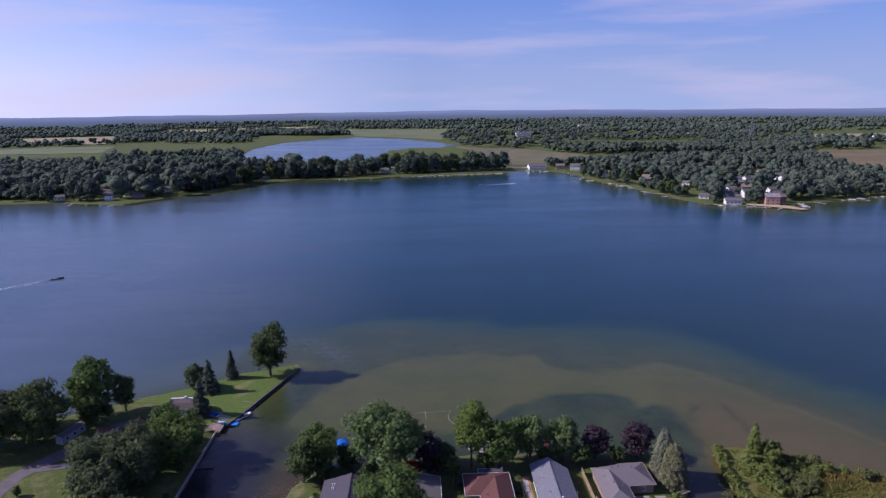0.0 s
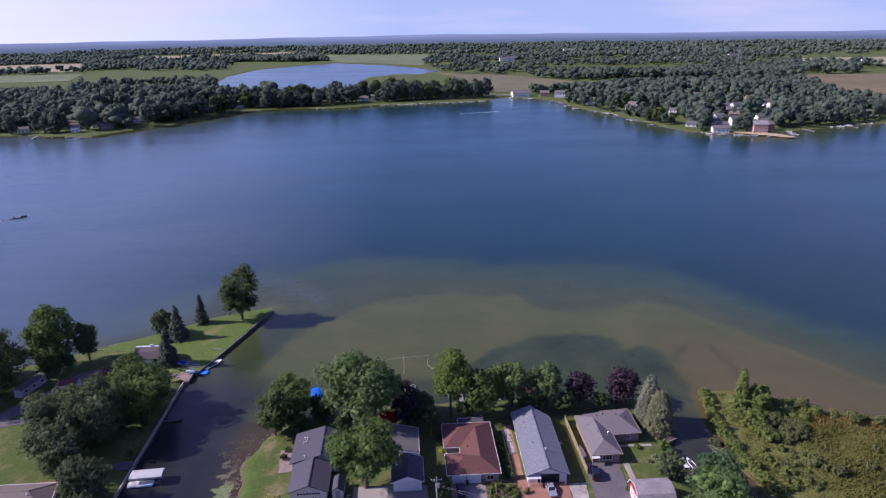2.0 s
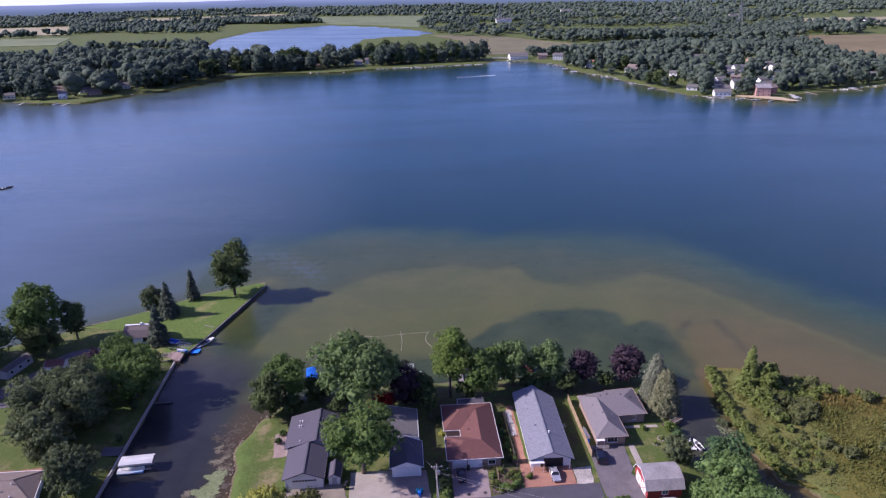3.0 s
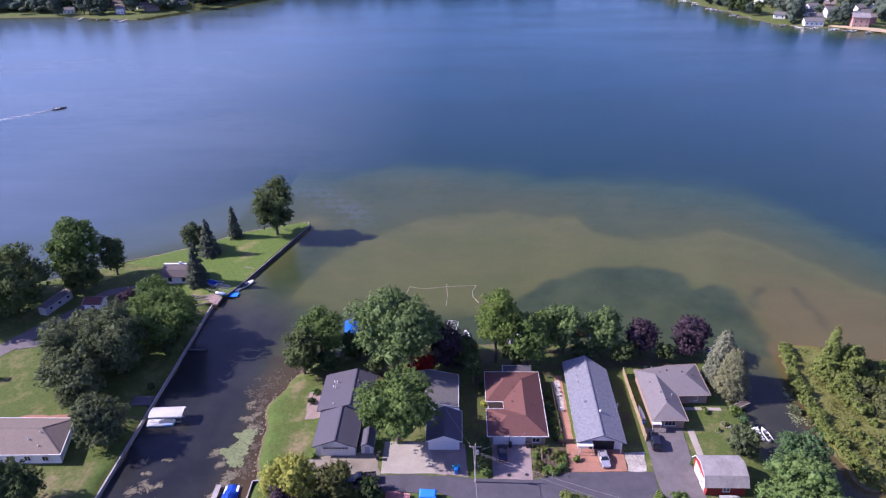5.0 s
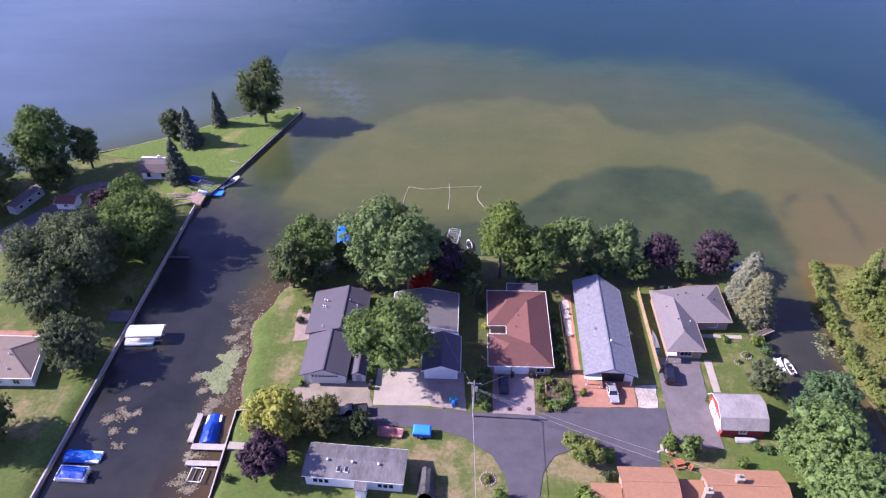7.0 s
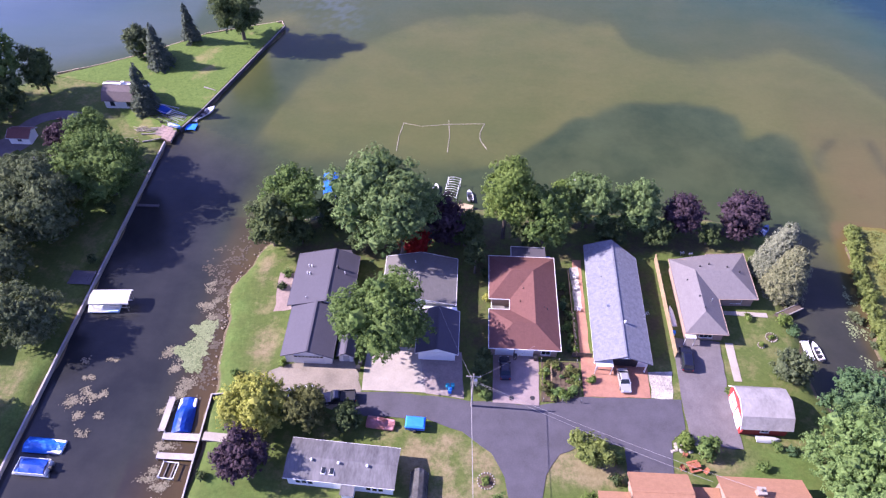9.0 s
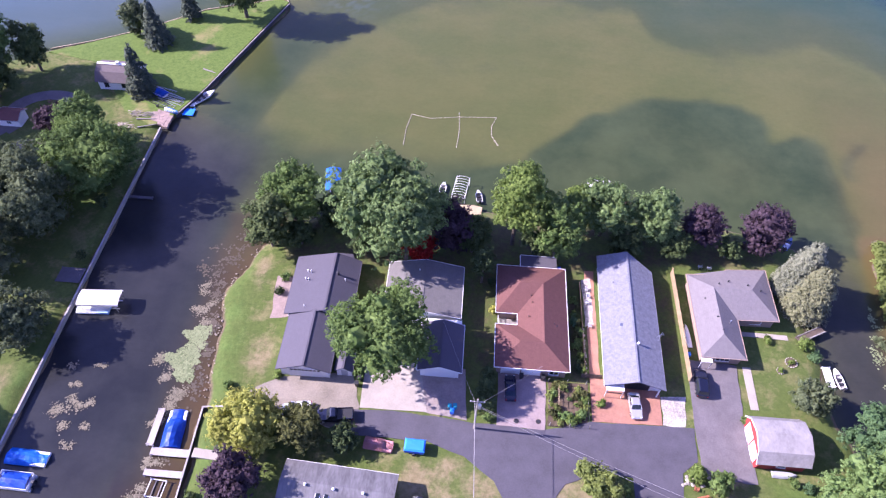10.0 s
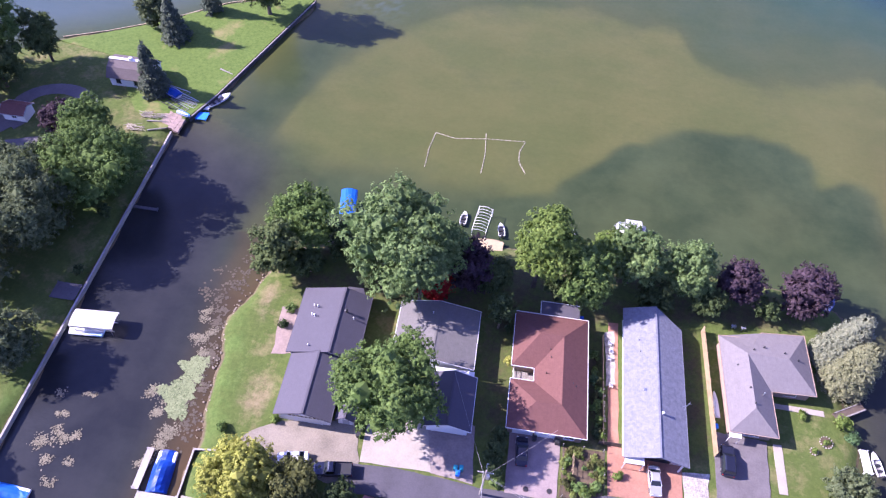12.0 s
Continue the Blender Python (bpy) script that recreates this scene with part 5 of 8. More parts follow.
def gable_roof(t, x0, x1, y0, y1, eave, ridge, at, axis, material, trim=TRIM, gable=None, over=0.35, cut=0.0):
    """Two slopes over a ridge along the axis, gable walls under their ends, fascia boards and a ridge cap."""
    if axis == "y":
        slope(t, [(x0, y0, eave), (at, y0, ridge), (at, y1, ridge), (x0, y1, eave)], material)
        slope(t, [(at, y0, ridge), (x1, y0, eave), (x1, y1 - cut, eave), (at, y1, ridge)], material)
        ends = [((x0, y, eave - 0.06), (at, y, ridge - 0.06), (x1, y - c, eave - 0.06)) for y, c in ((y0 - 0.02, 0), (y1 + 0.02, cut))]
        sides = [((x, y0, eave - 0.06), (x, y1 - c, eave - 0.06)) for x, c in ((x0, 0), (x1, cut))]
        bar(t, "ridge_cap", (at, y0, ridge + 0.02), (at, y1, ridge + 0.02), 0.3, 0.05, material)
        tri = [[(x0 + over, y, eave - 0.12), (x1 - over if not cut or y < (y0 + y1) / 2 else at + 0.3, y, eave - 0.12), (at, y, ridge - 0.16)] for y in (y0 + over, y1 - over)]
    else:
        slope(t, [(x0, y0, eave), (x1, y0, eave), (x1, at, ridge), (x0, at, ridge)], material)
        slope(t, [(x0, at, ridge), (x1, at, ridge), (x1, y1, eave), (x0, y1, eave)], material)
        ends = [((x, y0, eave - 0.06), (x, at, ridge - 0.06), (x, y1, eave - 0.06)) for x in (x0 - 0.02, x1 + 0.02)]
        sides = [((x0, y, eave - 0.06), (x1, y, eave - 0.06)) for y in (y0, y1)]
        bar(t, "ridge_cap", (x0, at, ridge + 0.02), (x1, at, ridge + 0.02), 0.3, 0.05, material)
        tri = [[(x, y0 + over, eave - 0.12), (x, y1 - over, eave - 0.12), (x, at, ridge - 0.16)] for x in (x0 + over, x1 - over)]
    for a, b, c in ends:
        bar(t, "barge_board", a, b, 0.06, 0.18, trim)
        bar(t, "barge_board", b, c, 0.06, 0.18, trim)
    for a, b in sides:
        bar(t, "gutter", a, b, 0.13, 0.13, trim)
    if gable:
        for corners in tri:
            bm = bmesh.new()
            off = Vector((0, 0.1, 0)) if axis == "y" else Vector((0.1, 0, 0))
            lo, hi = [bm.verts.new(Vector(c) - off) for c in corners], [bm.verts.new(Vector(c) + off) for c in corners]
            bm.faces.new(lo), bm.faces.new(hi[::-1])
            for i in range(3):
                bm.faces.new((lo[i], hi[i], hi[(i + 1) % 3], lo[(i + 1) % 3]))
            bmesh.ops.recalc_face_normals(bm, faces=bm.faces)
            wpart("gable_wall", bm, gable, t)


def hung(t, name, x, y, z, w, h, face, frame_mat, fill_mat, mullions=1, label=""):
    """A framed window or glazed door on a wall that faces the given side (s, n, e, w)."""
    turn = {"s": 0, "e": 90, "n": 180, "w": 270}[face]
    m = pose(x, y, z, 0, 0, turn)

    def at(bm):
        bmesh.ops.transform(bm, matrix=m, verts=bm.verts)
        return bm
    fr = bmesh.new()
    for a in (-1, 1):
        box(fr, a * w / 2 - 0.05, a * w / 2 + 0.05, -0.06, 0.05, -h / 2 - 0.05, h / 2 + 0.05)
        box(fr, -w / 2, w / 2, -0.06, 0.05, a * h / 2 - 0.05, a * h / 2 + 0.05)
    for i in range(1, mullions + 1):
        u = -w / 2 + w * i / (mullions + 1)
        box(fr, u - 0.025, u + 0.025, -0.05, 0.05, -h / 2, h / 2)
    win = wpart(name, at(fr), frame_mat, t, label)
    sub("pane", at(boxed(-w / 2, w / 2, -0.03, 0.04, -h / 2, h / 2)), fill_mat, win)
    sub("sill", at(boxed(-w / 2 - 0.1, w / 2 + 0.1, -0.14, 0.03, -h / 2 - 0.1, -h / 2 - 0.05)), frame_mat, win)


def garage_door(t, x0, x1, y, z0, z1, material=TRIM, lights=0, label="white panelled garage door"):
    """A sectional door facing south: four rows of raised panels in a frame."""
    fr = bmesh.new()
    box(fr, x0 - 0.14, x0, y - 0.08, y + 0.05, z0, z1 + 0.14)
    box(fr, x1, x1 + 0.14, y - 0.08, y + 0.05, z0, z1 + 0.14)
    box(fr, x0, x1, y - 0.08, y + 0.05, z1, z1 + 0.14)
    d = wpart("garage_door", fr, TRIM, t, label)
    rows, cols = 4, max(4, int((x1 - x0) / 0.6))
    h, w = (z1 - z0) / rows, (x1 - x0) / cols
    for r in range(rows):
        sub("door_section", boxed(x0, x1, y - 0.02, y + 0.04, z0 + r * h + 0.01, z0 + (r + 1) * h - 0.01), material, d)
        for c in range(cols):
            glazed = lights and r == rows - 1
            sub("light" if glazed else "panel", boxed(x0 + c * w + 0.07, x0 + (c + 1) * w - 0.07, y - 0.045, y, z0 + r * h + 0.08, z0 + (r + 1) * h - 0.08), DARKGLASS if glazed else material, d)


def entry_door(t, x, y, face, material=TRIM, z=GROUND + 0.15):
    turn = {"s": 0, "e": 90, "n": 180, "w": 270}[face]
    m = pose(x, y, z, 0, 0, turn)
    bm = boxed(-0.5, 0.5, -0.06, 0.04, 0, 2.08, bevel=0.01)
    bmesh.ops.transform(bm, matrix=m, verts=bm.verts)
    d = wpart("door", bm, material, t)
    k = boxed(0.32, 0.44, -0.13, -0.05, 0.95, 1.05, bevel=0.01)
    bmesh.ops.transform(k, matrix=m, verts=k.verts)
    sub("door_handle", k, STEEL, d)


def pipe(t, x, y, z, h=0.55, r=0.09, material=TRIM, cap=True):
    bm = tubed((x, y, z - 0.3), (x, y, z + h), r, n=10)
    p = wpart("vent_pipe", bm, material, t)
    if cap:
        sub("cap", tubed((x, y, z + h), (x, y, z + h + 0.12), r * 1.7, r * 0.6, n=10), material, p)


def roof_z(v, v0, v1, eave, ridge):
    """Height of a slope between its eave at v0 and its ridge at v1."""
    return eave + (ridge - eave) * (v - v0) / (v1 - v0)


G = GROUND
# charcoal house on the canal side: a rear and a front wing
h = thing("house", -20, 148, G, "single-storey house with a dark charcoal shingle roof", "house")
walls(h, rect(-25, -14.7, 147.6, 158.8), 3.75, SIDING_GREY)
walls(h, rect(-24.1, -16.4, 137.6, 147.8), 3.6, SIDING, label="pale grey siding")
gable_roof(h, -25.5, -14.3, 147.2, 159.2, 3.85, 5.75, -18.6, "y", ROOF_DARK, ROOF_DARK, SIDING_GREY)
gable_roof(h, -24.6, -16.0, 137.0, 147.4, 3.7, 5.4, -20.1, "y", ROOF_DARK, ROOF_DARK, SIDING, 0.6)
garage_door(h, -22.6, -17.7, 137.55, G + 0.05, G + 2.25, TRIM, lights=1, label="white garage door with a row of small lights")
for x, y in ((-23.0, 155.6), (-23.0, 153.9), (-22.4, 155.4), (-22.5, 153.7)):
    pipe(h, x, y, roof_z(x, -25.5, -18.6, 3.85, 5.75))
pipe(h, -17.6, 154.9, 5.45, 0.5, 0.16, BLACK)
pipe(h, -16.3, 154.1, 4.9, 0.4, 0.08)
pipe(h, -22.2, 148.3, 4.75, 0.4, 0.07)
hung(h, "window", -25.02, 153, 2.5, 1.6, 1.2, "w", TRIM, DARKGLASS)
hung(h, "window", -25.02, 156.5, 2.5, 1.2, 1.2, "w", TRIM, DARKGLASS)
bay = bmesh.new()
slab(bay, [(-19.4, 159.0, 4.9), (-15.4, 159.0, 4.2), (-16.2, 161.0, 3.5), (-18.6, 161.0, 3.5)], 0.12)
wpart("bay_roof", bay, ROOF_DARK, h)
wpart("bay_wall", prism(bmesh.new(), [(-19, 158.8), (-15.8, 158.8), (-16.4, 160.6), (-18.4, 160.6)], G - 0.2, 3.4), SIDING_GREY, h)
patch("patio", [(-29.2, 156.8), (-25, 157), (-25, 148.5), (-28.4, 148)], G + 0.05, plain("patio_stone", (0.25, 0.19, 0.16), 0.9, vary=0.25, fine=3, coarse=0.6), "stone patio along the charcoal house", "patio", 0.25)

s = thing("shed", -14.2, 140.3, G, "small garden shed with a dark gable roof", "shed")
walls(s, rect(-15.3, -13.0, 138.2, 142.4), 2.9, SIDING)
gable_roof(s, -15.6, -12.7, 137.9, 142.7, 3.0, 3.9, -14.15, "y", ROOF_DARK, ROOF_DARK, SIDING, 0.3)
entry_door(s, -14.1, 138.2, "s", SIDING_GREY)

# grey house behind the maple, with its garage in front
h = thing("house", -2.8, 152, G, "single-storey house with a weathered grey shingle roof", "house")
walls(h, rect(-8.9, 3.2, 149.2, 159.2), 3.7, SIDING)
gable_roof(h, -9.4, 3.7, 148.8, 159.6, 3.8, 5.3, -3.0, "y", ROOF_GREY, TRIM, SIDING)
walls(h, rect(-2.2, 3.9, 139.3, 148.6), 3.6, SIDING)
gable_roof(h, -2.7, 4.4, 138.7, 147.6, 3.7, 5.1, 0.9, "y", ROOF_DARK, TRIM, SIDING, 0.55)
garage_door(h, -1.3, 3.2, 139.28, G + 0.08, G + 2.3)
pipe(h, -3.9, 157.2, 5.1, 0.4, 0.07)
hung(h, "window", -8.92, 154.2, 2.4, 1.4, 1.2, "w", TRIM, DARKGLASS)
for a, b in (((-9.0, 159.8), (-9.0, 153.6)),):
    bar(h, "brick_strip", (a[0] - 0.25, a[1], G + 0.5), (b[0] - 0.25, b[1], G + 0.5), 0.25, 1.2, BARN_RED, "red brick planter wall")

# red-roofed house round a small court
h = thing("house", 15.4, 150.5, G, "u-shaped house with a faded red hip roof", "house")
E_, Z_ = 3.55, 5.45
A, B, C, D = (9.4, 140.4, E_), (21.4, 140.4, E_), (21.4, 161, E_), (9.4, 161, E_)
N1, N2, N3, N4 = (9.4, 148.6, E_), (13, 148.6, E_), (13, 150.8, E_), (9.4, 150.8, E_)
P1, P2, W1, W2 = (17.2, 144.4, Z_), (17.2, 156.2, Z_), (13.4, 144.4, Z_), (13.4, 156.2, Z_)
for face in ([A, B, P1, W1], [B, C, P2, P1], [C, D, W2, P2], [N1, A, W1], [D, N4, W2], [N1, W1, P1, N2], [N2, P1, P2, N3], [N3, P2, W2, N4]):
    slope(h, face, ROOF_RED)
eave_boards(h, [A, B, C, D, N4, N3, N2, N1], TRIM, 0.09, 0.16)
walls(h, [(9.9, 140.9), (20.9, 140.9), (20.9, 160.5), (9.9, 160.5), (9.9, 151.3), (13.5, 151.3), (13.5, 148.1), (9.9, 148.1)], 3.5, SIDING_TAN, label="tan brick wall")
garage_door(h, 10.7, 13.5, 140.88, G + 0.08, G + 2.3)
garage_door(h, 14.0, 16.8, 140.88, G + 0.08, G + 2.3)
hung(h, "window", 19, 140.88, 2.3, 1.5, 1.1, "s", TRIM, DARKGLASS)
for x, y in ((15.2, 154.0), (15.4, 152.6), (14.8, 149.8), (18.9, 148.6), (19.4, 148.2)):
    pipe(h, x, y, 4.6, 0.35, 0.06, BLACK, False)
deck = thing("deck", 11.4, 149.7, G, "dark little deck with a white railing in the court", "deck")
for i in range(12):
    wpart("board", boxed(10.0 + i * 0.28, 10.26 + i * 0.28, 148.3, 151.1, G + 0.3, G + 0.35), WOOD_GREY, deck)
for y in (148.4, 149.7, 151.0):
    wpart("post", boxed(9.9, 10.0, y - 0.05, y + 0.05, G - 0.1, G + 1.35), TRIM, deck)
for z in (0.75, 1.3):
    wpart("rail", boxed(9.91, 9.99, 148.4, 151.0, G + z - 0.04, G + z + 0.04), TRIM, deck)
porch = thing("porch", 16.8, 162.5, G, "flat-roofed rear porch in the trees' shade", "porch")
wpart("roof", slab(bmesh.new(), [(13.6, 161.1, 3.3), (20, 161.1, 3.3), (20, 163.9, 3.1), (13.6, 163.9, 3.1)], 0.12), ROOF_DARK, porch)
for x in (13.8, 16.8, 19.8):
    wpart("post", boxed(x - 0.07, x + 0.07, 163.6, 163.74, G - 0.1, 3.05), TRIM, porch)
bar(porch, "fascia", (13.6, 163.95, 3.05), (20, 163.95, 3.05), 0.1, 0.18, TRIM)
bar(porch, "fascia", (13.55, 161.1, 3.2), (13.55, 163.9, 3.05), 0.1, 0.18, TRIM)

# long pale blue-roofed house
h = thing("house", 31.5, 151, G, "long house with a pale blue-grey shingle roof", "house")
walls(h, [(27.3, 139.8), (35.8, 139.8), (35.8, 161.0), (31.6, 163.6), (27.3, 163.6)], 3.7, SIDING)
gable_roof(h, 26.8, 36.2, 138.5, 164.3, 3.8, 5.7, 31.6, "y", ROOF_BLUE, ROOF_BLUE, SIDING, 1.1, cut=2.6)
garage_door(h, 29.4, 34.2, 139.78, G + 0.1, G + 2.3, BLACK, label="dark glazed garage door in white trim")
for x in (27.6, 35.4):
    wpart("porch_post", boxed(x - 0.1, x + 0.1, 138.7, 138.9, G, 3.6), TRIM, h)
for x, y, hh, r, m in ((29.0, 158.0, 0.5, 0.06, STEEL), (32.1, 145.4, 0.5, 0.14, TRIM), (29.8, 149.2, 0.12, 0.3, STEEL), (29.2, 155.9, 0.2, 0.06, BLACK)):
    pipe(h, x, y, roof_z(x, 26.8, 31.6, 3.8, 5.7) if x < 31.6 else 5.5, hh, r, m, r == 0.14)
mast = tubed((35.9, 147.5, 3.5), (35.9, 147.5, 6.2), 0.03, n=6)
for k in range(5):
    tube(mast, (35.2 + 0.12 * k, 147.2, 5.3 + 0.2 * k), (36.6 - 0.12 * k, 147.8, 5.3 + 0.2 * k), 0.015, n=5)
wpart("aerial", mast, STEEL, h, "thin metal aerial")
hung(h, "window", 27.28, 151, 2.4, 1.4, 1.1, "w", TRIM, DARKGLASS)
hung(h, "window", 27.28, 157, 2.4, 1.4, 1.1, "w", TRIM, DARKGLASS)
h.matrix_world = pose(31.6, 151, G, 0, 0, -1.1)

# taupe L-shaped house
h = thing("house", 49, 154, G, "l-shaped house with a taupe hip roof", "house")
R1, R2, R3 = (46.35, 148.8, 5.3), (46.35, 158.2, 5.3), (52.8, 158.2, 5.3)
a, b, c, d, e, f, g, i = (42.7, 145.2, 3.5), (50, 145.2, 3.5), (50, 152.9, 3.5), (57, 153.2, 3.5), (57, 164.2, 3.5), (49.8, 163.6, 3.5), (49.8, 162.2, 3.58), (42.7, 162, 3.5)
for face in ([a, b, R1], [b, c, R2, R1], [c, d, R3, R2], [d, e, R3], [e, f, R2, R3], [f, g, i, R2], [i, a, R1, R2]):
    slope(h, face, ROOF_TAUPE)
eave_boards(h, [a, b, c, d, e, f, g, i], SIDING_TAN, 0.1, 0.16)
walls(h, [(43.2, 145.9), (49.5, 145.9), (49.5, 153.5), (56.5, 153.7), (56.5, 163.6), (50.2, 163), (50.2, 161.6), (43.2, 161.4)], 3.45, SIDING_TAN, label="brown brick wall")
hung(h, "window", 46.6, 145.88, 2.35, 2.2, 1.2, "s", TRIM, DARKGLASS, 2)
hung(h, "window", 53.6, 153.68, 2.3, 1.8, 1.1, "s", TRIM, DARKGLASS, 1)
entry_door(h, 49.52, 150.5, "e")
for x, y, z in ((44.8, 156.3, 4.4), (47.5, 159.2, 5.0), (49.3, 160.0, 4.9), (52.4, 159.3, 5.0), (46.0, 152.2, 5.1), (46.4, 149.6, 5.2), (54.6, 158.6, 4.6)):
    pipe(h, x, y, z, 0.25, 0.13, BLACK, False)
pipe(h, 48.1, 151.6, 4.5, 0.7, 0.08, STEEL)

# red barn
h = thing("barn", 51.8, 131.8, G, "small red barn with a grey gambrel roof", "barn")
walls(h, rect(48.4, 55.4, 128.3, 135.2), 3.3, BARN_RED)
rows = [(127.9, 3.2), (129.2, 4.9), (131.75, 5.7), (134.3, 4.9), (135.6, 3.2)]
for (y0, z0), (y1, z1) in zip(rows, rows[1:]):
    slope(h, [(47.9, y0, z0), (55.8, y0, z0), (55.8, y1, z1), (47.9, y1, z1)], ROOF_BARN, 0.08)
    bar(h, "barge_board", (47.86, y0, z0 - 0.05), (47.86, y1, z1 - 0.05), 0.06, 0.14, TRIM)
    bar(h, "barge_board", (55.84, y0, z0 - 0.05), (55.84, y1, z1 - 0.05), 0.04, 0.1, ROOF_BARN)
bm = bmesh.new()
lo = [bm.verts.new((48.42, y, z - 0.12)) for y, z in rows] + [bm.verts.new((48.42, 135.2, G)), bm.verts.new((48.42, 128.3, G))]
hi = [bm.verts.new((v.co.x - 0.12, v.co.y, v.co.z)) for v in lo]
bm.faces.new(lo), bm.faces.new(hi[::-1])
for k in range(7):
    bm.faces.new((lo[k], hi[k], hi[(k + 1) % 7], lo[(k + 1) % 7]))
bmesh.ops.recalc_face_normals(bm, faces=bm.faces)
wpart("front_wall", bm, BARN_RED, h)
for y0, y1 in ((129.0, 131.6), (131.9, 134.5)):
    dd = wpart("barn_door", boxed(48.2, 48.28, y0, y1, G + 0.05, G + 2.3), SIDING, h)
    for ya, za, yb, zb in ((y0, G + 0.1, y1, G + 2.25), (y1, G + 0.1, y0, G + 2.25)):
        b2 = bar(h, "cross_brace", (48.17, ya, za), (48.17, yb, zb), 0.04, 0.1, BARN_RED)
hung(h, "window", 51.9, 128.28, 2.4, 1.2, 0.8, "s", TRIM, DARKGLASS)

# long low house with a metal roof
h = thing("house", -11.8, 119.2, G, "long low white house with a weathered metal roof", "house", turn=-3.5)


def lp(name, bm, material, label=""):
    return part(name, bm, material, h, label)


lp("wall", boxed(-7.7, 7.7, -2.8, 2.8, -0.3, 2.75), SIDING)
for sgn in (-1, 1):
    lp("roof_slope", slab(bmesh.new(), [(-8.1, 0, 3.55), (-8.1, sgn * 3.15, 2.75), (8.1, sgn * 3.15, 2.75), (8.1, 0, 3.55)][::sgn], 0.1), ROOF_METAL)
    lp("gutter", boxed(-8.1, 8.1, sgn * 3.15 - 0.06, sgn * 3.15 + 0.06, 2.58, 2.72), TRIM)
for sgn in (-1, 1):
    bm = bmesh.new()
    vs = [bm.verts.new(v) for v in ((sgn * 7.7, -2.8, 2.7), (sgn * 7.7, 2.8, 2.7), (sgn * 7.7, 0, 3.4), (sgn * 7.6, -2.8, 2.7), (sgn * 7.6, 2.8, 2.7), (sgn * 7.6, 0, 3.4))]
    bm.faces.new(vs[:3]), bm.faces.new(vs[3:][::-1])
    for k in range(3):
        bm.faces.new((vs[k], vs[k + 3], vs[(k + 1) % 3 + 3], vs[(k + 1) % 3]))
    bmesh.ops.recalc_face_normals(bm, faces=bm.faces)
    lp("gable_wall", bm, SIDING)
for x in (-6.1, -5.2, -4.3, 4.2, 5.1, 6.0):
    w = lp("window", boxed(x - 0.38, x + 0.38, -2.86, -2.75, 0.9, 1.9), TRIM)
    part("pane", boxed(x - 0.32, x + 0.32, -2.89, -2.8, 0.96, 1.84), DARKGLASS, w)
for x in (-2.4, -1.2):
    w = lp("skylight", boxed(x - 0.35, x + 0.35, -2.2, -1.1, 2.95, 3.22), TRIM)
    part("pane", boxed(x - 0.28, x + 0.28, -2.1, -1.2, 2.98, 3.26), DARKGLASS, w)
for x, y in ((-4.4, -0.4), (-0.4, -0.5), (3.8, -0.5)):
    p = lp("roof_vent", tubed((x, y, 3.2), (x, y, 3.75), 0.14, n=10), STEEL)
    part("cap", tubed((x, y, 3.75), (x, y, 3.9), 0.24, 0.1, n=10), TRIM, p)
pr = lp("entry_porch", boxed(0.6, 2.2, -4.4, -2.8, -0.2, 2.2), SIDING)
part("porch_roof", slab(bmesh.new(), [(0.4, -4.6, 2.3), (2.4, -4.6, 2.3), (2.4, -2.8, 2.7), (0.4, -2.8, 2.7)], 0.1), ROOF_METAL, pr)
lp("doorstep", boxed(0.5, 1.5, -5.4, -4.4, -0.2, 0.22, bevel=0.02), CONCRETE)

# orange-brown house
h = thing("house", 42, 114, G, "rambling house with orange-brown shingle roofs", "house")
walls(h, rect(30, 37.6, 106, 119.4), 3.7, SIDING_TAN)
gable_roof(h, 29.5, 38.1, 108, 119.9, 3.8, 5.1, 116.6, "x", ROOF_ORANGE, ROOF_ORANGE, SIDING_TAN)
walls(h, rect(42.8, 53.8, 106, 119.4), 3.7, SIDING_TAN)
gable_roof(h, 42.3, 54.4, 109, 119.9, 3.8, 5.4, 116.2, "x", ROOF_ORANGE, ROOF_ORANGE, SIDING_TAN)
walls(h, rect(37.6, 42.8, 108, 118.0), 2.3, SIDING_TAN)
slope(h, [(37.7, 107.6, 2.4), (42.7, 107.6, 2.4), (42.7, 118.6, 2.8), (37.7, 118.6, 2.8)], ROOF_ORANGE)
walls(h, rect(25.4, 29.9, 109, 116.6), 2.9, SIDING_TAN)
slope(h, [(25, 108.6, 3.0), (29.6, 108.6, 3.0), (29.6, 117, 3.6), (25, 117, 3.6)], ROOF_ORANGE)
for x, y in ((47.2, 117.0), (41.9, 114.6)):
    ch = wpart("chimney", boxed(x - 0.5, x + 0.5, y - 0.45, y + 0.45, 3.6, 6.1, bevel=0.02), SIDING_TAN, h, "brick chimney")
    sub("chimney_cap", boxed(x - 0.62, x + 0.62, y - 0.57, y + 0.57, 6.1, 6.25, bevel=0.02), CONCRETE, ch)
    sub("flue", tubed((x, y, 6.2), (x, y, 6.6), 0.16, n=10), BARK, ch)

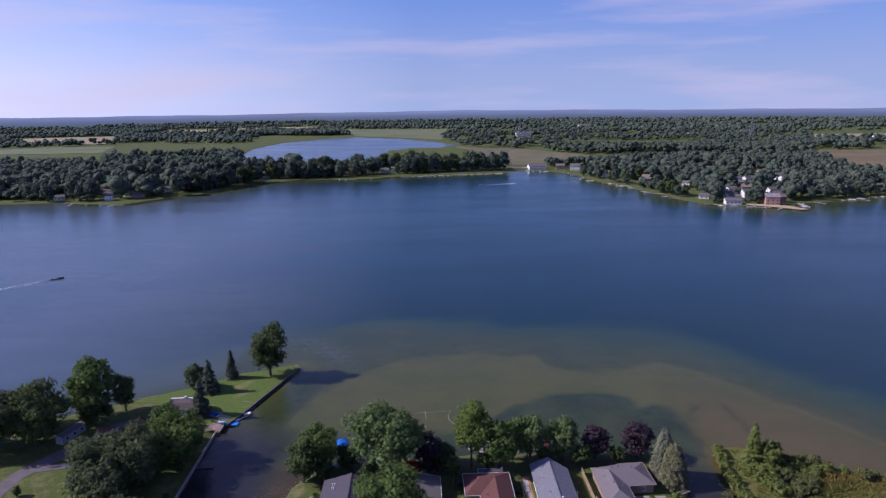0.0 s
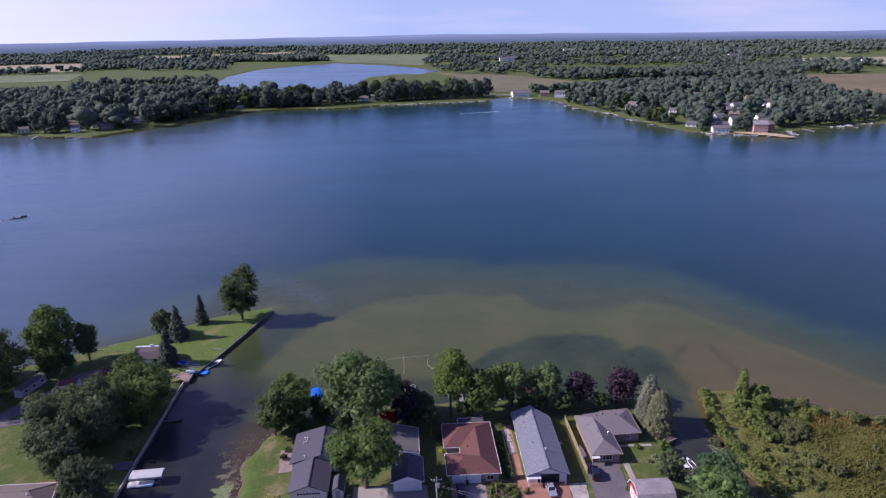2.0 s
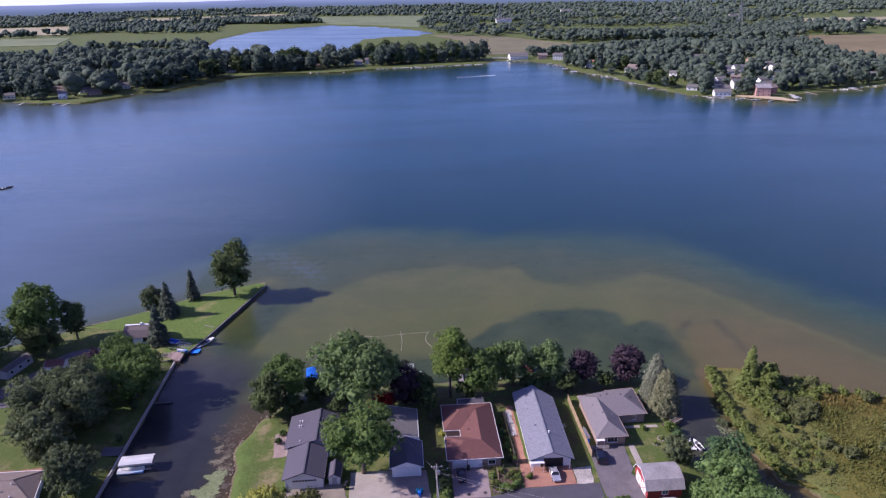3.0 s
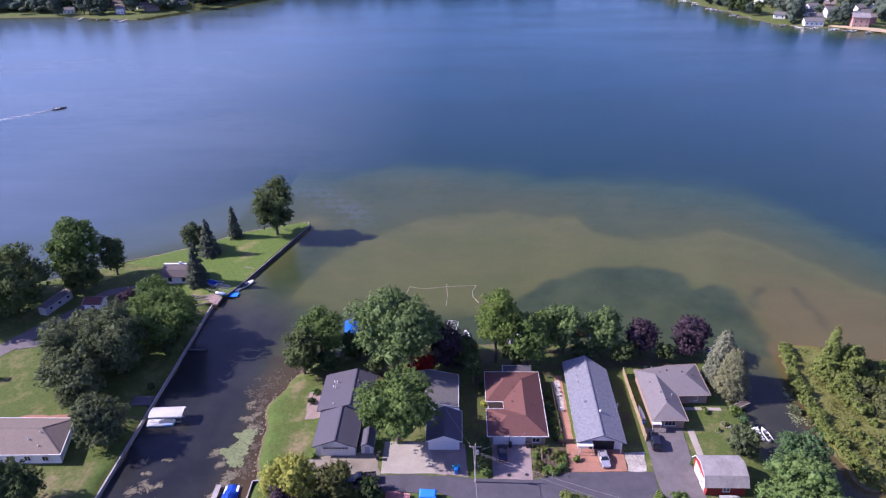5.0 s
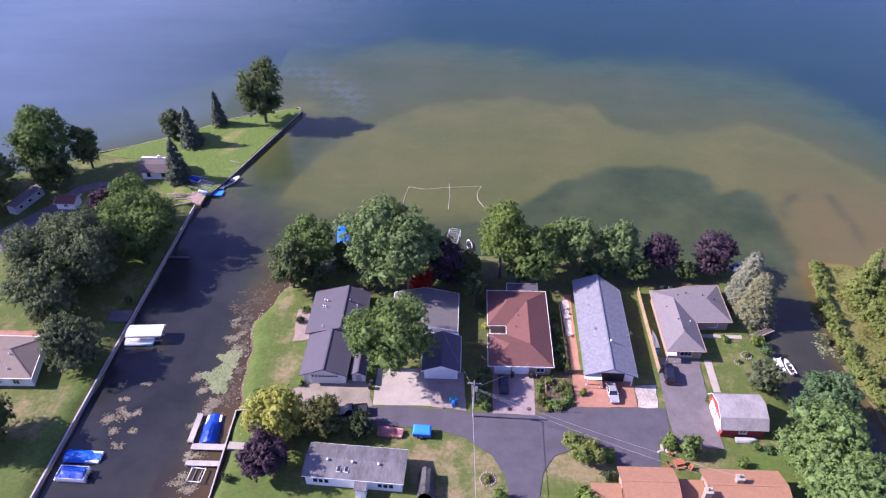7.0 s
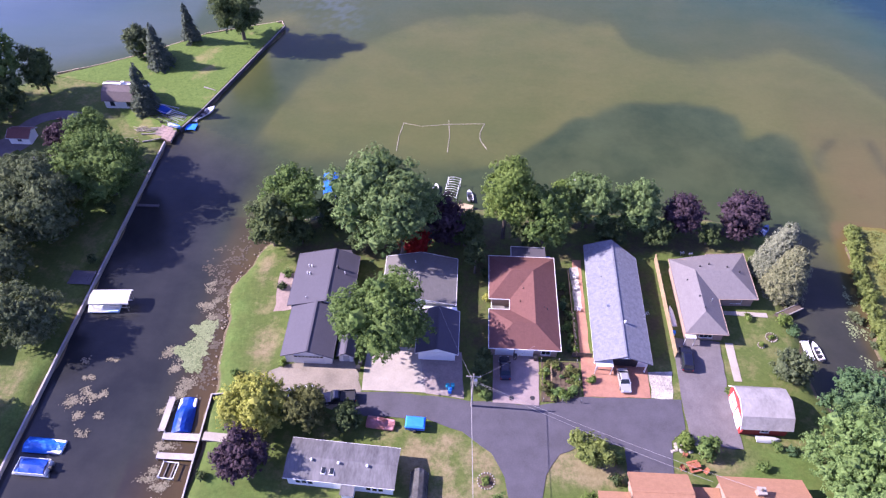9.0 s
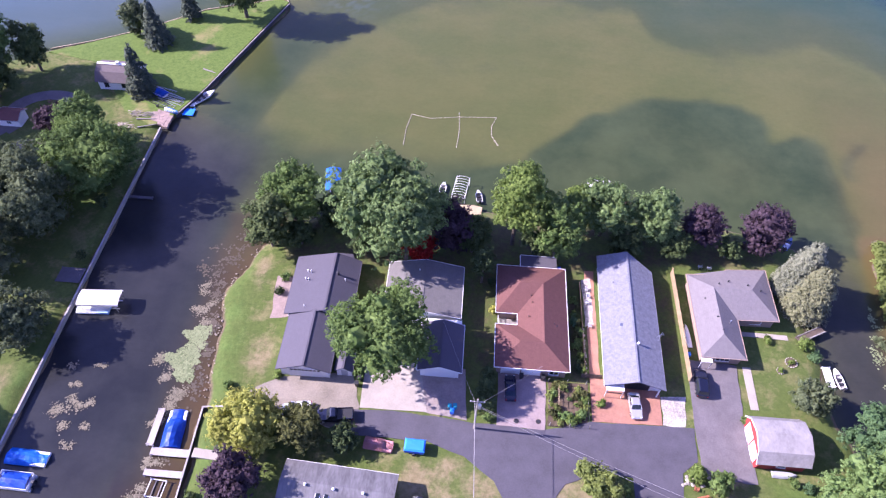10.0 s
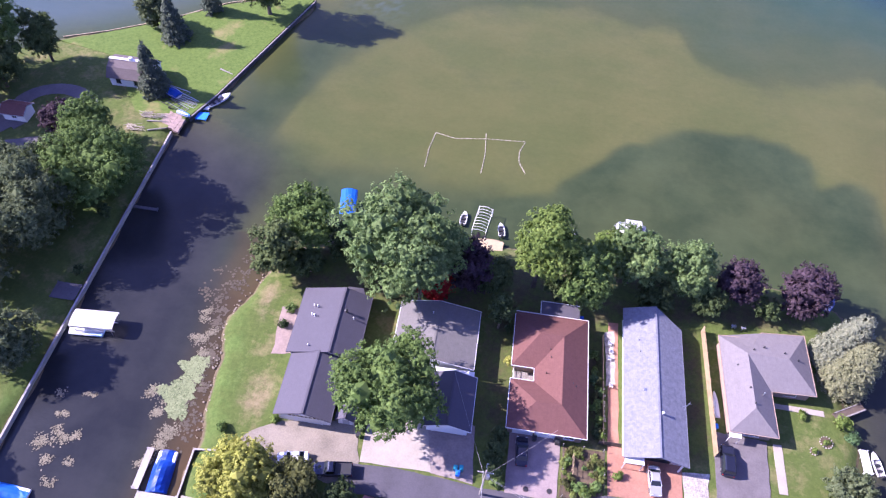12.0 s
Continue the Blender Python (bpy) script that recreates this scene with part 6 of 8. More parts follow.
# brown hip-roofed house on the west bank
h = thing("house", -82, 139.8, G, "brown hip-roofed house on the west bank", "house")
a, b, c, d = (-92, 134.2, 3.6), (-72.6, 134.6, 3.6), (-75, 145, 3.6), (-92, 145, 3.6)
R1, R2 = (-87, 139.8, 5.7), (-78.6, 139.8, 5.7)
for face in ([a, b, R2, R1], [b, c, R2], [c, d, R1, R2], [d, a, R1]):
    slope(h, face, ROOF_BROWN)
for p, q in ((R1, R2), (a, R1), (b, R2), (c, R2), (d, R1)):
    bar(h, "ridge_cap", (p[0], p[1], p[2] + 0.01), (q[0], q[1], q[2] + 0.01), 0.26, 0.05, ROOF_BROWN)
eave_boards(h, [a, b, c, d], TRIM, 0.12, 0.18)
walls(h, [(-91.5, 134.8), (-73.2, 135.1), (-75.5, 144.5), (-91.5, 144.5)], 3.55, SIDING, label="white wall")
for x in (-76, -79.5, -83):
    hung(h, "window", x, 134.86, 2.4, 1.2, 1.1, "s", TRIM, DARKGLASS)
for x, y, z in ((-80, 137.4, 4.8), (-77.6, 136.2, 4.3), (-78.2, 138.8, 5.4)):
    pipe(h, x, y, z, 0.3, 0.1)
patch("patio", [(-89, 148.6), (-77, 149), (-77.4, 145.4), (-89, 145.2)], G + 0.05, PAVER, "red brick patio behind the brown house", "patio", 0.3)

# white outbuilding by the loop, and the cottage on the point
h = thing("shed", -93.3, 192, G, "white outbuilding with a brown roof", "shed")
walls(h, rect(-95.7, -91.1, 190.4, 193.6), 2.9, SIDING)
gable_roof(h, -96.0, -90.8, 189.9, 194.1, 3.0, 4.0, 192, "x", ROOF_RED, SIDING_GREY, SIDING)
hung(h, "window", -93.3, 190.38, 2.2, 1.0, 0.8, "s", TRIM, DARKGLASS)
h = thing("cottage", -75.5, 207.6, G, "white cottage with a grey-brown gambrel roof", "cottage")
walls(h, rect(-79.8, -71.2, 204.6, 210.8), 3.3, SIDING)
rows = [(204.1, 3.3), (205.6, 5.0), (207.7, 5.7), (209.8, 5.0), (211.3, 3.3)]
for (y0, z0), (y1, z1) in zip(rows, rows[1:]):
    slope(h, [(-80.2, y0, z0), (-70.8, y0, z0), (-70.8, y1, z1), (-80.2, y1, z1)], ROOF_OLD, 0.1)
for x in (-79.8, -71.2):
    bm = bmesh.new()
    f1 = [bm.verts.new((x - 0.08, y, z - 0.1)) for y, z in rows]
    f2 = [bm.verts.new((x + 0.08, y, z - 0.1)) for y, z in rows]
    bm.faces.new(f1), bm.faces.new(f2[::-1])
    for k in range(5):
        bm.faces.new((f1[k], f2[k], f2[(k + 1) % 5], f1[(k + 1) % 5]))
    bmesh.ops.recalc_face_normals(bm, faces=bm.faces)
    wpart("gable_wall", bm, SIDING, h)
bar(h, "ridge_cap", (-80.2, 207.7, 5.74), (-70.8, 207.7, 5.74), 0.7, 0.08, TRIM, "pale weathered ridge cap")
ch = wpart("chimney", boxed(-75.9, -75.2, 207.4, 208.0, 5.0, 6.3, bevel=0.02), TRIM, h, "white chimney")
hung(h, "window", -78, 204.58, 2.4, 0.9, 1.1, "s", BLACK, DARKGLASS)
hung(h, "window", -74, 204.58, 2.4, 1.2, 1.1, "s", BLACK, DARKGLASS)
h = thing("mobile_home", -104.5, 192.6, G, "small grey-roofed mobile home among the trees", "mobile home", turn=76)
part("wall", boxed(-4.7, 4.7, -1.2, 1.2, -0.2, 2.3), SIDING_GREY, h)
for sgn in (-1, 1):
    part("roof_slope", slab(bmesh.new(), [(-4.9, 0, 2.75), (-4.9, sgn * 1.45, 2.35), (4.9, sgn * 1.45, 2.35), (4.9, 0, 2.75)][::sgn], 0.1), ROOF_TAUPE, h)
for x in (-3, 0, 3):
    w = part("window", boxed(x - 0.5, x + 0.5, -1.27, -1.15, 0.9, 1.7), TRIM, h)
    part("pane", boxed(x - 0.44, x + 0.44, -1.3, -1.2, 0.96, 1.64), DARKGLASS, w)

# ---- houses of the far shore ----


def far_house(x, y, w, d, hgt, turn, wall, roof, label):
    t = thing("house", x, y, G, label, "house", turn=turn, group="far shore houses")
    part("wall", boxed(-w / 2, w / 2, -d / 2, d / 2, -0.4, hgt), wall, t)
    r = hgt + d * 0.28
    for sgn in (-1, 1):
        part("roof_slope", slab(bmesh.new(), [(-w / 2 - 0.5, 0, r), (-w / 2 - 0.5, sgn * (d / 2 + 0.5), hgt - 0.1), (w / 2 + 0.5, sgn * (d / 2 + 0.5), hgt - 0.1), (w / 2 + 0.5, 0, r)][::sgn], 0.25), roof, t)
        bm = bmesh.new()
        vs = [bm.verts.new((sgn * (w / 2 - o), yy, zz)) for o in (0, 0.2) for yy, zz in ((-d / 2, hgt), (d / 2, hgt), (0, r - 0.2))]
        bm.faces.new(vs[:3]), bm.faces.new(vs[3:][::-1])
        for k in range(3):
            bm.faces.new((vs[k], vs[k + 3], vs[(k + 1) % 3 + 3], vs[(k + 1) % 3]))
        bmesh.ops.recalc_face_normals(bm, faces=bm.faces)
        part("gable_wall", bm, wall, t)
    n = max(2, int(w / 3.2))
    for floor in range(max(1, int(hgt / 2.7))):
        for k in range(n):
            u = -w / 2 + w * (k + 0.5) / n
            wn = part("window", boxed(u - 0.65, u + 0.65, -d / 2 - 0.06, -d / 2 + 0.05, 0.9 + 2.7 * floor, 2.2 + 2.7 * floor), TRIM, t)
            part("pane", boxed(u - 0.55, u + 0.55, -d / 2 - 0.09, -d / 2, 1.0 + 2.7 * floor, 2.1 + 2.7 * floor), DARKGLASS, wn)
    return t


for x, y, w, d, hh, tn, (wm, rm), lab in FAR_HOUSES:
    far_house(x, y, w, d, hh, tn, wm, rm, lab)

# ---- shore walls, docks and boats ----
SAND = plain("beach_sand", (0.42, 0.33, 0.20), 0.95, vary=0.2, fine=2, coarse=0.3)
CAP = plain("seawall_concrete", (0.33, 0.31, 0.305), 0.85, vary=0.28, fine=2, coarse=0.4)

DARKWALL = plain("tarred_planks", (0.05, 0.045, 0.045), 0.85, vary=0.3)


def seawall(points, label, cap=0.42, top=0.85, face=CONCRETE, crown=CAP):
    """A straight-run wall in panels, each with its own cap piece."""
    t = tagged(new("seawall"), label, "seawall", kind="structure")
    for a, b in zip(points, points[1:]):
        L = math.dist(a, b)
        k = max(1, round(L / 3.0))
        ux, uy = (b[0] - a[0]) / L, (b[1] - a[1]) / L
        turn = math.degrees(math.atan2(uy, ux))
        for i in range(k):
            m = pose(a[0] + ux * L * (i + 0.5) / k, a[1] + uy * L * (i + 0.5) / k, 0, 0, 0, turn)
            hl = L / k / 2
            w = part("panel", boxed(-hl + 0.01, hl - 0.01, -0.12, 0.12, -1.2, top), face, t)
            w.matrix_local = m
            c = part("cap", boxed(-hl + 0.015, hl - 0.015, -cap / 2, cap / 2, top, top + 0.13, bevel=0.02), crown, w)
    return t


seawall([(-62.6, 62), (-62.6, 193.4)], "pale concrete seawall along the canal's west bank", 0.32)
seawall([(-60.6, 197.8), (-57.4, 206), (-45.9, 243.6)], "dark-faced seawall along the lawn of the point", 0.26, 0.86, DARKWALL, WOOD_GREY)
seawall([(-46, 244.2), (-47.4, 247.4), (-66, 240), (-79, 229.4), (-89, 223.4), (-98, 219)], "low tan stone edging along the west shore", 0.2, 0.18, STONE, plain("tan_edging_stone", (0.36, 0.29, 0.20), 0.9, vary=0.3, fine=2, coarse=0.6))
seawall([(-31.6, 131.4), (-34.9, 131), (-34.5, 113), (-34.5, 62)], "pale-capped seawall along the canal", 0.24, 0.85, DARKWALL, CAP)

GREEN, _nt, _b = shader("watered_grass", 0.9, 0, 0.2)
_v = place(_nt)
_f, _g = noisy(_nt, _v, 1.6, 6, 0.75), noisy(_nt, _v, 0.12, 4)
_c = mixed(_nt, ramp(_nt, _g, [(0.58, (0, 0, 0)), (0.72, (0.7, 0.7, 0.7))]), ramp(_nt, _f, [(0.25, (0.05, 0.09, 0.015)), (0.75, (0.13, 0.19, 0.04))]), (0.26, 0.21, 0.10))
_nt.links.new(_c, _b.inputs["Base Color"])
bumped(_nt, _b, _f, 0.6, 0.1)
patch("lawn", [(-46.1, 244.2), (-57.6, 206), (-60.9, 197.9), (-64.5, 193.5), (-72, 198), (-84, 214), (-97, 216.6), (-89, 221.4), (-79, 227.4), (-66, 237.8), (-48.6, 245.4)], G + 0.06, GREEN, "bright green mown lawn on the point", "lawn", 0.0, 0.6)
patch("beach", [(1.4, 177.4), (6.4, 177.4), (6.2, 173.4), (1.6, 173.2)], 0.75, SAND, "small sandy beach between the trees", "beach", 0.3)
patch("beach", [(297, 613), (331, 579), (336, 579), (330, 600), (318, 610), (300, 618)], 1.3, SAND, "sandy spit at the far boathouse", "beach", 0.5)
FLAG = plain("flagstone", (0.27, 0.20, 0.175), 0.9, vary=0.3, fine=2, coarse=0.6)
landing = tagged(new("landing"), "pinkish-brown flagstone landing beside the canal mouth", "landing", kind="structure")
rs = random.Random(61)
corner = {}
for i in range(6):
    for j in range(6):
        u, w = i / 5, j / 5
        x = -65.3 * (1 - u) * (1 - w) - 61.3 * u * (1 - w) - 61.0 * u * w - 65.8 * (1 - u) * w
        y = 194.5 * (1 - u) * (1 - w) + 193.5 * u * (1 - w) + 198.0 * u * w + 199.2 * (1 - u) * w
        corner[i, j] = (x + rs.uniform(-0.22, 0.22), y + rs.uniform(-0.22, 0.22))
for i in range(5):
    for j in range(5):
        if (i, j) in ((0, 0), (1, 0), (4, 4), (0, 4)):
            continue
        q = [corner[i, j], corner[i + 1, j], corner[i + 1, j + 1], corner[i, j + 1]]
        mx, my = sum(k[0] for k in q) / 4, sum(k[1] for k in q) / 4
        z = G + 0.1 + rs.uniform(-0.02, 0.03)
        part("flagstone", slab(bmesh.new(), [(mx + (x - mx) * 0.95, my + (y - my) * 0.95, z) for x, y in q], 0.5), FLAG, landing)


def dock(x0, x1, y0, y1, z, label, material=WOOD_GREY, board=0.28):
    """A dock of separate boards on bearers and posts."""
    t = thing("dock", (x0 + x1) / 2, (y0 + y1) / 2, 0, label, "dock")
    w, d = (x1 - x0) / 2, (y1 - y0) / 2
    along = w > d
    n = max(3, int(2 * max(w, d) / board))
    me = None
    for i in range(n):
        u = -max(w, d) + 2 * max(w, d) * (i + 0.5) / n
        if me is None:
            b = boxed(-board * 0.485, board * 0.485, -d, d, z - 0.04, z) if along else boxed(-w, w, -board * 0.485, board * 0.485, z - 0.04, z)
            ob = part("plank", b, material, t)
            me = ob.data
        else:
            ob = under("plank", me, t)
        ob.location = (u, 0, 0) if along else (0, u, 0)
    for sx in (-1, 1):
        part("bearer", boxed(-w, w, sx * d * 0.8 - 0.05, sx * d * 0.8 + 0.05, z - 0.2, z - 0.04) if along else boxed(sx * w * 0.8 - 0.05, sx * w * 0.8 + 0.05, -d, d, z - 0.2, z - 0.04), material, t)
        for sy in (-1, 1):
            part("post", tubed((sx * w * 0.94, sy * d * 0.94, -1.5), (sx * w * 0.94, sy * d * 0.94, z + 0.25), 0.07, n=8), material, t)
    return t


DARK_BOARD = plain("dark_deck_boards", (0.09, 0.085, 0.095), 0.8, vary=0.2)
PALE = plain("pale_deck_boards", (0.35, 0.325, 0.305), 0.75, vary=0.22, fine=3, coarse=0.5)
dock(-40.6, -34.8, 123.0, 124.2, 0.55, "pale board dock on the canal", PALE)
dock(-41.6, -40.6, 124.4, 130.4, 0.55, "pale board finger dock beside the covered boat", PALE)
dock(-40.5, -34.7, 119.9, 120.9, 0.55, "narrow pale dock on the canal", PALE)
dock(-39.2, -34.7, 112.8, 113.9, 0.55, "pale dock at the lower canal", PALE)
dock(-67.2, -62.9, 152, 155.2, 1.15, "dark wooden deck on the west bank", DARK_BOARD)
dock(-62.3, -57.6, 173.5, 174.1, 0.3, "narrow dark dock reaching into the canal", DARK_BOARD)
dock(15.2, 16.4, 175.6, 184, 0.5, "grey dock behind the shoreline trees")
dock(25.2, 26.4, 175.6, 183, 0.5, "grey dock before the pontoon boat")
dock(63.6, 64.9, 143.2, 147.0, 0.5, "white float beside the rowing boat", WHITE_GEL)
dr = dock(59.2, 64.8, 152.3, 153.5, 1.15, "weathered dark brown wooden ramp down to the channel", plain("brown_ramp_boards", (0.10, 0.075, 0.055), 0.85, vary=0.35))
part("rail", boxed(-2.6, 2.8, -0.72, -0.5, 1.16, 1.34, bevel=0.02), WOOD_GREY, dr, "pale grey timber rail")
part("rail", boxed(-2.6, 2.8, 0.5, 0.62, 1.16, 1.28, bevel=0.02), WOOD_GREY, dr, "pale grey timber rail")
dr.matrix_world = pose(63.0, 152.8, 0, 0, 0, 28)


def hull(L, W, H, n=11, sheer=0.18, k=7):
    """A boat's shell: pointed bow towards +y, flat stern, open on top."""
    bm = bmesh.new()
    rings = []
    for i in range(n):
        t = i / (n - 1)
        half = W / 2 * (1 - max(0, (t - 0.45) / 0.55) ** 2.4) * (0.9 + 0.1 * min(1, t / 0.3))
        half = max(half, 0.02)
        top = H + sheer * t ** 2
        keel = 0.05 + 0.5 * H * max(0, (t - 0.75) / 0.25) ** 2
        ring = []
        for j in range(k):
            s = -1 + 2 * j / (k - 1)
            z = keel + (top - keel) * abs(s) ** 2.6
            ring.append(bm.verts.new((half * math.copysign(abs(s) ** 0.75, s), -L / 2 + L * t, z)))
        rings.append(ring)
    for a, b in zip(rings, rings[1:]):
        for j in range(k - 1):
            bm.faces.new((a[j], a[j + 1], b[j + 1], b[j]))
    bm.faces.new(rings[0])
    bmesh.ops.recalc_face_normals(bm, faces=bm.faces)
    bmesh.ops.solidify(bm, geom=bm.faces[:], thickness=0.06)
    return bm


def deck_plate(L, W, z, cut=0.98, n=11):
    bm = bmesh.new()
    left, right = [], []
    for i in range(n):
        t = i / (n - 1)
        half = max(W / 2 * (1 - max(0, (t - 0.45) / 0.55) ** 2.4) * cut, 0.02)
        left.append((-half, -L / 2 * cut + L * cut * t, z))
        right.append((half, -L / 2 * cut + L * cut * t, z))
    return slab(bm, right + left[::-1], 0.04)


def motorboat(x, y, turn, L, W, hull_mat, label, z=-0.25, open_top=True, name="motorboat", group=""):
    t = thing(name, x, y, z, label, "boat", turn=turn, group=group)
    part("hull", hull(L, W, 0.75), hull_mat, t)
    part("floor", deck_plate(L, W, 0.42, 0.9), PALE, t)
    part("foredeck", slab(bmesh.new(), [(-W * 0.33, L * 0.18, 0.84), (W * 0.33, L * 0.18, 0.84), (W * 0.16, L * 0.42, 0.92), (0, L * 0.49, 0.94), (-W * 0.16, L * 0.42, 0.92)], 0.05), hull_mat, t)
    for sy in (-0.28, -0.05):
        part("seat", boxed(-W * 0.36, W * 0.36, L * sy - 0.22, L * sy + 0.22, 0.42, 0.78, bevel=0.05), WHITE_GEL if hull_mat is not WHITE_GEL else BLACK, t)
    ws = bmesh.new()
    slab(ws, [(-W * 0.34, L * 0.15, 1.18), (W * 0.34, L * 0.15, 1.18), (W * 0.3, L * 0.2, 0.84), (-W * 0.3, L * 0.2, 0.84)], 0.03)
    part("windscreen", ws, DARKGLASS, t)
    m = part("outboard_motor", boxed(-0.2, 0.2, -L / 2 - 0.42, -L / 2 - 0.02, 0.45, 1.15, bevel=0.08), BLACK, t)
    part("shaft", boxed(-0.07, 0.07, -L / 2 - 0.3, -L / 2 - 0.12, -0.2, 0.45), BLACK, m)
    return t


def covered_boat(x, y, turn, L, W, hull_mat, cover_mat, label, z=-0.2, ridge=0.5, name="covered_boat", blunt=0.0):
    t = thing(name, x, y, z, label, "boat", turn=turn)
    part("hull", hull(L, W, 0.75) if not blunt else boxed(-W * 0.46, W * 0.46, -L / 2, L / 2 * 0.98, 0.1, 0.7, bevel=0.12), hull_mat, t)
    bm = bmesh.new()
    rings, rnd = [], random.Random(int(x * 7 + y))
    for i in range(13):
        q = i / 12
        half = max(W / 2 * 1.06 * (1 - (1 - blunt) * max(0, (q - 0.45) / 0.55) ** 2.4), 0.05)
        crest = 0.9 + ridge * math.sin(min(1, q * 1.25 + 0.1) * math.pi) ** 0.6
        ring = []
        for s in (-1, -0.75, -0.4, 0, 0.4, 0.75, 1):
            zz = 0.55 + (crest - 0.55) * (1 - abs(s) ** 1.7) + rnd.uniform(-0.05, 0.05)
            ring.append(bm.verts.new((half * s, -L / 2 * 1.02 + L * 1.02 * q, zz)))
        rings.append(ring)
    for a, b in zip(rings, rings[1:]):
        for j in range(6):
            bm.faces.new((a[j], a[j + 1], b[j + 1], b[j]))
    bm.faces.new(rings[0])
    bmesh.ops.solidify(bm, geom=bm.faces[:], thickness=0.03)
    part("cover", bm, cover_mat, t)
    return t


def pontoon(x, y, turn, L, W, label, cover=None, canopy=None):
    t = thing("pontoon_boat", x, y, 0, label, "boat", turn=turn)
    for s in (-1, 1):
        p = part("pontoon", tubed((s * W * 0.36, -L / 2, 0.1), (s * W * 0.36, L / 2 - 0.7, 0.1), 0.3, n=12), STEEL, t)
        part("nose", tubed((s * W * 0.36, L / 2 - 0.7, 0.1), (s * W * 0.36, L / 2, 0.22), 0.3, 0.05, n=12), STEEL, p)
    part("deck", boxed(-W / 2, W / 2, -L / 2 + 0.1, L / 2 - 0.3, 0.42, 0.52, bevel=0.02), SIDING_GREY, t)
    for s in (-1, 1):
        part("side_rail", boxed(s * W * 0.48 - 0.03, s * W * 0.48 + 0.03, -L / 2 + 0.3, L / 2 - 0.6, 0.52, 1.15), WHITE_GEL, t)
        part("end_rail", boxed(-W * 0.46, W * 0.46, s * (L / 2 - 0.45) - 0.15, s * (L / 2 - 0.45) - 0.1, 0.52, 1.1), WHITE_GEL, t)
    for sx, sy in ((-0.3, 0.25), (0.3, 0.25), (-0.3, -0.22), (0.3, -0.22)):
        part("seat", boxed(sx * W - 0.3, sx * W + 0.3, sy * L - 0.7, sy * L + 0.7, 0.52, 0.95, bevel=0.06), TARP_BLUE if cover else WHITE_GEL, t)
    part("outboard_motor", boxed(-0.22, 0.22, -L / 2 - 0.35, -L / 2 + 0.1, 0.4, 1.2, bevel=0.08), BLACK, t)
    if canopy:
        bm = bmesh.new()
        rings = []
        for i in range(5):
            yy = -L * 0.28 + L * 0.5 * i / 4
            rings.append([bm.verts.new((W * 0.48 * s, yy, 2.2 + 0.28 * (1 - s * s))) for s in (-1, -0.6, 0, 0.6, 1)])
        for a, b in zip(rings, rings[1:]):
            for j in range(4):
                bm.faces.new((a[j], a[j + 1], b[j + 1], b[j]))
        bmesh.ops.solidify(bm, geom=bm.faces[:], thickness=0.04)
        c = part("canopy", bm, canopy, t)
        for sx in (-1, 1):
            for sy in (-0.27, 0.21):
                part("canopy_pole", tubed((sx * W * 0.46, sy * L, 0.5), (sx * W * 0.46, sy * L, 2.22), 0.025, n=6), STEEL, c)
    if cover:
        bm = bmesh.new()
        rnd = random.Random(3)
        rows = [[bm.verts.new((W * 0.44 * s, L * 0.4 * q, 1.05 + 0.35 * (1 - s * s) + rnd.uniform(-0.12, 0.1))) for s in (-1, -0.5, 0, 0.5, 1)] for q in (-1, -0.5, 0, 0.4, 0.7)]
        for a, b in zip(rows, rows[1:]):
            for j in range(4):
                bm.faces.new((a[j], a[j + 1], b[j + 1], b[j]))
        bmesh.ops.solidify(bm, geom=bm.faces[:], thickness=0.04)
        part("cover", bm, cover, t)
    return t


def boat_lift(x, y, turn, L, W, top, material, label, arch=0.45):
    """A canopy on four posts over a boat cradle."""
    t = thing("boat_lift", x, y, 0, label, "boat lift", turn=turn)
    bm = bmesh.new()
    rows = [[bm.verts.new((W / 2 * s, L / 2 * q, top + arch * (1 - abs(s) ** 2.2))) for s in (-1, -0.8, -0.4, 0, 0.4, 0.8, 1)] for q in (-1, -0.5, 0, 0.5, 1)]
    for a, b in zip(rows, rows[1:]):
        for j in range(6):
            bm.faces.new((a[j], a[j + 1], b[j + 1], b[j]))
    for s in (-1, 1):
        e = [r[0 if s < 0 else -1] for r in rows]
        low = [bm.verts.new((v.co.x, v.co.y, top - 0.4)) for v in e]
        for i in range(4):
            bm.faces.new((e[i], e[i + 1], low[i + 1], low[i]))
    bmesh.ops.solidify(bm, geom=bm.faces[:], thickness=0.04)
    part("canopy", bm, material, t)
    for sx in (-1, 1):
        for sy in (-1, 1):
            part("post", tubed((sx * W * 0.46, sy * L * 0.42, -1.6), (sx * W * 0.46, sy * L * 0.42, top), 0.05, n=8), STEEL, t)
        part("cradle_beam", boxed(sx * W * 0.25 - 0.06, sx * W * 0.25 + 0.06, -L * 0.42, L * 0.42, 0.1, 0.25), STEEL, t)
    return t


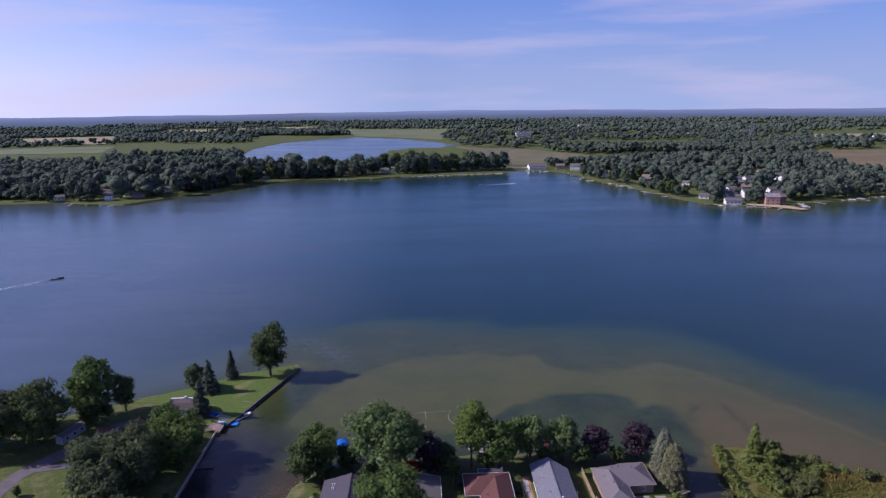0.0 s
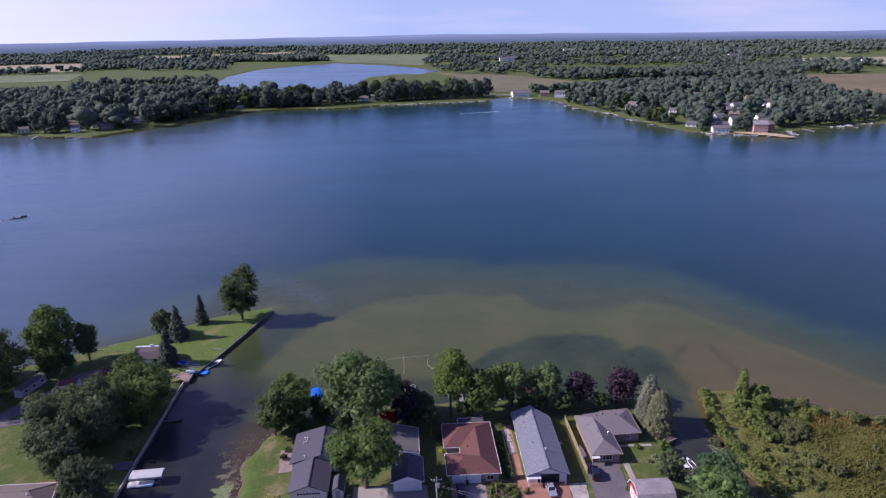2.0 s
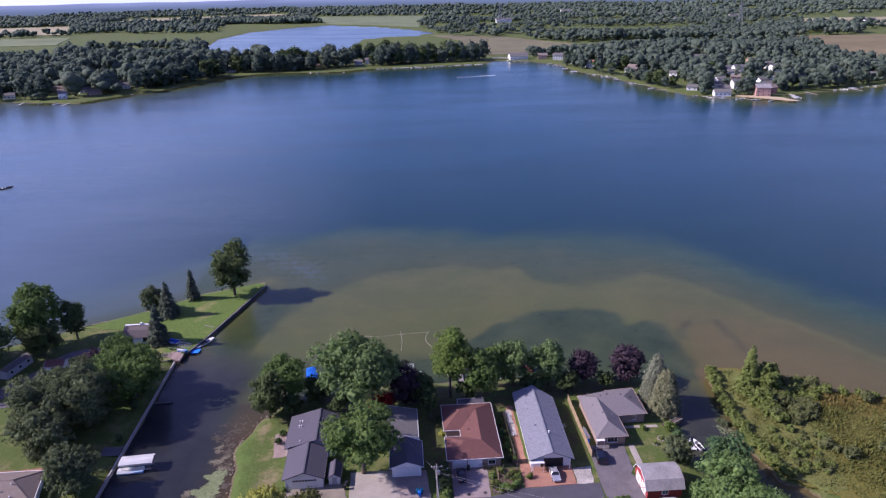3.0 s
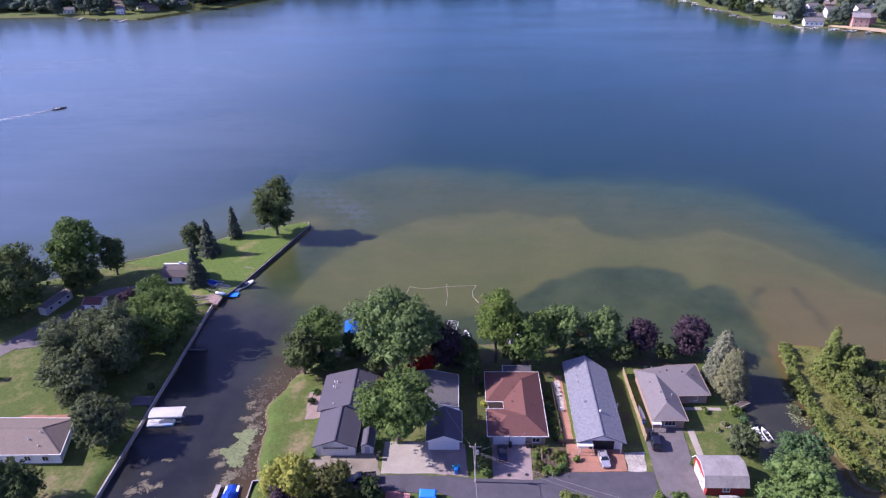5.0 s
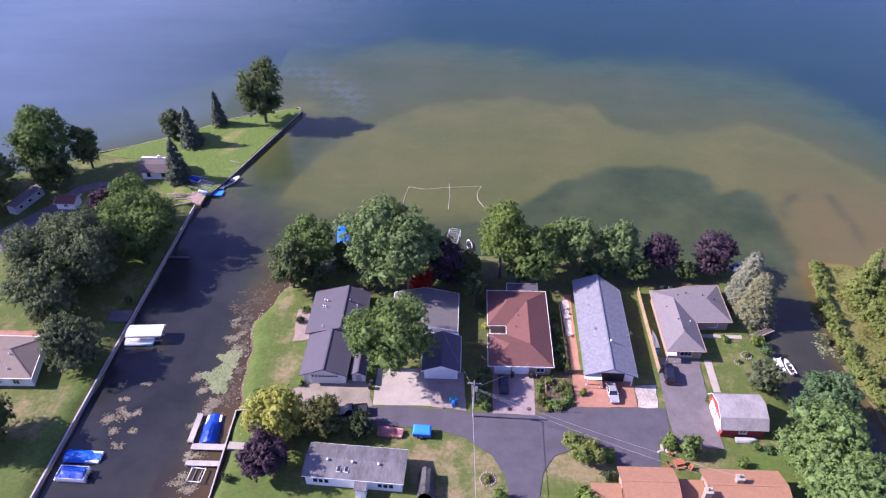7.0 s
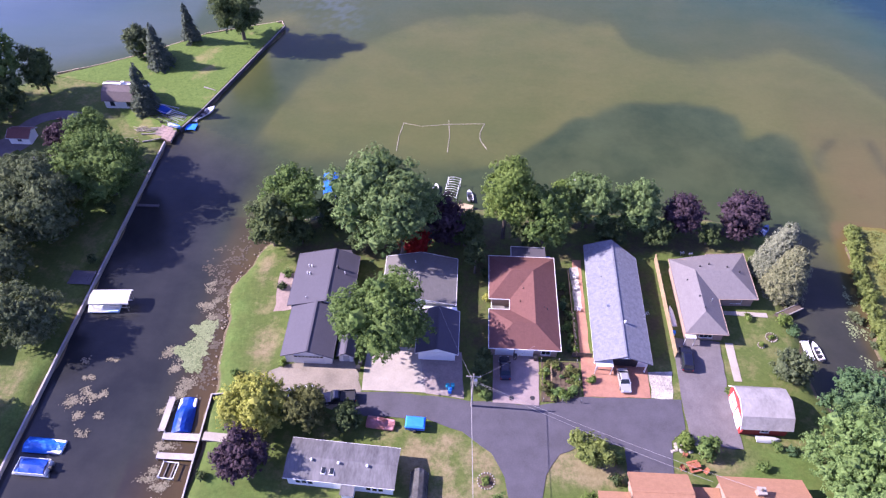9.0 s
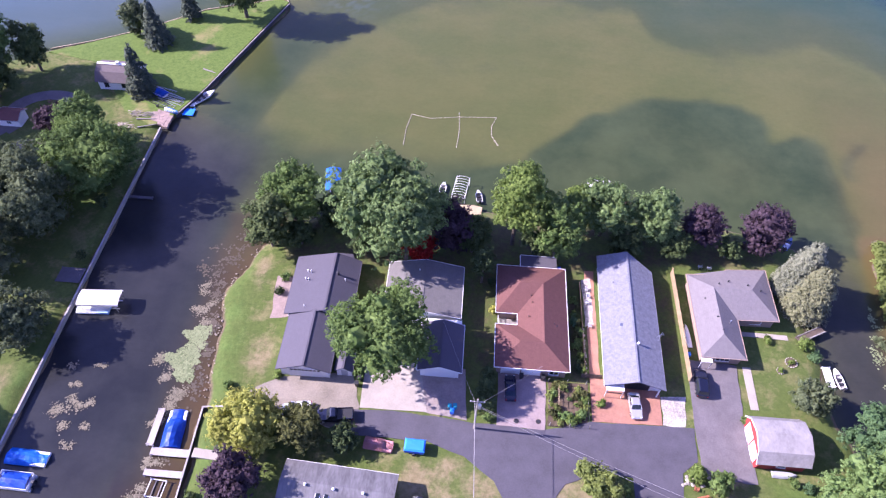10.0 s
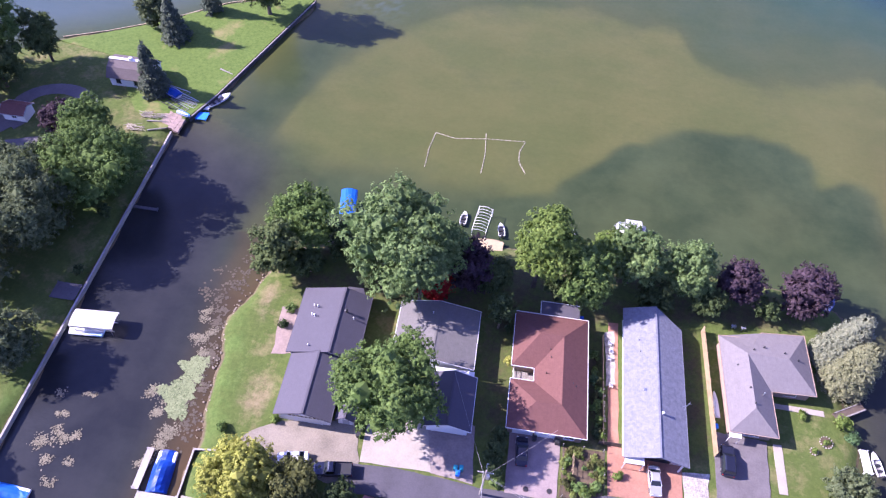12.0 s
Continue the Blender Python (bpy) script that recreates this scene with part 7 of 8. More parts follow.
# canal
boat_lift(-57.5, 148.6, -86, 7.0, 3.2, 2.3, WHITE_GEL, "boat lift with a white canopy beside the seawall", 0.3)
covered_boat(-58.6, 147.4, -87, 5.4, 1.9, plain("pale_blue_gelcoat", (0.40, 0.58, 0.75), 0.3, vary=0.05, bump=0), WHITE_GEL, "pale blue motorboat under a white cover on the canopied lift", 0.0, 0.15, blunt=0.4)
covered_boat(-38.3, 127.4, 4, 6.0, 2.9, WHITE_GEL, TARP_BLUE, "boat under a bright blue fitted cover at the dock", -0.3, 0.75, blunt=0.75)
covered_boat(-58.0, 121.2, -92, 6.0, 2.4, WHITE_GEL, TARP_SKY, "boat under a bright blue cover by the seawall", z=-0.3, ridge=0.4, blunt=0.55)
pontoon(-58.2, 117.6, 88, 5.6, 2.5, "pontoon boat with a crumpled blue cover by the seawall", TARP_BLUE)
t = thing("lift_cradle", -38.0, 118.2, 0, "empty white boat lift cradle between the docks", "boat lift", turn=-4)
for s in (-1, 1):
    part("side_beam", boxed(s * 1.15 - 0.05, s * 1.15 + 0.05, -1.3, 1.3, 0.45, 0.62), WHITE_GEL, t)
    part("end_beam", boxed(-1.08, 1.08, s * 1.25 - 0.05, s * 1.25 + 0.05, 0.45, 0.6), WHITE_GEL, t)
    for y in (-1.25, 1.25):
        part("post", tubed((s * 1.15, y, -1.4), (s * 1.15, y, 0.9), 0.06, n=8), STEEL, t)
    part("bunk", boxed(s * 0.5 - 0.08, s * 0.5 + 0.08, -1.4, 1.4, 0.1, 0.2), WOOD_GREY, t)
pontoon(-38.4, 111.4, 90, 4.6, 2.3, "white pontoon boat at the lower dock")
# lake front
boat_lift(-23.2, 180.1, 8, 6.2, 3.0, 2.5, TARP_SKY, "boat lift with a bright blue canopy on the lake")
t = thing("boat_lift", 1.9, 181.0, 0, "empty white boat lift frame of curved ribs", "boat lift", turn=-8)
for s in (-1, 1):
    part("side_rail", tubed((s * 1.3, -3, 1.9), (s * 1.3, 3, 1.9), 0.05, n=8), WHITE_GEL, t)
    for y in (-2.7, 2.7):
        part("post", tubed((s * 1.3, y, -1.5), (s * 1.3, y, 1.9), 0.05, n=8), WHITE_GEL, t)
for i in range(9):
    bm = bmesh.new()
    y = -2.9 + i * 0.72
    pts = [(1.3 * s, y, 1.9 + 0.35 * (1 - s * s)) for s in (-1, -0.5, 0, 0.5, 1)]
    for a, b in zip(pts, pts[1:]):
        tube(bm, a, b, 0.035, n=6)
    part("rib", bm, WHITE_GEL, t)
motorboat(5.6, 180.4, 10, 3.0, 1.3, WHITE_GEL, "small white watercraft moored by the dock", name="watercraft")
motorboat(-1.6, 182.0, -5, 3.0, 1.3, WHITE_GEL, "white watercraft beside the lift frame", name="watercraft")
motorboat(18.6, 181.8, 12, 3.4, 1.4, WHITE_GEL, "white and black watercraft behind the trees", name="watercraft")
motorboat(13.4, 181.6, -10, 4.4, 1.7, WHITE_GEL, "white motorboat behind the yellow-green tree")
pontoon(29.7, 184.4, 88, 6.0, 2.6, "pontoon boat with a white canopy behind the trees", None, WHITE_GEL)
covered_boat(33.2, 181.4, 70, 5.0, 2.2, plain("maroon_gelcoat", (0.16, 0.02, 0.03), 0.3, vary=0.05, bump=0), plain("maroon_canvas", (0.13, 0.03, 0.045), 0.7), "maroon covered motorboat at the dock")
motorboat(64.4, 173.4, -35, 3.6, 1.2, plain("faded_blue_gelcoat", (0.10, 0.16, 0.33), 0.4, vary=0.1, bump=0), "small faded blue sailing dinghy at the corner of the lawn", 0.0, name="dinghy")
motorboat(65.9, 145.0, 8, 3.7, 1.25, WHITE_GEL, "white rowing boat beside the float", name="rowing_boat")
t = thing("overturned_boat", 52.6, 127.5, G, "upturned pale grey boat lying beside the barn", "boat", turn=-90)
ob = part("hull", hull(3.8, 1.2, 0.5), SIDING_GREY, t)
ob.matrix_local = pose(0, 0, 0.66, 0, 180, 0)
t = thing("canoe", 42.0, 150.6, G, "white canoe lying along the house wall", "canoe", turn=2)
ob = part("hull", hull(4.6, 0.9, 0.4), WHITE_GEL, t)
ob.matrix_local = pose(0, 0, 0.55, 0, 180, 0)
# the point
motorboat(-56.8, 205.2, -38, 5.4, 2.1, WHITE_GEL, "white fishing boat at the point's seawall")
covered_boat(-66.6, 204.3, 62, 4.6, 2.2, WHITE_GEL, TARP_BLUE, "boat under a blue tarpaulin on the grass", G + 0.1)
covered_boat(-61.6, 198.2, -109, 3.2, 0.9, TARP_SKY, WHITE_GEL, "blue and white kayak on the bank", G, 0.1, "kayak")
dock(-59.7, -57.4, 198.5, 200.7, 0.4, "bright blue swimming raft", TARP_SKY)
dock(-59.7, -57.9, 201.6, 202.7, 0.4, "small pale float by the seawall", WHITE_GEL)


def dock_section(x, y, z, turn, L, W):
    """An aluminium dock frame laid on the grass: two rails and rungs."""
    t = thing("dock_section", x, y, z, "pale aluminium dock section stored on the grass", "dock", turn=turn, group="stored dock sections")
    for s in (-1, 1):
        part("rail", boxed(-L / 2, L / 2, s * W / 2 - 0.05, s * W / 2 + 0.05, 0, 0.16), STEEL, t)
    n = int(L / 0.8)
    for i in range(n + 1):
        u = -L / 2 + 0.06 + (L - 0.12) * i / n
        part("rung", boxed(u - 0.05, u + 0.05, -W / 2 + 0.05, W / 2 - 0.05, 0.03, 0.12), WOOD_GREY, t)


for i, (x, y, z, a, L) in enumerate([(-63.4, 203.7, 0.02, -24, 6.4), (-63.2, 202.3, 0.02, -20, 6.0), (-64.2, 201.0, 0.02, -26, 5.4), (-63.7, 203.0, 0.2, -18, 6.2), (-65.9, 205.6, 0.02, -16, 6.0)]):
    dock_section(x, y, G + z, a, L, 1.15)
BRUSH = plain("bleached_brushwood", (0.30, 0.27, 0.22), 0.9, vary=0.3, fine=3)
rs = random.Random(73)
for x, y, w, d, n in ((-67.6, 197.0, 2.6, 0.8, 46), (-69.8, 192.9, 1.5, 0.8, 26)):
    t = thing("brush_pile", x, y, G, "heap of bleached brushwood and driftwood", "brushwood")
    for i in range(n):
        u, v, a = rs.uniform(-w, w), rs.uniform(-d, d), rs.uniform(-0.7, 0.7)
        L, z = rs.uniform(0.4, 1.3), rs.uniform(0.05, 0.45)
        part("branch", tubed((u - L * math.cos(a), v - L * math.sin(a), z - 0.03), (u + L * math.cos(a), v + L * math.sin(a), z + rs.uniform(0, 0.2)), rs.uniform(0.05, 0.09), 0.03, n=5), BRUSH, t)
t = thing("boat_trailer", -65.6, 201.0, G, "dark metal boat trailer frame on the grass", "trailer", turn=64)
for s in (-1, 1):
    part("rail", boxed(s * 0.8 - 0.05, s * 0.8 + 0.05, -2.6, 2.6, 0.4, 0.5), BLACK, t)
    part("wheel", tubed((s * 0.95, -0.8, 0.3), (s * 1.15, -0.8, 0.3), 0.3, n=14), RUBBER, t)
for y in (-2.4, -0.8, 1.0, 2.5):
    part("crossbar", boxed(-0.85, 0.85, y - 0.05, y + 0.05, 0.4, 0.5), BLACK, t)
rs = random.Random(4)
for i, (x, y, a) in enumerate([(-65.4, 193.2, 18), (-57.9, 213.3, -24), (-66.2, 195.4, 4)]):
    t = thing("log", x, y, G + 0.15, "bleached driftwood log on the grass", "log", turn=a, group="driftwood logs")
    L = rs.uniform(1.5, 3)
    part("stem", tubed((-L, 0, 0.05), (L, 0.2, 0.05), 0.18, 0.1, n=8), WOOD_GREY, t)
    part("stub", tubed((L * 0.2, 0, 0.05), (L * 0.4, 0.7, 0.2), 0.07, 0.03, n=6), WOOD_GREY, t)

# boats under way, and their wakes
FOAM = plain("foam", (0.8, 0.82, 0.85), 0.6, vary=0.1, fine=1.5, coarse=0.3, bump=0.05)


def under_way(x, y, heading, L, material, label, trail):
    """A motorboat heading along an angle from the x axis, with foam behind it."""
    motorboat(x, y, heading - 90, L, 2.3, material, label, -0.2)
    wk = bmesh.new()
    rnd = random.Random(2)
    for i in range(60):
        u = i / 59
        for k in range(4):
            cx, cy = -L / 2 - trail * u + rnd.uniform(-0.6, 0.6), rnd.uniform(-1, 1) * (0.5 + 0.04 * trail * u)
            w, d = rnd.uniform(0.5, 1.3) * (1 - 0.5 * u), rnd.uniform(0.15, 0.4)
            slab(wk, [(cx - w, cy - d, 0.06), (cx + w, cy - d * 0.6, 0.06), (cx + w * 0.8, cy + d, 0.06), (cx - w * 0.9, cy + d * 0.7, 0.06)], 0.04)
    me = bpy.data.meshes.new("wake")
    wk.to_mesh(me)
    wk.free()
    me.materials.append(FOAM)
    ob = new("wake", me)
    ob.matrix_world = pose(x, y, 0, 0, 0, heading)
    tagged(ob, "white foaming wake behind the motorboat", "wake", kind="stuff")


under_way(-207, 390, 44, 6.5, BLACK, "dark motorboat under way on the lake", 44)
under_way(72, 799, 197, 6.5, WHITE_GEL, "white motorboat under way near the far shore", 40)

# swimming area rope with floats
ROPE = plain("weathered_rope", (0.45, 0.40, 0.30), 0.8, vary=0.15)
t = thing("swim_rope", -1, 200, 0, "white rope and floats marking a swimming area", "rope")
ROPES = [[(-11, 194.1), (-10.9, 199.5), (-10.2, 204.4), (-6, 203.4), (0.4, 204.5), (8.6, 205.2), (7.5, 202), (7.6, 199), (9.1, 196)], [(0.2, 206.2), (0.6, 200), (0.3, 194.4)]]
fl = None
for line in ROPES:
    for (x0, y0), (x1, y1) in zip(line, line[1:]):
        wpart("rope", tubed((x0, y0, 0.03), (x1, y1, 0.03), 0.035, n=6), ROPE, t)
        k = max(1, int(math.dist((x0, y0), (x1, y1)) / 0.9))
        for i in range(k):
            u = (i + 0.5) / k
            if fl is None:
                fl = part("float", tubed((-0.2, 0, 0.04), (0.2, 0, 0.04), 0.075, n=8), ROPE, t)
                ob = fl
            else:
                ob = under("float", fl.data, t)
            ob.matrix_local = pose(x0 + (x1 - x0) * u + 1, y0 + (y1 - y0) * u - 200, 0, 0, 0, math.degrees(math.atan2(y1 - y0, x1 - x0)))

# water lilies, weed and bank stones
LILY = foliage("lily_pads", (0.10, 0.132, 0.056), (0.255, 0.292, 0.150), 0.05)
LILY_DRY = foliage("yellowed_lily_pads", (0.100, 0.090, 0.058), (0.262, 0.236, 0.165), 0.05)


def pads(name, spots, material, label, n, size):
    """Round floating leaves in tight clusters about each spot (x, y, half width, half depth)."""
    r = np.random.default_rng(len(spots) * 7 + n)
    sp = np.repeat(np.array(spots, float), 9, 0)
    knot = sp[:, :2] + sp[:, 2:] * np.clip(r.normal(0, 0.5, (len(sp), 2)), -1, 1)
    weight = (sp[:, 2] * sp[:, 3]) ** 0.7 * r.uniform(0.2, 1, len(sp))
    pick = r.choice(len(sp), n, p=weight / weight.sum())
    spread = np.clip(0.34 * np.minimum(sp[pick, 2], sp[pick, 3]), 0.18, 0.62)
    cx, cy = knot[pick, 0] + spread * r.normal(0, 1, n), knot[pick, 1] + spread * r.normal(0, 1, n)
    float_leaves(r, name, cx, cy, material, label, size)


def float_leaves(r, name, cx, cy, material, label, size):
    n = len(cx)
    s = r.uniform(0.5, 1.2, n) * size
    ph = r.uniform(0, 6.28, n)
    ang = np.arange(6) / 6 * 5.6
    x = cx[:, None] + s[:, None] * np.cos(ang + ph[:, None])
    y = cy[:, None] + s[:, None] * np.sin(ang + ph[:, None])
    z = 0.02 + r.uniform(0, 0.06, (n, 1)) + r.uniform(-0.01, 0.03, (n, 6))
    tagged(new(name, quick_mesh(name, np.stack([x, y, z], 2).reshape(-1, 3), np.arange(6 * n).reshape(-1, 6), material)), label, "water plants", kind="stuff")


def carpet(name, outline, material, label, n, size):
    """Floating leaves that crowd within an outline with a ragged edge."""
    r = np.random.default_rng(n)
    o = np.array(outline)
    cx, cy = r.uniform(o[:, 0].min() - 1, o[:, 0].max() + 1, n * 4), r.uniform(o[:, 1].min() - 1, o[:, 1].max() + 1, n * 4)
    ins, far = inside_and_far(cx, cy, outline)
    ok = np.where(ins, far, -far) + 0.35 * waves(cx, cy, 2.1, 3) + 0.25 * waves(cx, cy, 5.0, 1) + r.normal(0, 0.12, n * 4) > 0.1
    float_leaves(r, name, cx[ok][:n], cy[ok][:n], material, label, size)


carpet("lily_pads", [(-42.4, 144.4), (-40.2, 145.9), (-38, 146.4), (-37.9, 144.4), (-38.3, 141), (-38.4, 138.4), (-38.4, 135.2), (-40.6, 135.4), (-41.8, 137.6), (-44.2, 139), (-43.4, 140.4), (-41.4, 141.2), (-41.2, 143)], LILY, "green carpet of lily pads in the canal", 2600, 0.17)
pads("lily_pads", [(-41.4, 153.8, 0.9, 1.3), (-40.8, 149, 1.6, 1.0), (-39.4, 150.6, 0.9, 0.8), (-44.3, 138.8, 1.0, 1.1), (-42.6, 136.4, 0.9, 1.1), (-39.6, 133.4, 1.2, 1.5), (-40.4, 131.2, 1.0, 1.2), (-41.6, 128, 0.8, 1.6), (-39.1, 147, 1.1, 0.7), (-40.6, 117.4, 1.6, 1.0), (-38.6, 115.6, 1.8, 0.9), (-40.2, 121.9, 2.2, 0.7)], LILY_DRY, "yellowed lily pads along the canal bank", 3000, 0.11)
pads("lily_pads", [(-53.5, 137.2, 0.9, 0.6), (-57.7, 136.6, 0.7, 0.6), (-56, 133.6, 1.1, 0.6), (-57.2, 129.2, 1.2, 1.2), (-54.2, 129.8, 1.5, 0.8), (-52.4, 130.6, 0.8, 0.6), (-55.2, 126.8, 1.0, 0.9), (-52.2, 126.8, 0.7, 0.6), (-53.2, 123.8, 1.1, 0.7), (-55.6, 131, 0.8, 0.8)], LILY_DRY, "scattered yellowed lily pads on open water", 1100, 0.11)
pads("lily_pads", [(73.6, 150.6, 1.4, 3.0), (74.2, 143.6, 1.2, 1.6), (75.6, 150, 0.8, 2.4), (75.6, 157, 0.8, 3)], LILY, "pale lily pads along the marsh channel", 260, 0.16)
pads("weed_bed", [(-40.5, 158, 2.6, 5), (-38.5, 163, 2, 4), (-38.8, 152, 1.2, 8), (-38.4, 146, 1.3, 6), (-37.6, 140, 1.2, 6), (-37.4, 134, 1.3, 4), (-38, 126, 1.2, 5)], plain("brown_weed", (0.078, 0.064, 0.043), 0.9, vary=0.4), "brown weed at the water's surface", 800, 0.2)
rng = np.random.default_rng(12)
sv, sf, k0 = [], [], 0
pts = []
for (x0, y0), (x1, y1) in zip(HOUSE_LAND[2:9], HOUSE_LAND[3:10]):
    L = math.dist((x0, y0), (x1, y1))
    for i in range(int(L * 2.4)):
        u = rng.random()
        pts.append((x0 + (x1 - x0) * u + rng.normal(0, 0.35), y0 + (y1 - y0) * u + rng.normal(0, 0.35), rng.uniform(0.07, 0.22)))
pts = np.array(pts)
v, f = lumps(rng, 1, np.stack([pts[:, 0], pts[:, 1], 0.12 + 0.3 * pts[:, 2]], 1), np.stack([pts[:, 2], pts[:, 2] * 0.9, pts[:, 2] * 0.6], 1), 0.15)
tagged(new("bank_stones", quick_mesh("bank_stones", v, f, plain("bank_stone", (0.25, 0.21, 0.155), 0.9, vary=0.35, fine=2, coarse=0.7))), "tan and grey stones lining the canal bank", "stones", kind="stuff")

# ---- vehicles ----


def paint(name, c, rough=0.25, metal=0.3):
    m, nt, b = shader(name, rough, metal)
    b.inputs["Coat Weight"].default_value = 0.6
    v = noisy(nt, place(nt), 2.0, 3)
    nt.links.new(ramp(nt, v, [(0.3, tuple(0.9 * x for x in c)), (0.7, c)]), b.inputs["Base Color"])
    return m


LAMP = plain("lamp_lens", (0.6, 0.6, 0.6), 0.15, vary=0.05, bump=0)
LAMP_RED = plain("red_lamp_lens", (0.35, 0.02, 0.02), 0.2, vary=0.05, bump=0)


def loft(rows):
    bm = bmesh.new()
    rings = [[bm.verts.new(p) for p in r] for r in rows]
    n = len(rings[0])
    for a, b in zip(rings, rings[1:]):
        for j in range(n):
            bm.faces.new((a[j], a[(j + 1) % n], b[(j + 1) % n], b[j]))
    bm.faces.new(rings[0][::-1]), bm.faces.new(rings[-1])
    bmesh.ops.recalc_face_normals(bm, faces=bm.faces)
    return bm


def car(name, x, y, turn, L, W, H, body, label, kind="sedan", base=GROUND + 0.09):
    """A parked vehicle whose nose points along +y before it is turned."""
    t = thing(name, x, y, base, label, "car" if kind != "pickup" else "pickup truck", turn=turn)
    belt = 0.92 if kind == "sedan" else 1.02
    rows = []
    for q, w, lo, hi in ((-0.5, 0.86, 0.42, belt - 0.12), (-0.47, 0.97, 0.32, belt - 0.02), (-0.3, 1.0, 0.28, belt), (0.18, 1.0, 0.28, belt), (0.3, 0.98, 0.28, belt - 0.07), (0.45, 0.94, 0.3, belt - 0.17), (0.5, 0.8, 0.42, belt - 0.3)):
        w *= W / 2
        rows.append([(-w, q * L, lo), (w, q * L, lo), (w, q * L, (lo + hi) / 2), (w * 0.95, q * L, hi), (-w * 0.95, q * L, hi), (-w, q * L, (lo + hi) / 2)])
    part("body", loft(rows), body, t)
    c0, c1, t0, t1 = {"sedan": (-0.36, 0.2, -0.22, 0.05), "suv": (-0.47, 0.2, -0.42, 0.06), "pickup": (-0.06, 0.22, -0.04, 0.1)}[kind]
    def ring(y0, y1, z, w):
        return [(-w, y0 * L, z), (w, y0 * L, z), (w, y1 * L, z), (-w, y1 * L, z)]
    part("glasshouse", loft([ring(c0, c1, belt - 0.03, W * 0.46), ring(t0, t1, H - 0.08, W * 0.38)]), DARKGLASS, t, "dark tinted windows")
    part("roof", loft([ring(t0 - 0.01, t1 + 0.01, H - 0.09, W * 0.39), ring(t0 + 0.02, t1 - 0.02, H, W * 0.33)]), body, t)
    for sx in (-1, 1):
        for a, b in ((c0, t0), (c1, t1), ((c0 + c1) / 2, (t0 + t1) / 2)):
            part("pillar", tubed((sx * W * 0.462, a * L, belt), (sx * W * 0.385, b * L, H - 0.06), 0.045, n=5), body, t)
        part("mirror", boxed(sx * W * 0.5 - 0.08, sx * W * 0.5 + 0.1, L * 0.15, L * 0.15 + 0.12, belt, belt + 0.16, bevel=0.03), body, t)
        part("headlight", boxed(sx * W * 0.36 - 0.18, sx * W * 0.36 + 0.14, L * 0.46, L * 0.485, 0.58, 0.74), LAMP, t)
        part("tail_light", boxed(sx * W * 0.4 - 0.12, sx * W * 0.4 + 0.06, -L * 0.5 - 0.02, -L * 0.48, 0.62, 0.88), LAMP_RED, t)
        for sy in (-0.31, 0.31):
            r = 0.33 if kind == "sedan" else 0.38
            w = new("wheel")
            w.parent = t
            w.location = (sx * (W / 2 - 0.1), sy * L, r)
            part("tyre", tubed((-0.11, 0, 0), (0.11, 0, 0), r, n=18), RUBBER, w)
            part("rim", tubed((sx * 0.1 - 0.03, 0, 0), (sx * 0.1 + 0.03, 0, 0), r * 0.62, n=12), STEEL, w)
    for s in (-1, 1):
        part("bumper", boxed(-W * 0.44, W * 0.44, s * L * 0.49 - 0.08, s * L * 0.49 + 0.08, 0.36, 0.56, bevel=0.04), BLACK if kind != "sedan" else body, t)
    if kind == "pickup":
        bed = bmesh.new()
        for sx in (-1, 1):
            box(bed, sx * W * 0.46 - 0.05, sx * W * 0.46 + 0.05, -L * 0.49, -L * 0.07, belt - 0.05, belt + 0.22)
        box(bed, -W * 0.46, W * 0.46, -L * 0.495, -L * 0.48, belt - 0.05, belt + 0.2)
        part("bed_wall", bed, body, t)
        part("bed_floor", boxed(-W * 0.42, W * 0.42, -L * 0.48, -L * 0.07, belt - 0.02, belt + 0.03), BLACK, t)
    return t


car("suv", 42.6, 141.4, -4, 4.85, 1.95, 1.78, paint("navy_paint", (0.012, 0.014, 0.03)), "dark navy suv parked on the worn driveway", "suv", G + 0.1)
car("car", 31.6, 136.6, 183, 4.4, 1.78, 1.42, paint("silver_paint", (0.62, 0.62, 0.64), 0.25, 0.6), "silver sedan parked on the red pavers", "sedan", G + 0.1)
car("car", 12.2, 138.0, 2, 4.5, 1.8, 1.42, paint("midnight_paint", (0.014, 0.016, 0.035)), "dark blue sedan in the house's shade", "sedan", G + 0.09)
car("pickup_truck", -14.4, 131.0, 97, 5.6, 1.95, 1.8, paint("dark_blue_paint", (0.012, 0.015, 0.035)), "dark pickup truck parked by the lane", "pickup", G + 0.08)
car("car", -20.4, 131.7, 100, 4.5, 1.8, 1.45, paint("white_paint", (0.75, 0.75, 0.76), 0.25, 0.0), "white car parked behind the golden tree", "sedan", G + 0.07)
t = thing("trailer", -1.8, 127.0, G, "bright blue covered utility trailer on the grass", "trailer", turn=88)
part("box", boxed(-0.95, 0.95, -1.5, 1.5, 0.45, 1.3, bevel=0.03), TARP_BLUE, t)
part("cover", loft([[(-1.0, -1.55, 1.28), (1.0, -1.55, 1.28), (1.0, 1.55, 1.28), (-1.0, 1.55, 1.28)], [(-0.75, -1.3, 1.55), (0.75, -1.3, 1.5), (0.75, 1.3, 1.58), (-0.75, 1.3, 1.5)]]), TARP_SKY, t)
part("drawbar", boxed(-0.05, 0.05, -2.6, -1.5, 0.4, 0.5), BLACK, t)
for sx in (-1, 1):
    part("wheel", tubed((sx * 1.0, 0, 0.3), (sx * 1.2, 0, 0.3), 0.3, n=14), RUBBER, t)
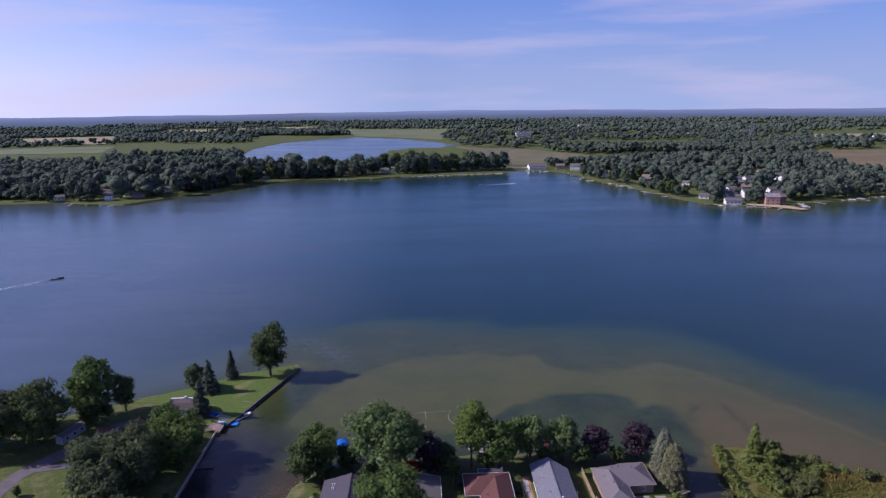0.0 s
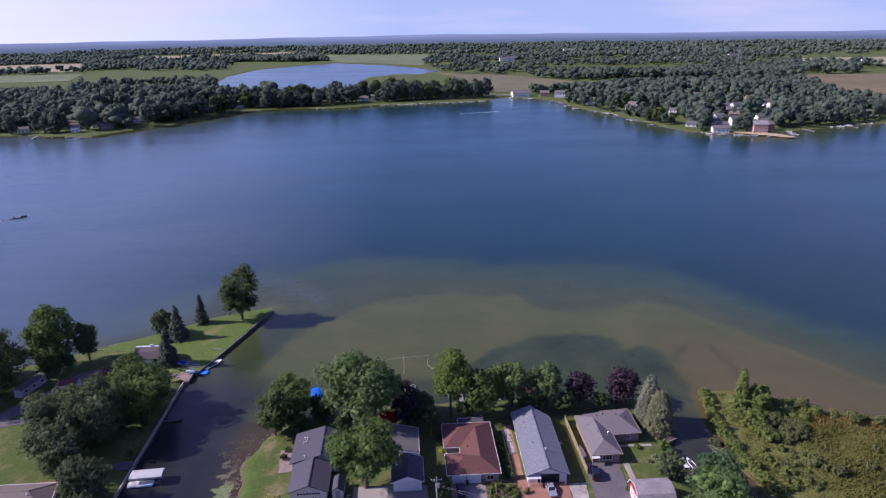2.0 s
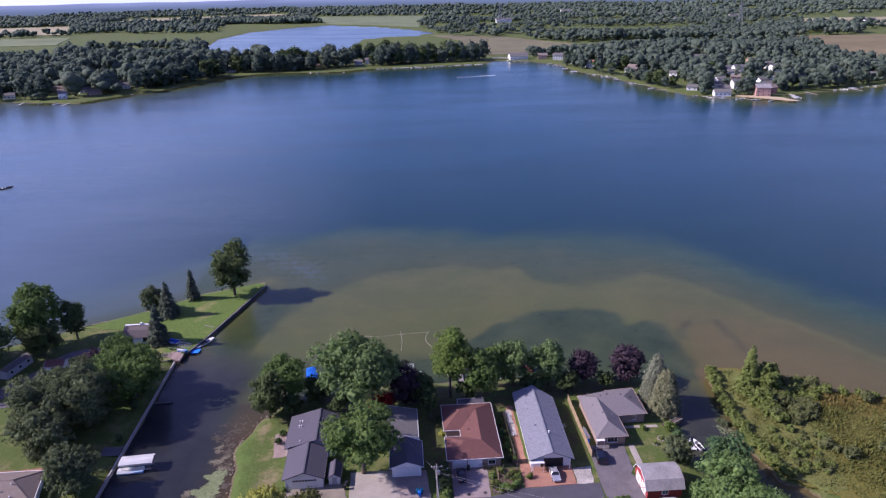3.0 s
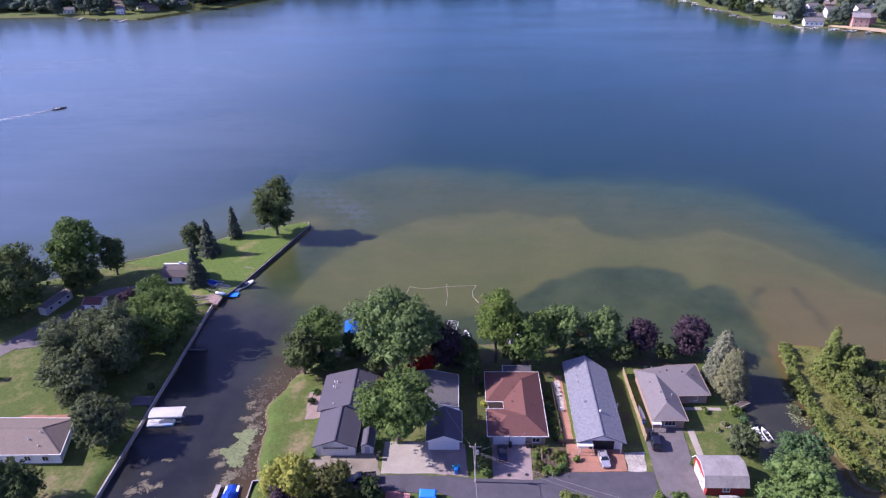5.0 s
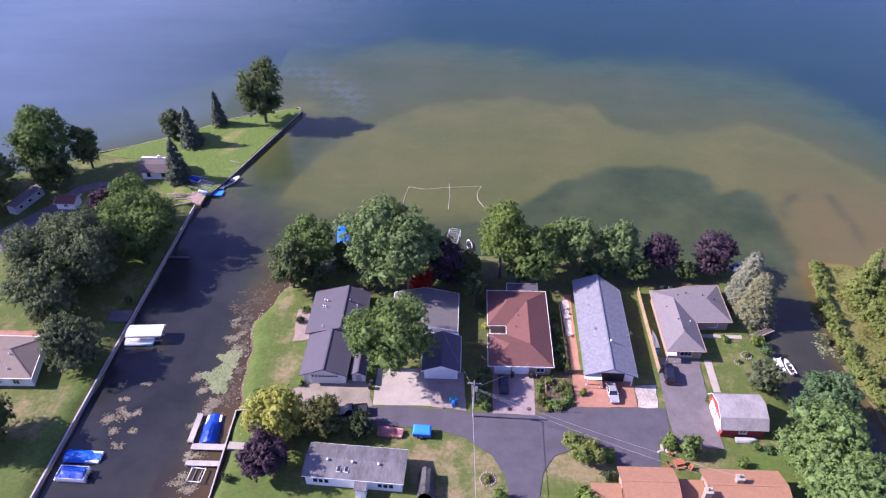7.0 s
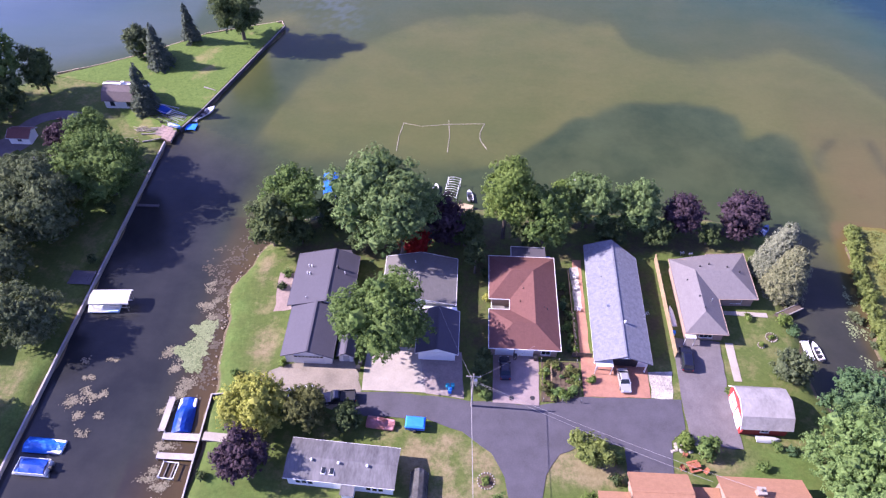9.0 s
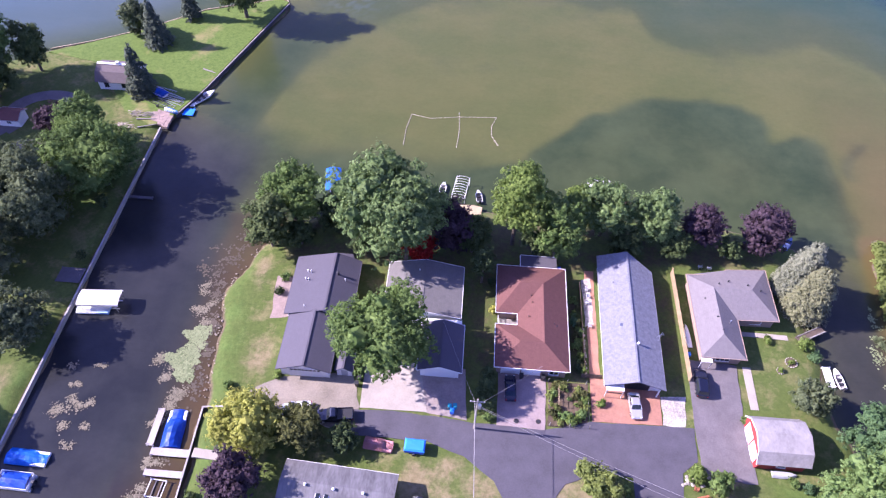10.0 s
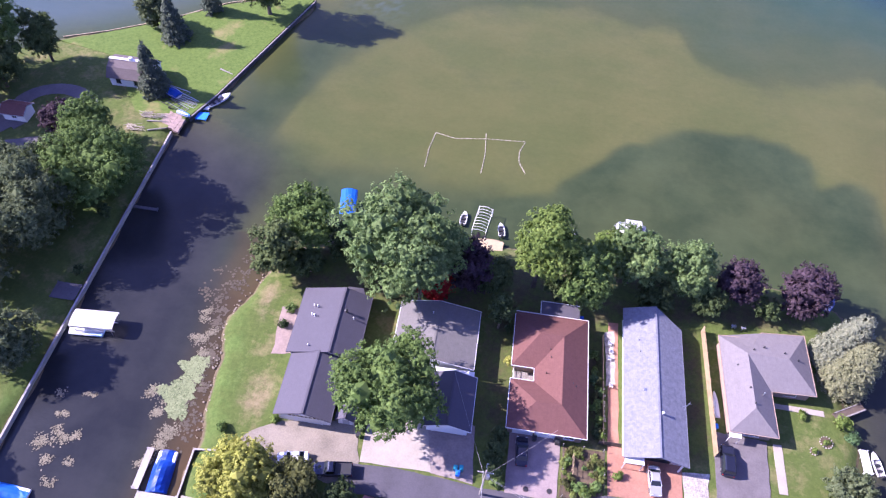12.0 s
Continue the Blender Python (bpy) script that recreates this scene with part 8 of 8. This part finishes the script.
covered_boat(-7.2, 127.0, -96, 4.3, 1.9, TARP_PINK, TARP_PINK, "boat on land under a faded pink tarpaulin", G - 0.1, 0.75, blunt=0.45)
t = thing("vehicle_shelter", -0.6, 116.9, G, "dark tarpaulin-covered vehicle shelter", "shelter")
bm = bmesh.new()
rnd = random.Random(6)
rows = [[bm.verts.new((1.35 * s, q, 0.25 + 2.0 * (1 - abs(s) ** 2.6) + rnd.uniform(-0.1, 0.1))) for s in (-1, -0.85, -0.5, 0, 0.5, 0.85, 1)] for q in (-2.4, -1.5, -0.6, 0.4, 1.4, 2.3)]
for a, b in zip(rows, rows[1:]):
    for j in range(6):
        bm.faces.new((a[j], a[j + 1], b[j + 1], b[j]))
bm.faces.new(rows[0]), bm.faces.new(rows[-1])
bmesh.ops.solidify(bm, geom=bm.faces[:], thickness=0.03)
part("cover", bm, plain("camouflage_tarp", (0.13, 0.13, 0.125), 0.7, vary=0.6, fine=1.2, coarse=0.8), t)
for x in (-1.3, 1.3):
    for y in (-2.3, 2.2):
        part("pole", tubed((x, y, -0.2), (x, y, 1.0), 0.04, n=6), STEEL, t)

# ---- pole and wires ----
t = thing("utility_pole", 6.8, 131.0, G, "wooden utility pole with a transformer by the lane", "utility pole")
part("pole", tubed((0, 0, -0.5), (0, 0, 9.4), 0.16, 0.11, n=10), plain("grey_pole_wood", (0.30, 0.27, 0.24), 0.9, vary=0.2), t)
part("crossarm", boxed(-1.1, 1.1, -0.07, 0.07, 8.6, 8.76), WOOD_GREY, t)
part("transformer", tubed((0.36, -0.1, 7.0), (0.36, -0.1, 7.9), 0.26, n=12), STEEL, t)
for x in (-1, -0.4, 1):
    part("insulator", tubed((x, 0, 8.76), (x, 0, 8.95), 0.05, 0.03, n=8), TRIM, t)


CABLE = plain("cable", (0.28, 0.27, 0.27), 0.5, vary=0.05, bump=0)


def wire(a, b, sag, label, r=0.02):
    a, b = Vector(a), Vector(b)
    side = (b - a).cross(Vector((0, 0, 1))).normalized()
    rings = []
    for i in range(19):
        k = i / 18
        p = a.lerp(b, k) - Vector((0, 0, sag * 4 * k * (1 - k)))
        rings.append([p + side * (r * math.cos(w)) + Vector((0, 0, r * math.sin(w))) for w in (0, 1.257, 2.513, 3.77, 5.027)])
    bm = loft(rings)
    me = bpy.data.meshes.new("wire")
    bm.to_mesh(me)
    bm.free()
    me.materials.append(CABLE)
    tagged(new("wire", me), label, "wire")


wire((6.4, 131, 9.9), (9.5, 40, 9.8), 0.9, "overhead power line running along the lane", 0.04)
wire((6.6, 131.1, 8.8), (0.9, 147.2, 5.2), 0.4, "service cable to the grey house")
wire((6.9, 131.0, 8.6), (46.8, 117, 6.4), 0.9, "service cable across the lane")
wire((7.0, 130.9, 8.4), (41.5, 118.6, 4.6), 0.9, "service cable across the lane")
wire((6.9, 131.1, 8.6), (17.0, 141, 4.0), 0.4, "service cable to the red-roofed house")

DULL_IRON = plain("rusted_iron", (0.10, 0.075, 0.06), 0.8, 0.3, vary=0.3)

# ---- fences, gardens, yard things ----


def board_fence(x, y0, y1, h, label, material=WOOD, board=0.16, post=2.4):
    t = thing("fence", x, y0, G, label, "fence")
    n = int((y1 - y0) / board)
    first = None
    rnd = random.Random(int(x * 3))
    for i in range(n):
        if first is None:
            first = part("board", boxed(-0.012, 0.012, -board * 0.46, board * 0.46, 0, h), material, t)
            ob = first
        else:
            ob = under("board", first.data, t)
        ob.location = (rnd.uniform(-0.01, 0.01), board * (i + 0.5), rnd.uniform(-0.02, 0.02))
    for i in range(int((y1 - y0) / post) + 1):
        part("post", boxed(0.02, 0.12, i * post - 0.05, i * post + 0.05, -0.3, h + 0.1), material, t)
    for z in (0.3, h - 0.3):
        part("rail", boxed(0.012, 0.06, 0, y1 - y0, z - 0.045, z + 0.045), material, t)


board_fence(40.9, 142.0, 164.0, 1.8, "honey-coloured wooden board fence between the gardens")
board_fence(24.2, 141.0, 160.0, 1.0, "low dark picket fence beside the brick path", plain("dark_picket", (0.07, 0.05, 0.04), 0.85), 0.3)
t = thing("garden_fence", 21.3, 136.2, G, "thin dark wire fence round the vegetable garden", "fence")
for x, y in ((-3, -3.8), (0, -3.8), (3, -3.8), (-3, 0), (3, 0), (-3, 3.8), (0, 3.8), (3, 3.8)):
    part("post", boxed(x - 0.05, x + 0.05, y - 0.05, y + 0.05, -0.3, 1.1), WOOD_GREY, t)
for (x0, y0, x1, y1) in ((-3, -3.8, 3, -3.8), (3, -3.8, 3, 3.8), (3, 3.8, -3, 3.8), (-3, 3.8, -3, -3.8)):
    for z in (0.5, 1.0):
        part("rail", tubed((x0, y0, z), (x1, y1, z), 0.012, n=5), BLACK, t)
rs = random.Random(21)
for i in range(62):
    x, y = 18.5 + rs.random() * 5.6, 132.8 + rs.random() * 6.9
    if 19.6 < x < 21.6 and 134.6 < y < 138.4 and i % 5:
        continue
    r = rs.uniform(0.25, 0.7) * (1.25 if y < 134.6 else 1)
    bush(x, y, r, r * 0.8, [LEAF_LIME, LEAF_SPRING, LEAF_OLIVE, SHRUB][i % 4], "leafy vegetable plants in the garden bed", "garden_plant", 300 + i, 0.17, category="plant", group="garden plants")
t = thing("trellis", 19.7, 137.0, G, "pale wooden trellis among the vegetables", "trellis")
for k in range(4):
    part("post", boxed(-0.04, 0.04, k * 0.9 - 1.39, k * 0.9 - 1.31, -0.1, 1.9), WOOD, t)
for z in (0.7, 1.25, 1.8):
    part("rail", boxed(-0.02, 0.02, -1.45, 1.45, z - 0.03, z + 0.03), WOOD, t)
SHRUBS = [(9.4, 152.6, 0.9, LEAF_GOLD, "yellow-green shrub in the little court"), (8.6, 134.2, 1.5, LEAF_DARK, "dark hedge shrub beside the driveway"), (7.6, 136.5, 1.2, LEAF_DARK, "dark green shrub by the pole"), (9.0, 132.6, 1.0, LEAF_MID, "green shrub at the lane's edge"),
          (26.2, 136.6, 0.7, LEAF_LIME, "clipped round shrub on the lawn"), (-27.6, 156.2, 0.9, LEAF_MID, "rounded shrub on the patio"), (-28.0, 153.2, 0.9, LEAF_DARK, "rounded dark shrub on the patio"), (-24.6, 137.2, 0.6, LEAF_LIME, "small golden shrub at the house corner"),
          (8.8, 158.4, 0.9, LEAF_DARK, "dark shrub at the house corner"), (22.6, 156, 0.7, LEAF_MID, "green shrub between the houses"), (22.9, 151.4, 0.8, LEAF_BLUEGREEN, "grey-green shrub between the houses"), (22.8, 146.6, 0.8, LEAF_MID, "green shrub between the houses"),
          (23.2, 142.6, 0.7, LEAF_DARK, "dark shrub between the houses"), (55.2, 150.8, 0.7, LEAF_LIME, "flowering shrub by the path"), (61.4, 150.2, 1.3, LEAF_LIME, "yellow-green shrub above the channel"), (62.4, 147.8, 1.1, LEAF_BLUEGREEN, "grey-green shrub above the channel"),
          (48.3, 135.6, 0.6, LEAF_MID, "green shrub at the barn's corner"), (28.2, 119.6, 1.0, LEAF_DARK, "dark shrub before the orange house"), (29.0, 123.0, 0.8, LEAF_MID, "white-flowering shrub before the orange house"), (-7.2, 112.2, 1.0, LEAF_LIME, "shrub below the long house"),
          (-31.8, 134.6, 0.8, LEAF_MID, "green shrub on the lawn's edge"), (-102.6, 160.8, 1.2, LEAF_DARK, "small dark tree on the western lawn"), (53.6, 126.2, 0.7, LEAF_MID, "green shrub below the barn"), (55.6, 125.6, 0.8, LEAF_BLUEGREEN, "grey-green shrub below the barn"),
          (50.4, 122.6, 0.9, LEAF_MID, "green shrub behind the orange house"), (-64.6, 157.6, 1.0, LEAF_DARK, "dark shrub by the deck"), (-65.4, 170, 1.4, LEAF_DARK, "dark shrub above the seawall")]
SHRUBS += [(-32.6, 117.2, 0.7, LEAF_DARK, "small clipped dark shrub on the green lawn"), (8.4, 137.4, 1.7, LEAF_DARK, "tall dark shrub beside the driveway"), (8.7, 139.6, 1.4, LEAF_DARK, "tall dark shrub beside the driveway")]
for i, (x, y, r, m, lab) in enumerate(SHRUBS):
    bush(x, y, r, r * (1.3 if m is LEAF_DARK and r > 1.1 else 0.8), m, lab, seed=400 + i, leaf=0.24)


def stone_ring(x, y, r, label, n=14, plants=True):
    t = thing("planter_ring", x, y, G, label, "planter")
    rnd = random.Random(int(x * 10))
    v, f = ICO[1]
    for i in range(n):
        a = 6.283 * i / n
        s = rnd.uniform(0.1, 0.16)
        ob = under("stone", mesh_of("stone", v * s, f, CONCRETE), t)
        ob.location = (r * math.cos(a), r * math.sin(a), 0.08)
    part("soil", tubed((0, 0, -0.1), (0, 0, 0.1), r * 0.9, n=18), SOIL, t)
    if plants:
        under("plant", broad_crown(int(x), r * 0.55, 0.35, 160, 0.2, LEAF_LIME, 6, 0.75), t).location = (0, 0, 0.3)


stone_ring(9.2, 118.7, 1.25, "round pale stone planter on the dry lawn", 18)
stone_ring(56.2, 145.2, 0.55, "small stone-ringed flower bed", 9)
stone_ring(58.4, 147.0, 0.95, "stone-ringed flower bed on the lawn", 14)
t = thing("picnic_table", 40.2, 122.4, G, "reddish-brown wooden picnic table", "table", turn=15)
REDWOOD = plain("stained_redwood", (0.33, 0.12, 0.06), 0.7, vary=0.2, fine=4)
for i in range(5):
    part("top_board", boxed(-0.9, 0.9, -0.38 + i * 0.16, -0.24 + i * 0.16, 0.72, 0.76), REDWOOD, t)
for s in (-1, 1):
    part("bench", boxed(-0.9, 0.9, s * 0.75 - 0.13, s * 0.75 + 0.13, 0.42, 0.46), REDWOOD, t)
    part("leg", boxed(s * 0.6 - 0.05, s * 0.6 + 0.05, -0.7, 0.7, 0, 0.44), REDWOOD, t)
    part("upright", boxed(s * 0.6 - 0.05, s * 0.6 + 0.05, -0.3, 0.3, 0.44, 0.72), REDWOOD, t)


def chair(x, y, turn, material, label):
    t = thing("garden_chair", x, y, G + 0.06, label, "chair", turn=turn, group="garden chairs")
    part("seat", boxed(-0.28, 0.28, -0.28, 0.28, 0.38, 0.43, bevel=0.01), material, t)
    part("backrest", slab(bmesh.new(), [(-0.28, 0.25, 0.42), (0.28, 0.25, 0.42), (0.28, 0.42, 0.98), (-0.28, 0.42, 0.98)], 0.05), material, t)
    for sx in (-1, 1):
        for sy in (-1, 1):
            part("leg", boxed(sx * 0.24 - 0.03, sx * 0.24 + 0.03, sy * 0.24 - 0.03, sy * 0.24 + 0.03, 0, 0.38), material, t)
        part("armrest", boxed(sx * 0.3 - 0.05, sx * 0.3 + 0.05, -0.28, 0.3, 0.6, 0.64), material, t)


for x, y, a in ((25.4, 158.6, 80), (25.6, 157.2, 100), (25.3, 155.8, 85), (25.5, 151.0, 95)):
    chair(x, y, a, TRIM, "white plastic garden chair beside the long house")
for x, y, a in ((38.4, 122.0, 20), (41.8, 121.6, -40), (39.2, 124.2, 160)):
    chair(x, y, a, REDWOOD, "reddish wooden garden chair by the picnic table")
for x, y in ((12.0, 149.6), (46.4, 165.6), (48.0, 165.4)):
    chair(x, y, 180, SIDING_GREY, "grey garden chair in the shade")


def bin_(x, y, material, label, turn=0):
    t = thing("wheelie_bin", x, y, G + (0.07 if y < 147 else 0.0), label, "bin", turn=turn)
    part("body", loft([[(-0.24, -0.26, 0.05), (0.24, -0.26, 0.05), (0.24, 0.26, 0.05), (-0.24, 0.26, 0.05)], [(-0.3, -0.34, 1.0), (0.3, -0.34, 1.0), (0.3, 0.34, 1.0), (-0.3, 0.34, 1.0)]]), material, t)
    part("lid", boxed(-0.32, 0.32, -0.37, 0.36, 1.0, 1.08, bevel=0.02), material, t)
    for s in (-1, 1):
        part("wheel", tubed((s * 0.2, 0.3, 0.1), (s * 0.28, 0.3, 0.1), 0.1, n=10), RUBBER, t)


TEAL = plain("teal_plastic", (0.01, 0.22, 0.30), 0.45, vary=0.1, bump=0)
for x, y, m, lab in ((2.9, 133.9, TEAL, "teal wheeled bin on the driveway"), (3.7, 134.0, TEAL, "teal wheeled bin on the driveway"), (3.3, 133.2, TARP_SKY, "blue recycling bin on the driveway"), (41.3, 146.5, TARP_SKY, "blue recycling bin by the taupe house"),
                     (13.9, 140.2, BLACK, "black wheeled bin between the garage doors"), (17.3, 140.2, BLACK, "black wheeled bin by the garage"), (7.6, 134.8, TRIM, "white bin beside the hedge"), (20.6, 162.4, TARP_BLUE, "blue bin behind the porch"), (-11.9, 136.6, BLACK, "black bin by the gravel"), (-11.7, 137.6, BLACK, "black bin by the gravel")):
    bin_(x, y, m, lab)
t = thing("awning", 43.6, 145.2, G, "small white awning over the side door", "awning")
part("panel", slab(bmesh.new(), [(-0.9, -0.7, 2.2), (0.9, -0.7, 2.2), (0.9, 0.7, 2.5), (-0.9, 0.7, 2.5)], 0.08), TRIM, t)
for s in (-1, 1):
    part("post", boxed(s * 0.8 - 0.04, s * 0.8 + 0.04, -0.65, -0.57, -0.1, 2.15), TRIM, t)
t = thing("door_canopy", 28.3, 139.2, G, "white lower porch roof before the garage", "canopy")
part("panel", slab(bmesh.new(), [(-1.4, -1.3, 2.5), (1.4, -1.3, 2.5), (1.4, 0.6, 2.7), (-1.4, 0.6, 2.7)], 0.08), TRIM, t)
for s in (-1, 1):
    part("post", boxed(s * 1.3 - 0.05, s * 1.3 + 0.05, -1.25, -1.15, -0.1, 2.45), TRIM, t)

# stones, gravel and plants along the brick path
patch("gravel_bed", [(24.5, 161), (26.2, 161.4), (26.3, 151.4), (24.9, 151)], G + 0.075, plain("pale_path_gravel", (0.33, 0.30, 0.27), 0.95, vary=0.5, fine=4, coarse=0.5, bump=0.06), "pale gravel strip beside the long house", "gravel", 0.2)
rs = random.Random(37)
v, f = ICO[1]
for i in range(22):
    t = thing("rock", 24.45 + rs.uniform(-0.15, 0.15), 141.6 + i * 0.42 + rs.uniform(-0.12, 0.12), G + 0.05, "pale rock edging the planted border", "rock", group="path edge rocks")
    under("stone", mesh_of("stone", v * np.array([rs.uniform(0.14, 0.3), rs.uniform(0.14, 0.28), rs.uniform(0.12, 0.25)]), f, CONCRETE), t)
for i in range(16):
    r = rs.uniform(0.3, 0.75)
    bush(23.4 + rs.uniform(-0.6, 0.6), 142 + i * 0.95 + rs.uniform(-0.3, 0.3), r, r * 0.85, [LEAF_LIME, LEAF_OLIVE, LEAF_SPRING][i % 3], "low plant in the border between the houses", "border_plant", 520 + i, 0.18, category="plant", group="border plants")
t = thing("fence", 25.2, 141.2, G, "short dark board fence across the brick path", "fence")
for i in range(18):
    part("board", boxed(-1.7 + i * 0.19, -1.53 + i * 0.19, -0.02, 0.02, -0.05, 1.25), BARK, t)
for z in (0.3, 1.0):
    part("rail", boxed(-1.72, 1.72, 0.02, 0.07, z - 0.04, z + 0.04), BARK, t)
for x, y in ((16.6, 132.9), (13.2, 132.7)):
    t = thing("manhole_cover", x, y, G + 0.07, "round dark iron manhole cover in the concrete", "manhole cover")
    part("rim", tubed((0, 0, -0.1), (0, 0, 0.02), 0.42, n=20), DULL_IRON, t)
    part("lid", tubed((0, 0, 0), (0, 0, 0.035), 0.34, n=20), BLACK, t)

# stepping stones and flower dots near the turning place
rs = random.Random(31)
v, f = ICO[1]
for i in range(14):
    t = thing("rock", 37.4 + rs.random() * 4.2, 124.6 + rs.random() * 1.6, G + 0.05, "pale rock bordering the flower bed", "rock", group="border rocks")
    under("stone", mesh_of("stone", v * np.array([rs.uniform(0.2, 0.4), rs.uniform(0.2, 0.35), rs.uniform(0.15, 0.3)]), f, CONCRETE), t)

# ---- far shore: docks, boats, bridge, pylons ----
rs = random.Random(44)
far_boat = motorboat(-20, 898, 70, 6.5, 2.4, WHITE_GEL, "white motorboat moored along the far shore", 0.0, group="far moored boats")
for i in range(46):
    k = rs.choice([8, 9, 10, 11, 11, 12, 15, 16, 16, 17, 18, 19, 22, 23, 24, 24, 4, 3])
    (x0, y0), (x1, y1) = FAR_LAND[k], FAR_LAND[k + 1]
    u = rs.random()
    dx, dy = x1 - x0, y1 - y0
    L = math.hypot(dx, dy)
    x, y = x0 + dx * u + dy / L * 6, y0 + dy * u - dx / L * 6
    copy_thing(far_boat, pose(x, y, 0, 0, 0, math.degrees(math.atan2(dy, dx)) + rs.choice([0, 180]) + rs.uniform(-20, 20)))
rs = random.Random(46)
for x0, y0, x1, y1, k in ((-18, 901, 110, 924, 26), (398, 636, 470, 662, 12), (150, 956, 178, 942, 6), (218, 800, 236, 756, 6), (262, 626, 300, 604, 5)):
    for i in range(k):
        u = (i + rs.uniform(0.1, 0.9)) / k
        copy_thing(far_boat, pose(x0 + (x1 - x0) * u, y0 + (y1 - y0) * u - rs.uniform(1, 5), 0, 0, 0, rs.uniform(-30, 30) + rs.choice([0, 90, 180])))
far_dock = dock(20, 21.6, 892, 908, 0.6, "pale dock on the far shore", PALE, 0.8)
for x, y, a in ((-60, 874, 0), (-100, 876, 5), (60, 909, -10), (90, 918, -10), (236, 745, 60), (246, 700, 70), (252, 664, 70), (276, 615, 40), (300, 600, 45), (370, 620, 10), (420, 634, 10), (-345, 690, 10), (-300, 678, 0), (-262, 735, 40), (-230, 775, 50), (222, 790, 60)):
    copy_thing(far_dock, pose(x, y, 0, 0, 0, a))
t = thing("bridge", 146, 972, 0, "low white footbridge over the inlet", "bridge", turn=-10)
part("deck", boxed(-14, 14, -2.4, 2.4, 2.0, 2.5), CONCRETE, t)
for s in (-1, 1):
    part("rail", boxed(-14, 14, s * 2.3 - 0.08, s * 2.3 + 0.08, 3.4, 3.55), TRIM, t)
    for i in range(9):
        part("post", boxed(-13.8 + i * 3.45 - 0.1, -13.8 + i * 3.45 + 0.1, s * 2.3 - 0.1, s * 2.3 + 0.1, 2.5, 3.4), TRIM, t)
    for x in (-8, 8):
        part("pier", boxed(x - 0.5, x + 0.5, s * 1.6 - 0.4, s * 1.6 + 0.4, -2, 2.0), CONCRETE, t)


DULL_STEEL = plain("dull_steel", (0.20, 0.21, 0.22), 0.6, vary=0.1, bump=0)


def pylon(x, y, H):
    t = thing("pylon", x, y, G, "tall grey lattice transmission pylon", "pylon", group="pylons")
    w0, w1 = H * 0.11, H * 0.012
    legs = [(sx, sy) for sx in (-1, 1) for sy in (-1, 1)]
    for sx, sy in legs:
        part("leg", tubed((sx * w0, sy * w0, -1), (sx * w1, sy * w1, H), 0.45, 0.25, n=5), DULL_STEEL, t)
    for i in range(8):
        a, b = i / 8, (i + 1) / 8
        wa, wb = w0 + (w1 - w0) * a, w0 + (w1 - w0) * b
        bm = bmesh.new()
        for s in (-1, 1):
            tube(bm, (-wa, s * wa, H * a), (wb, s * wb, H * b), 0.2, n=4)
            tube(bm, (wa, s * wa, H * a), (-wb, s * wb, H * b), 0.2, n=4)
            tube(bm, (s * wa, -wa, H * a), (s * wb, wb, H * b), 0.2, n=4)
        part("brace", bm, DULL_STEEL, t)
    for z in (0.72, 0.83, 0.94):
        part("crossarm", boxed(-H * 0.12, H * 0.12, -0.3, 0.3, H * z - 0.3, H * z + 0.3), DULL_STEEL, t)


pylon(261, 1781, 50)
pylon(760, 1566, 48)
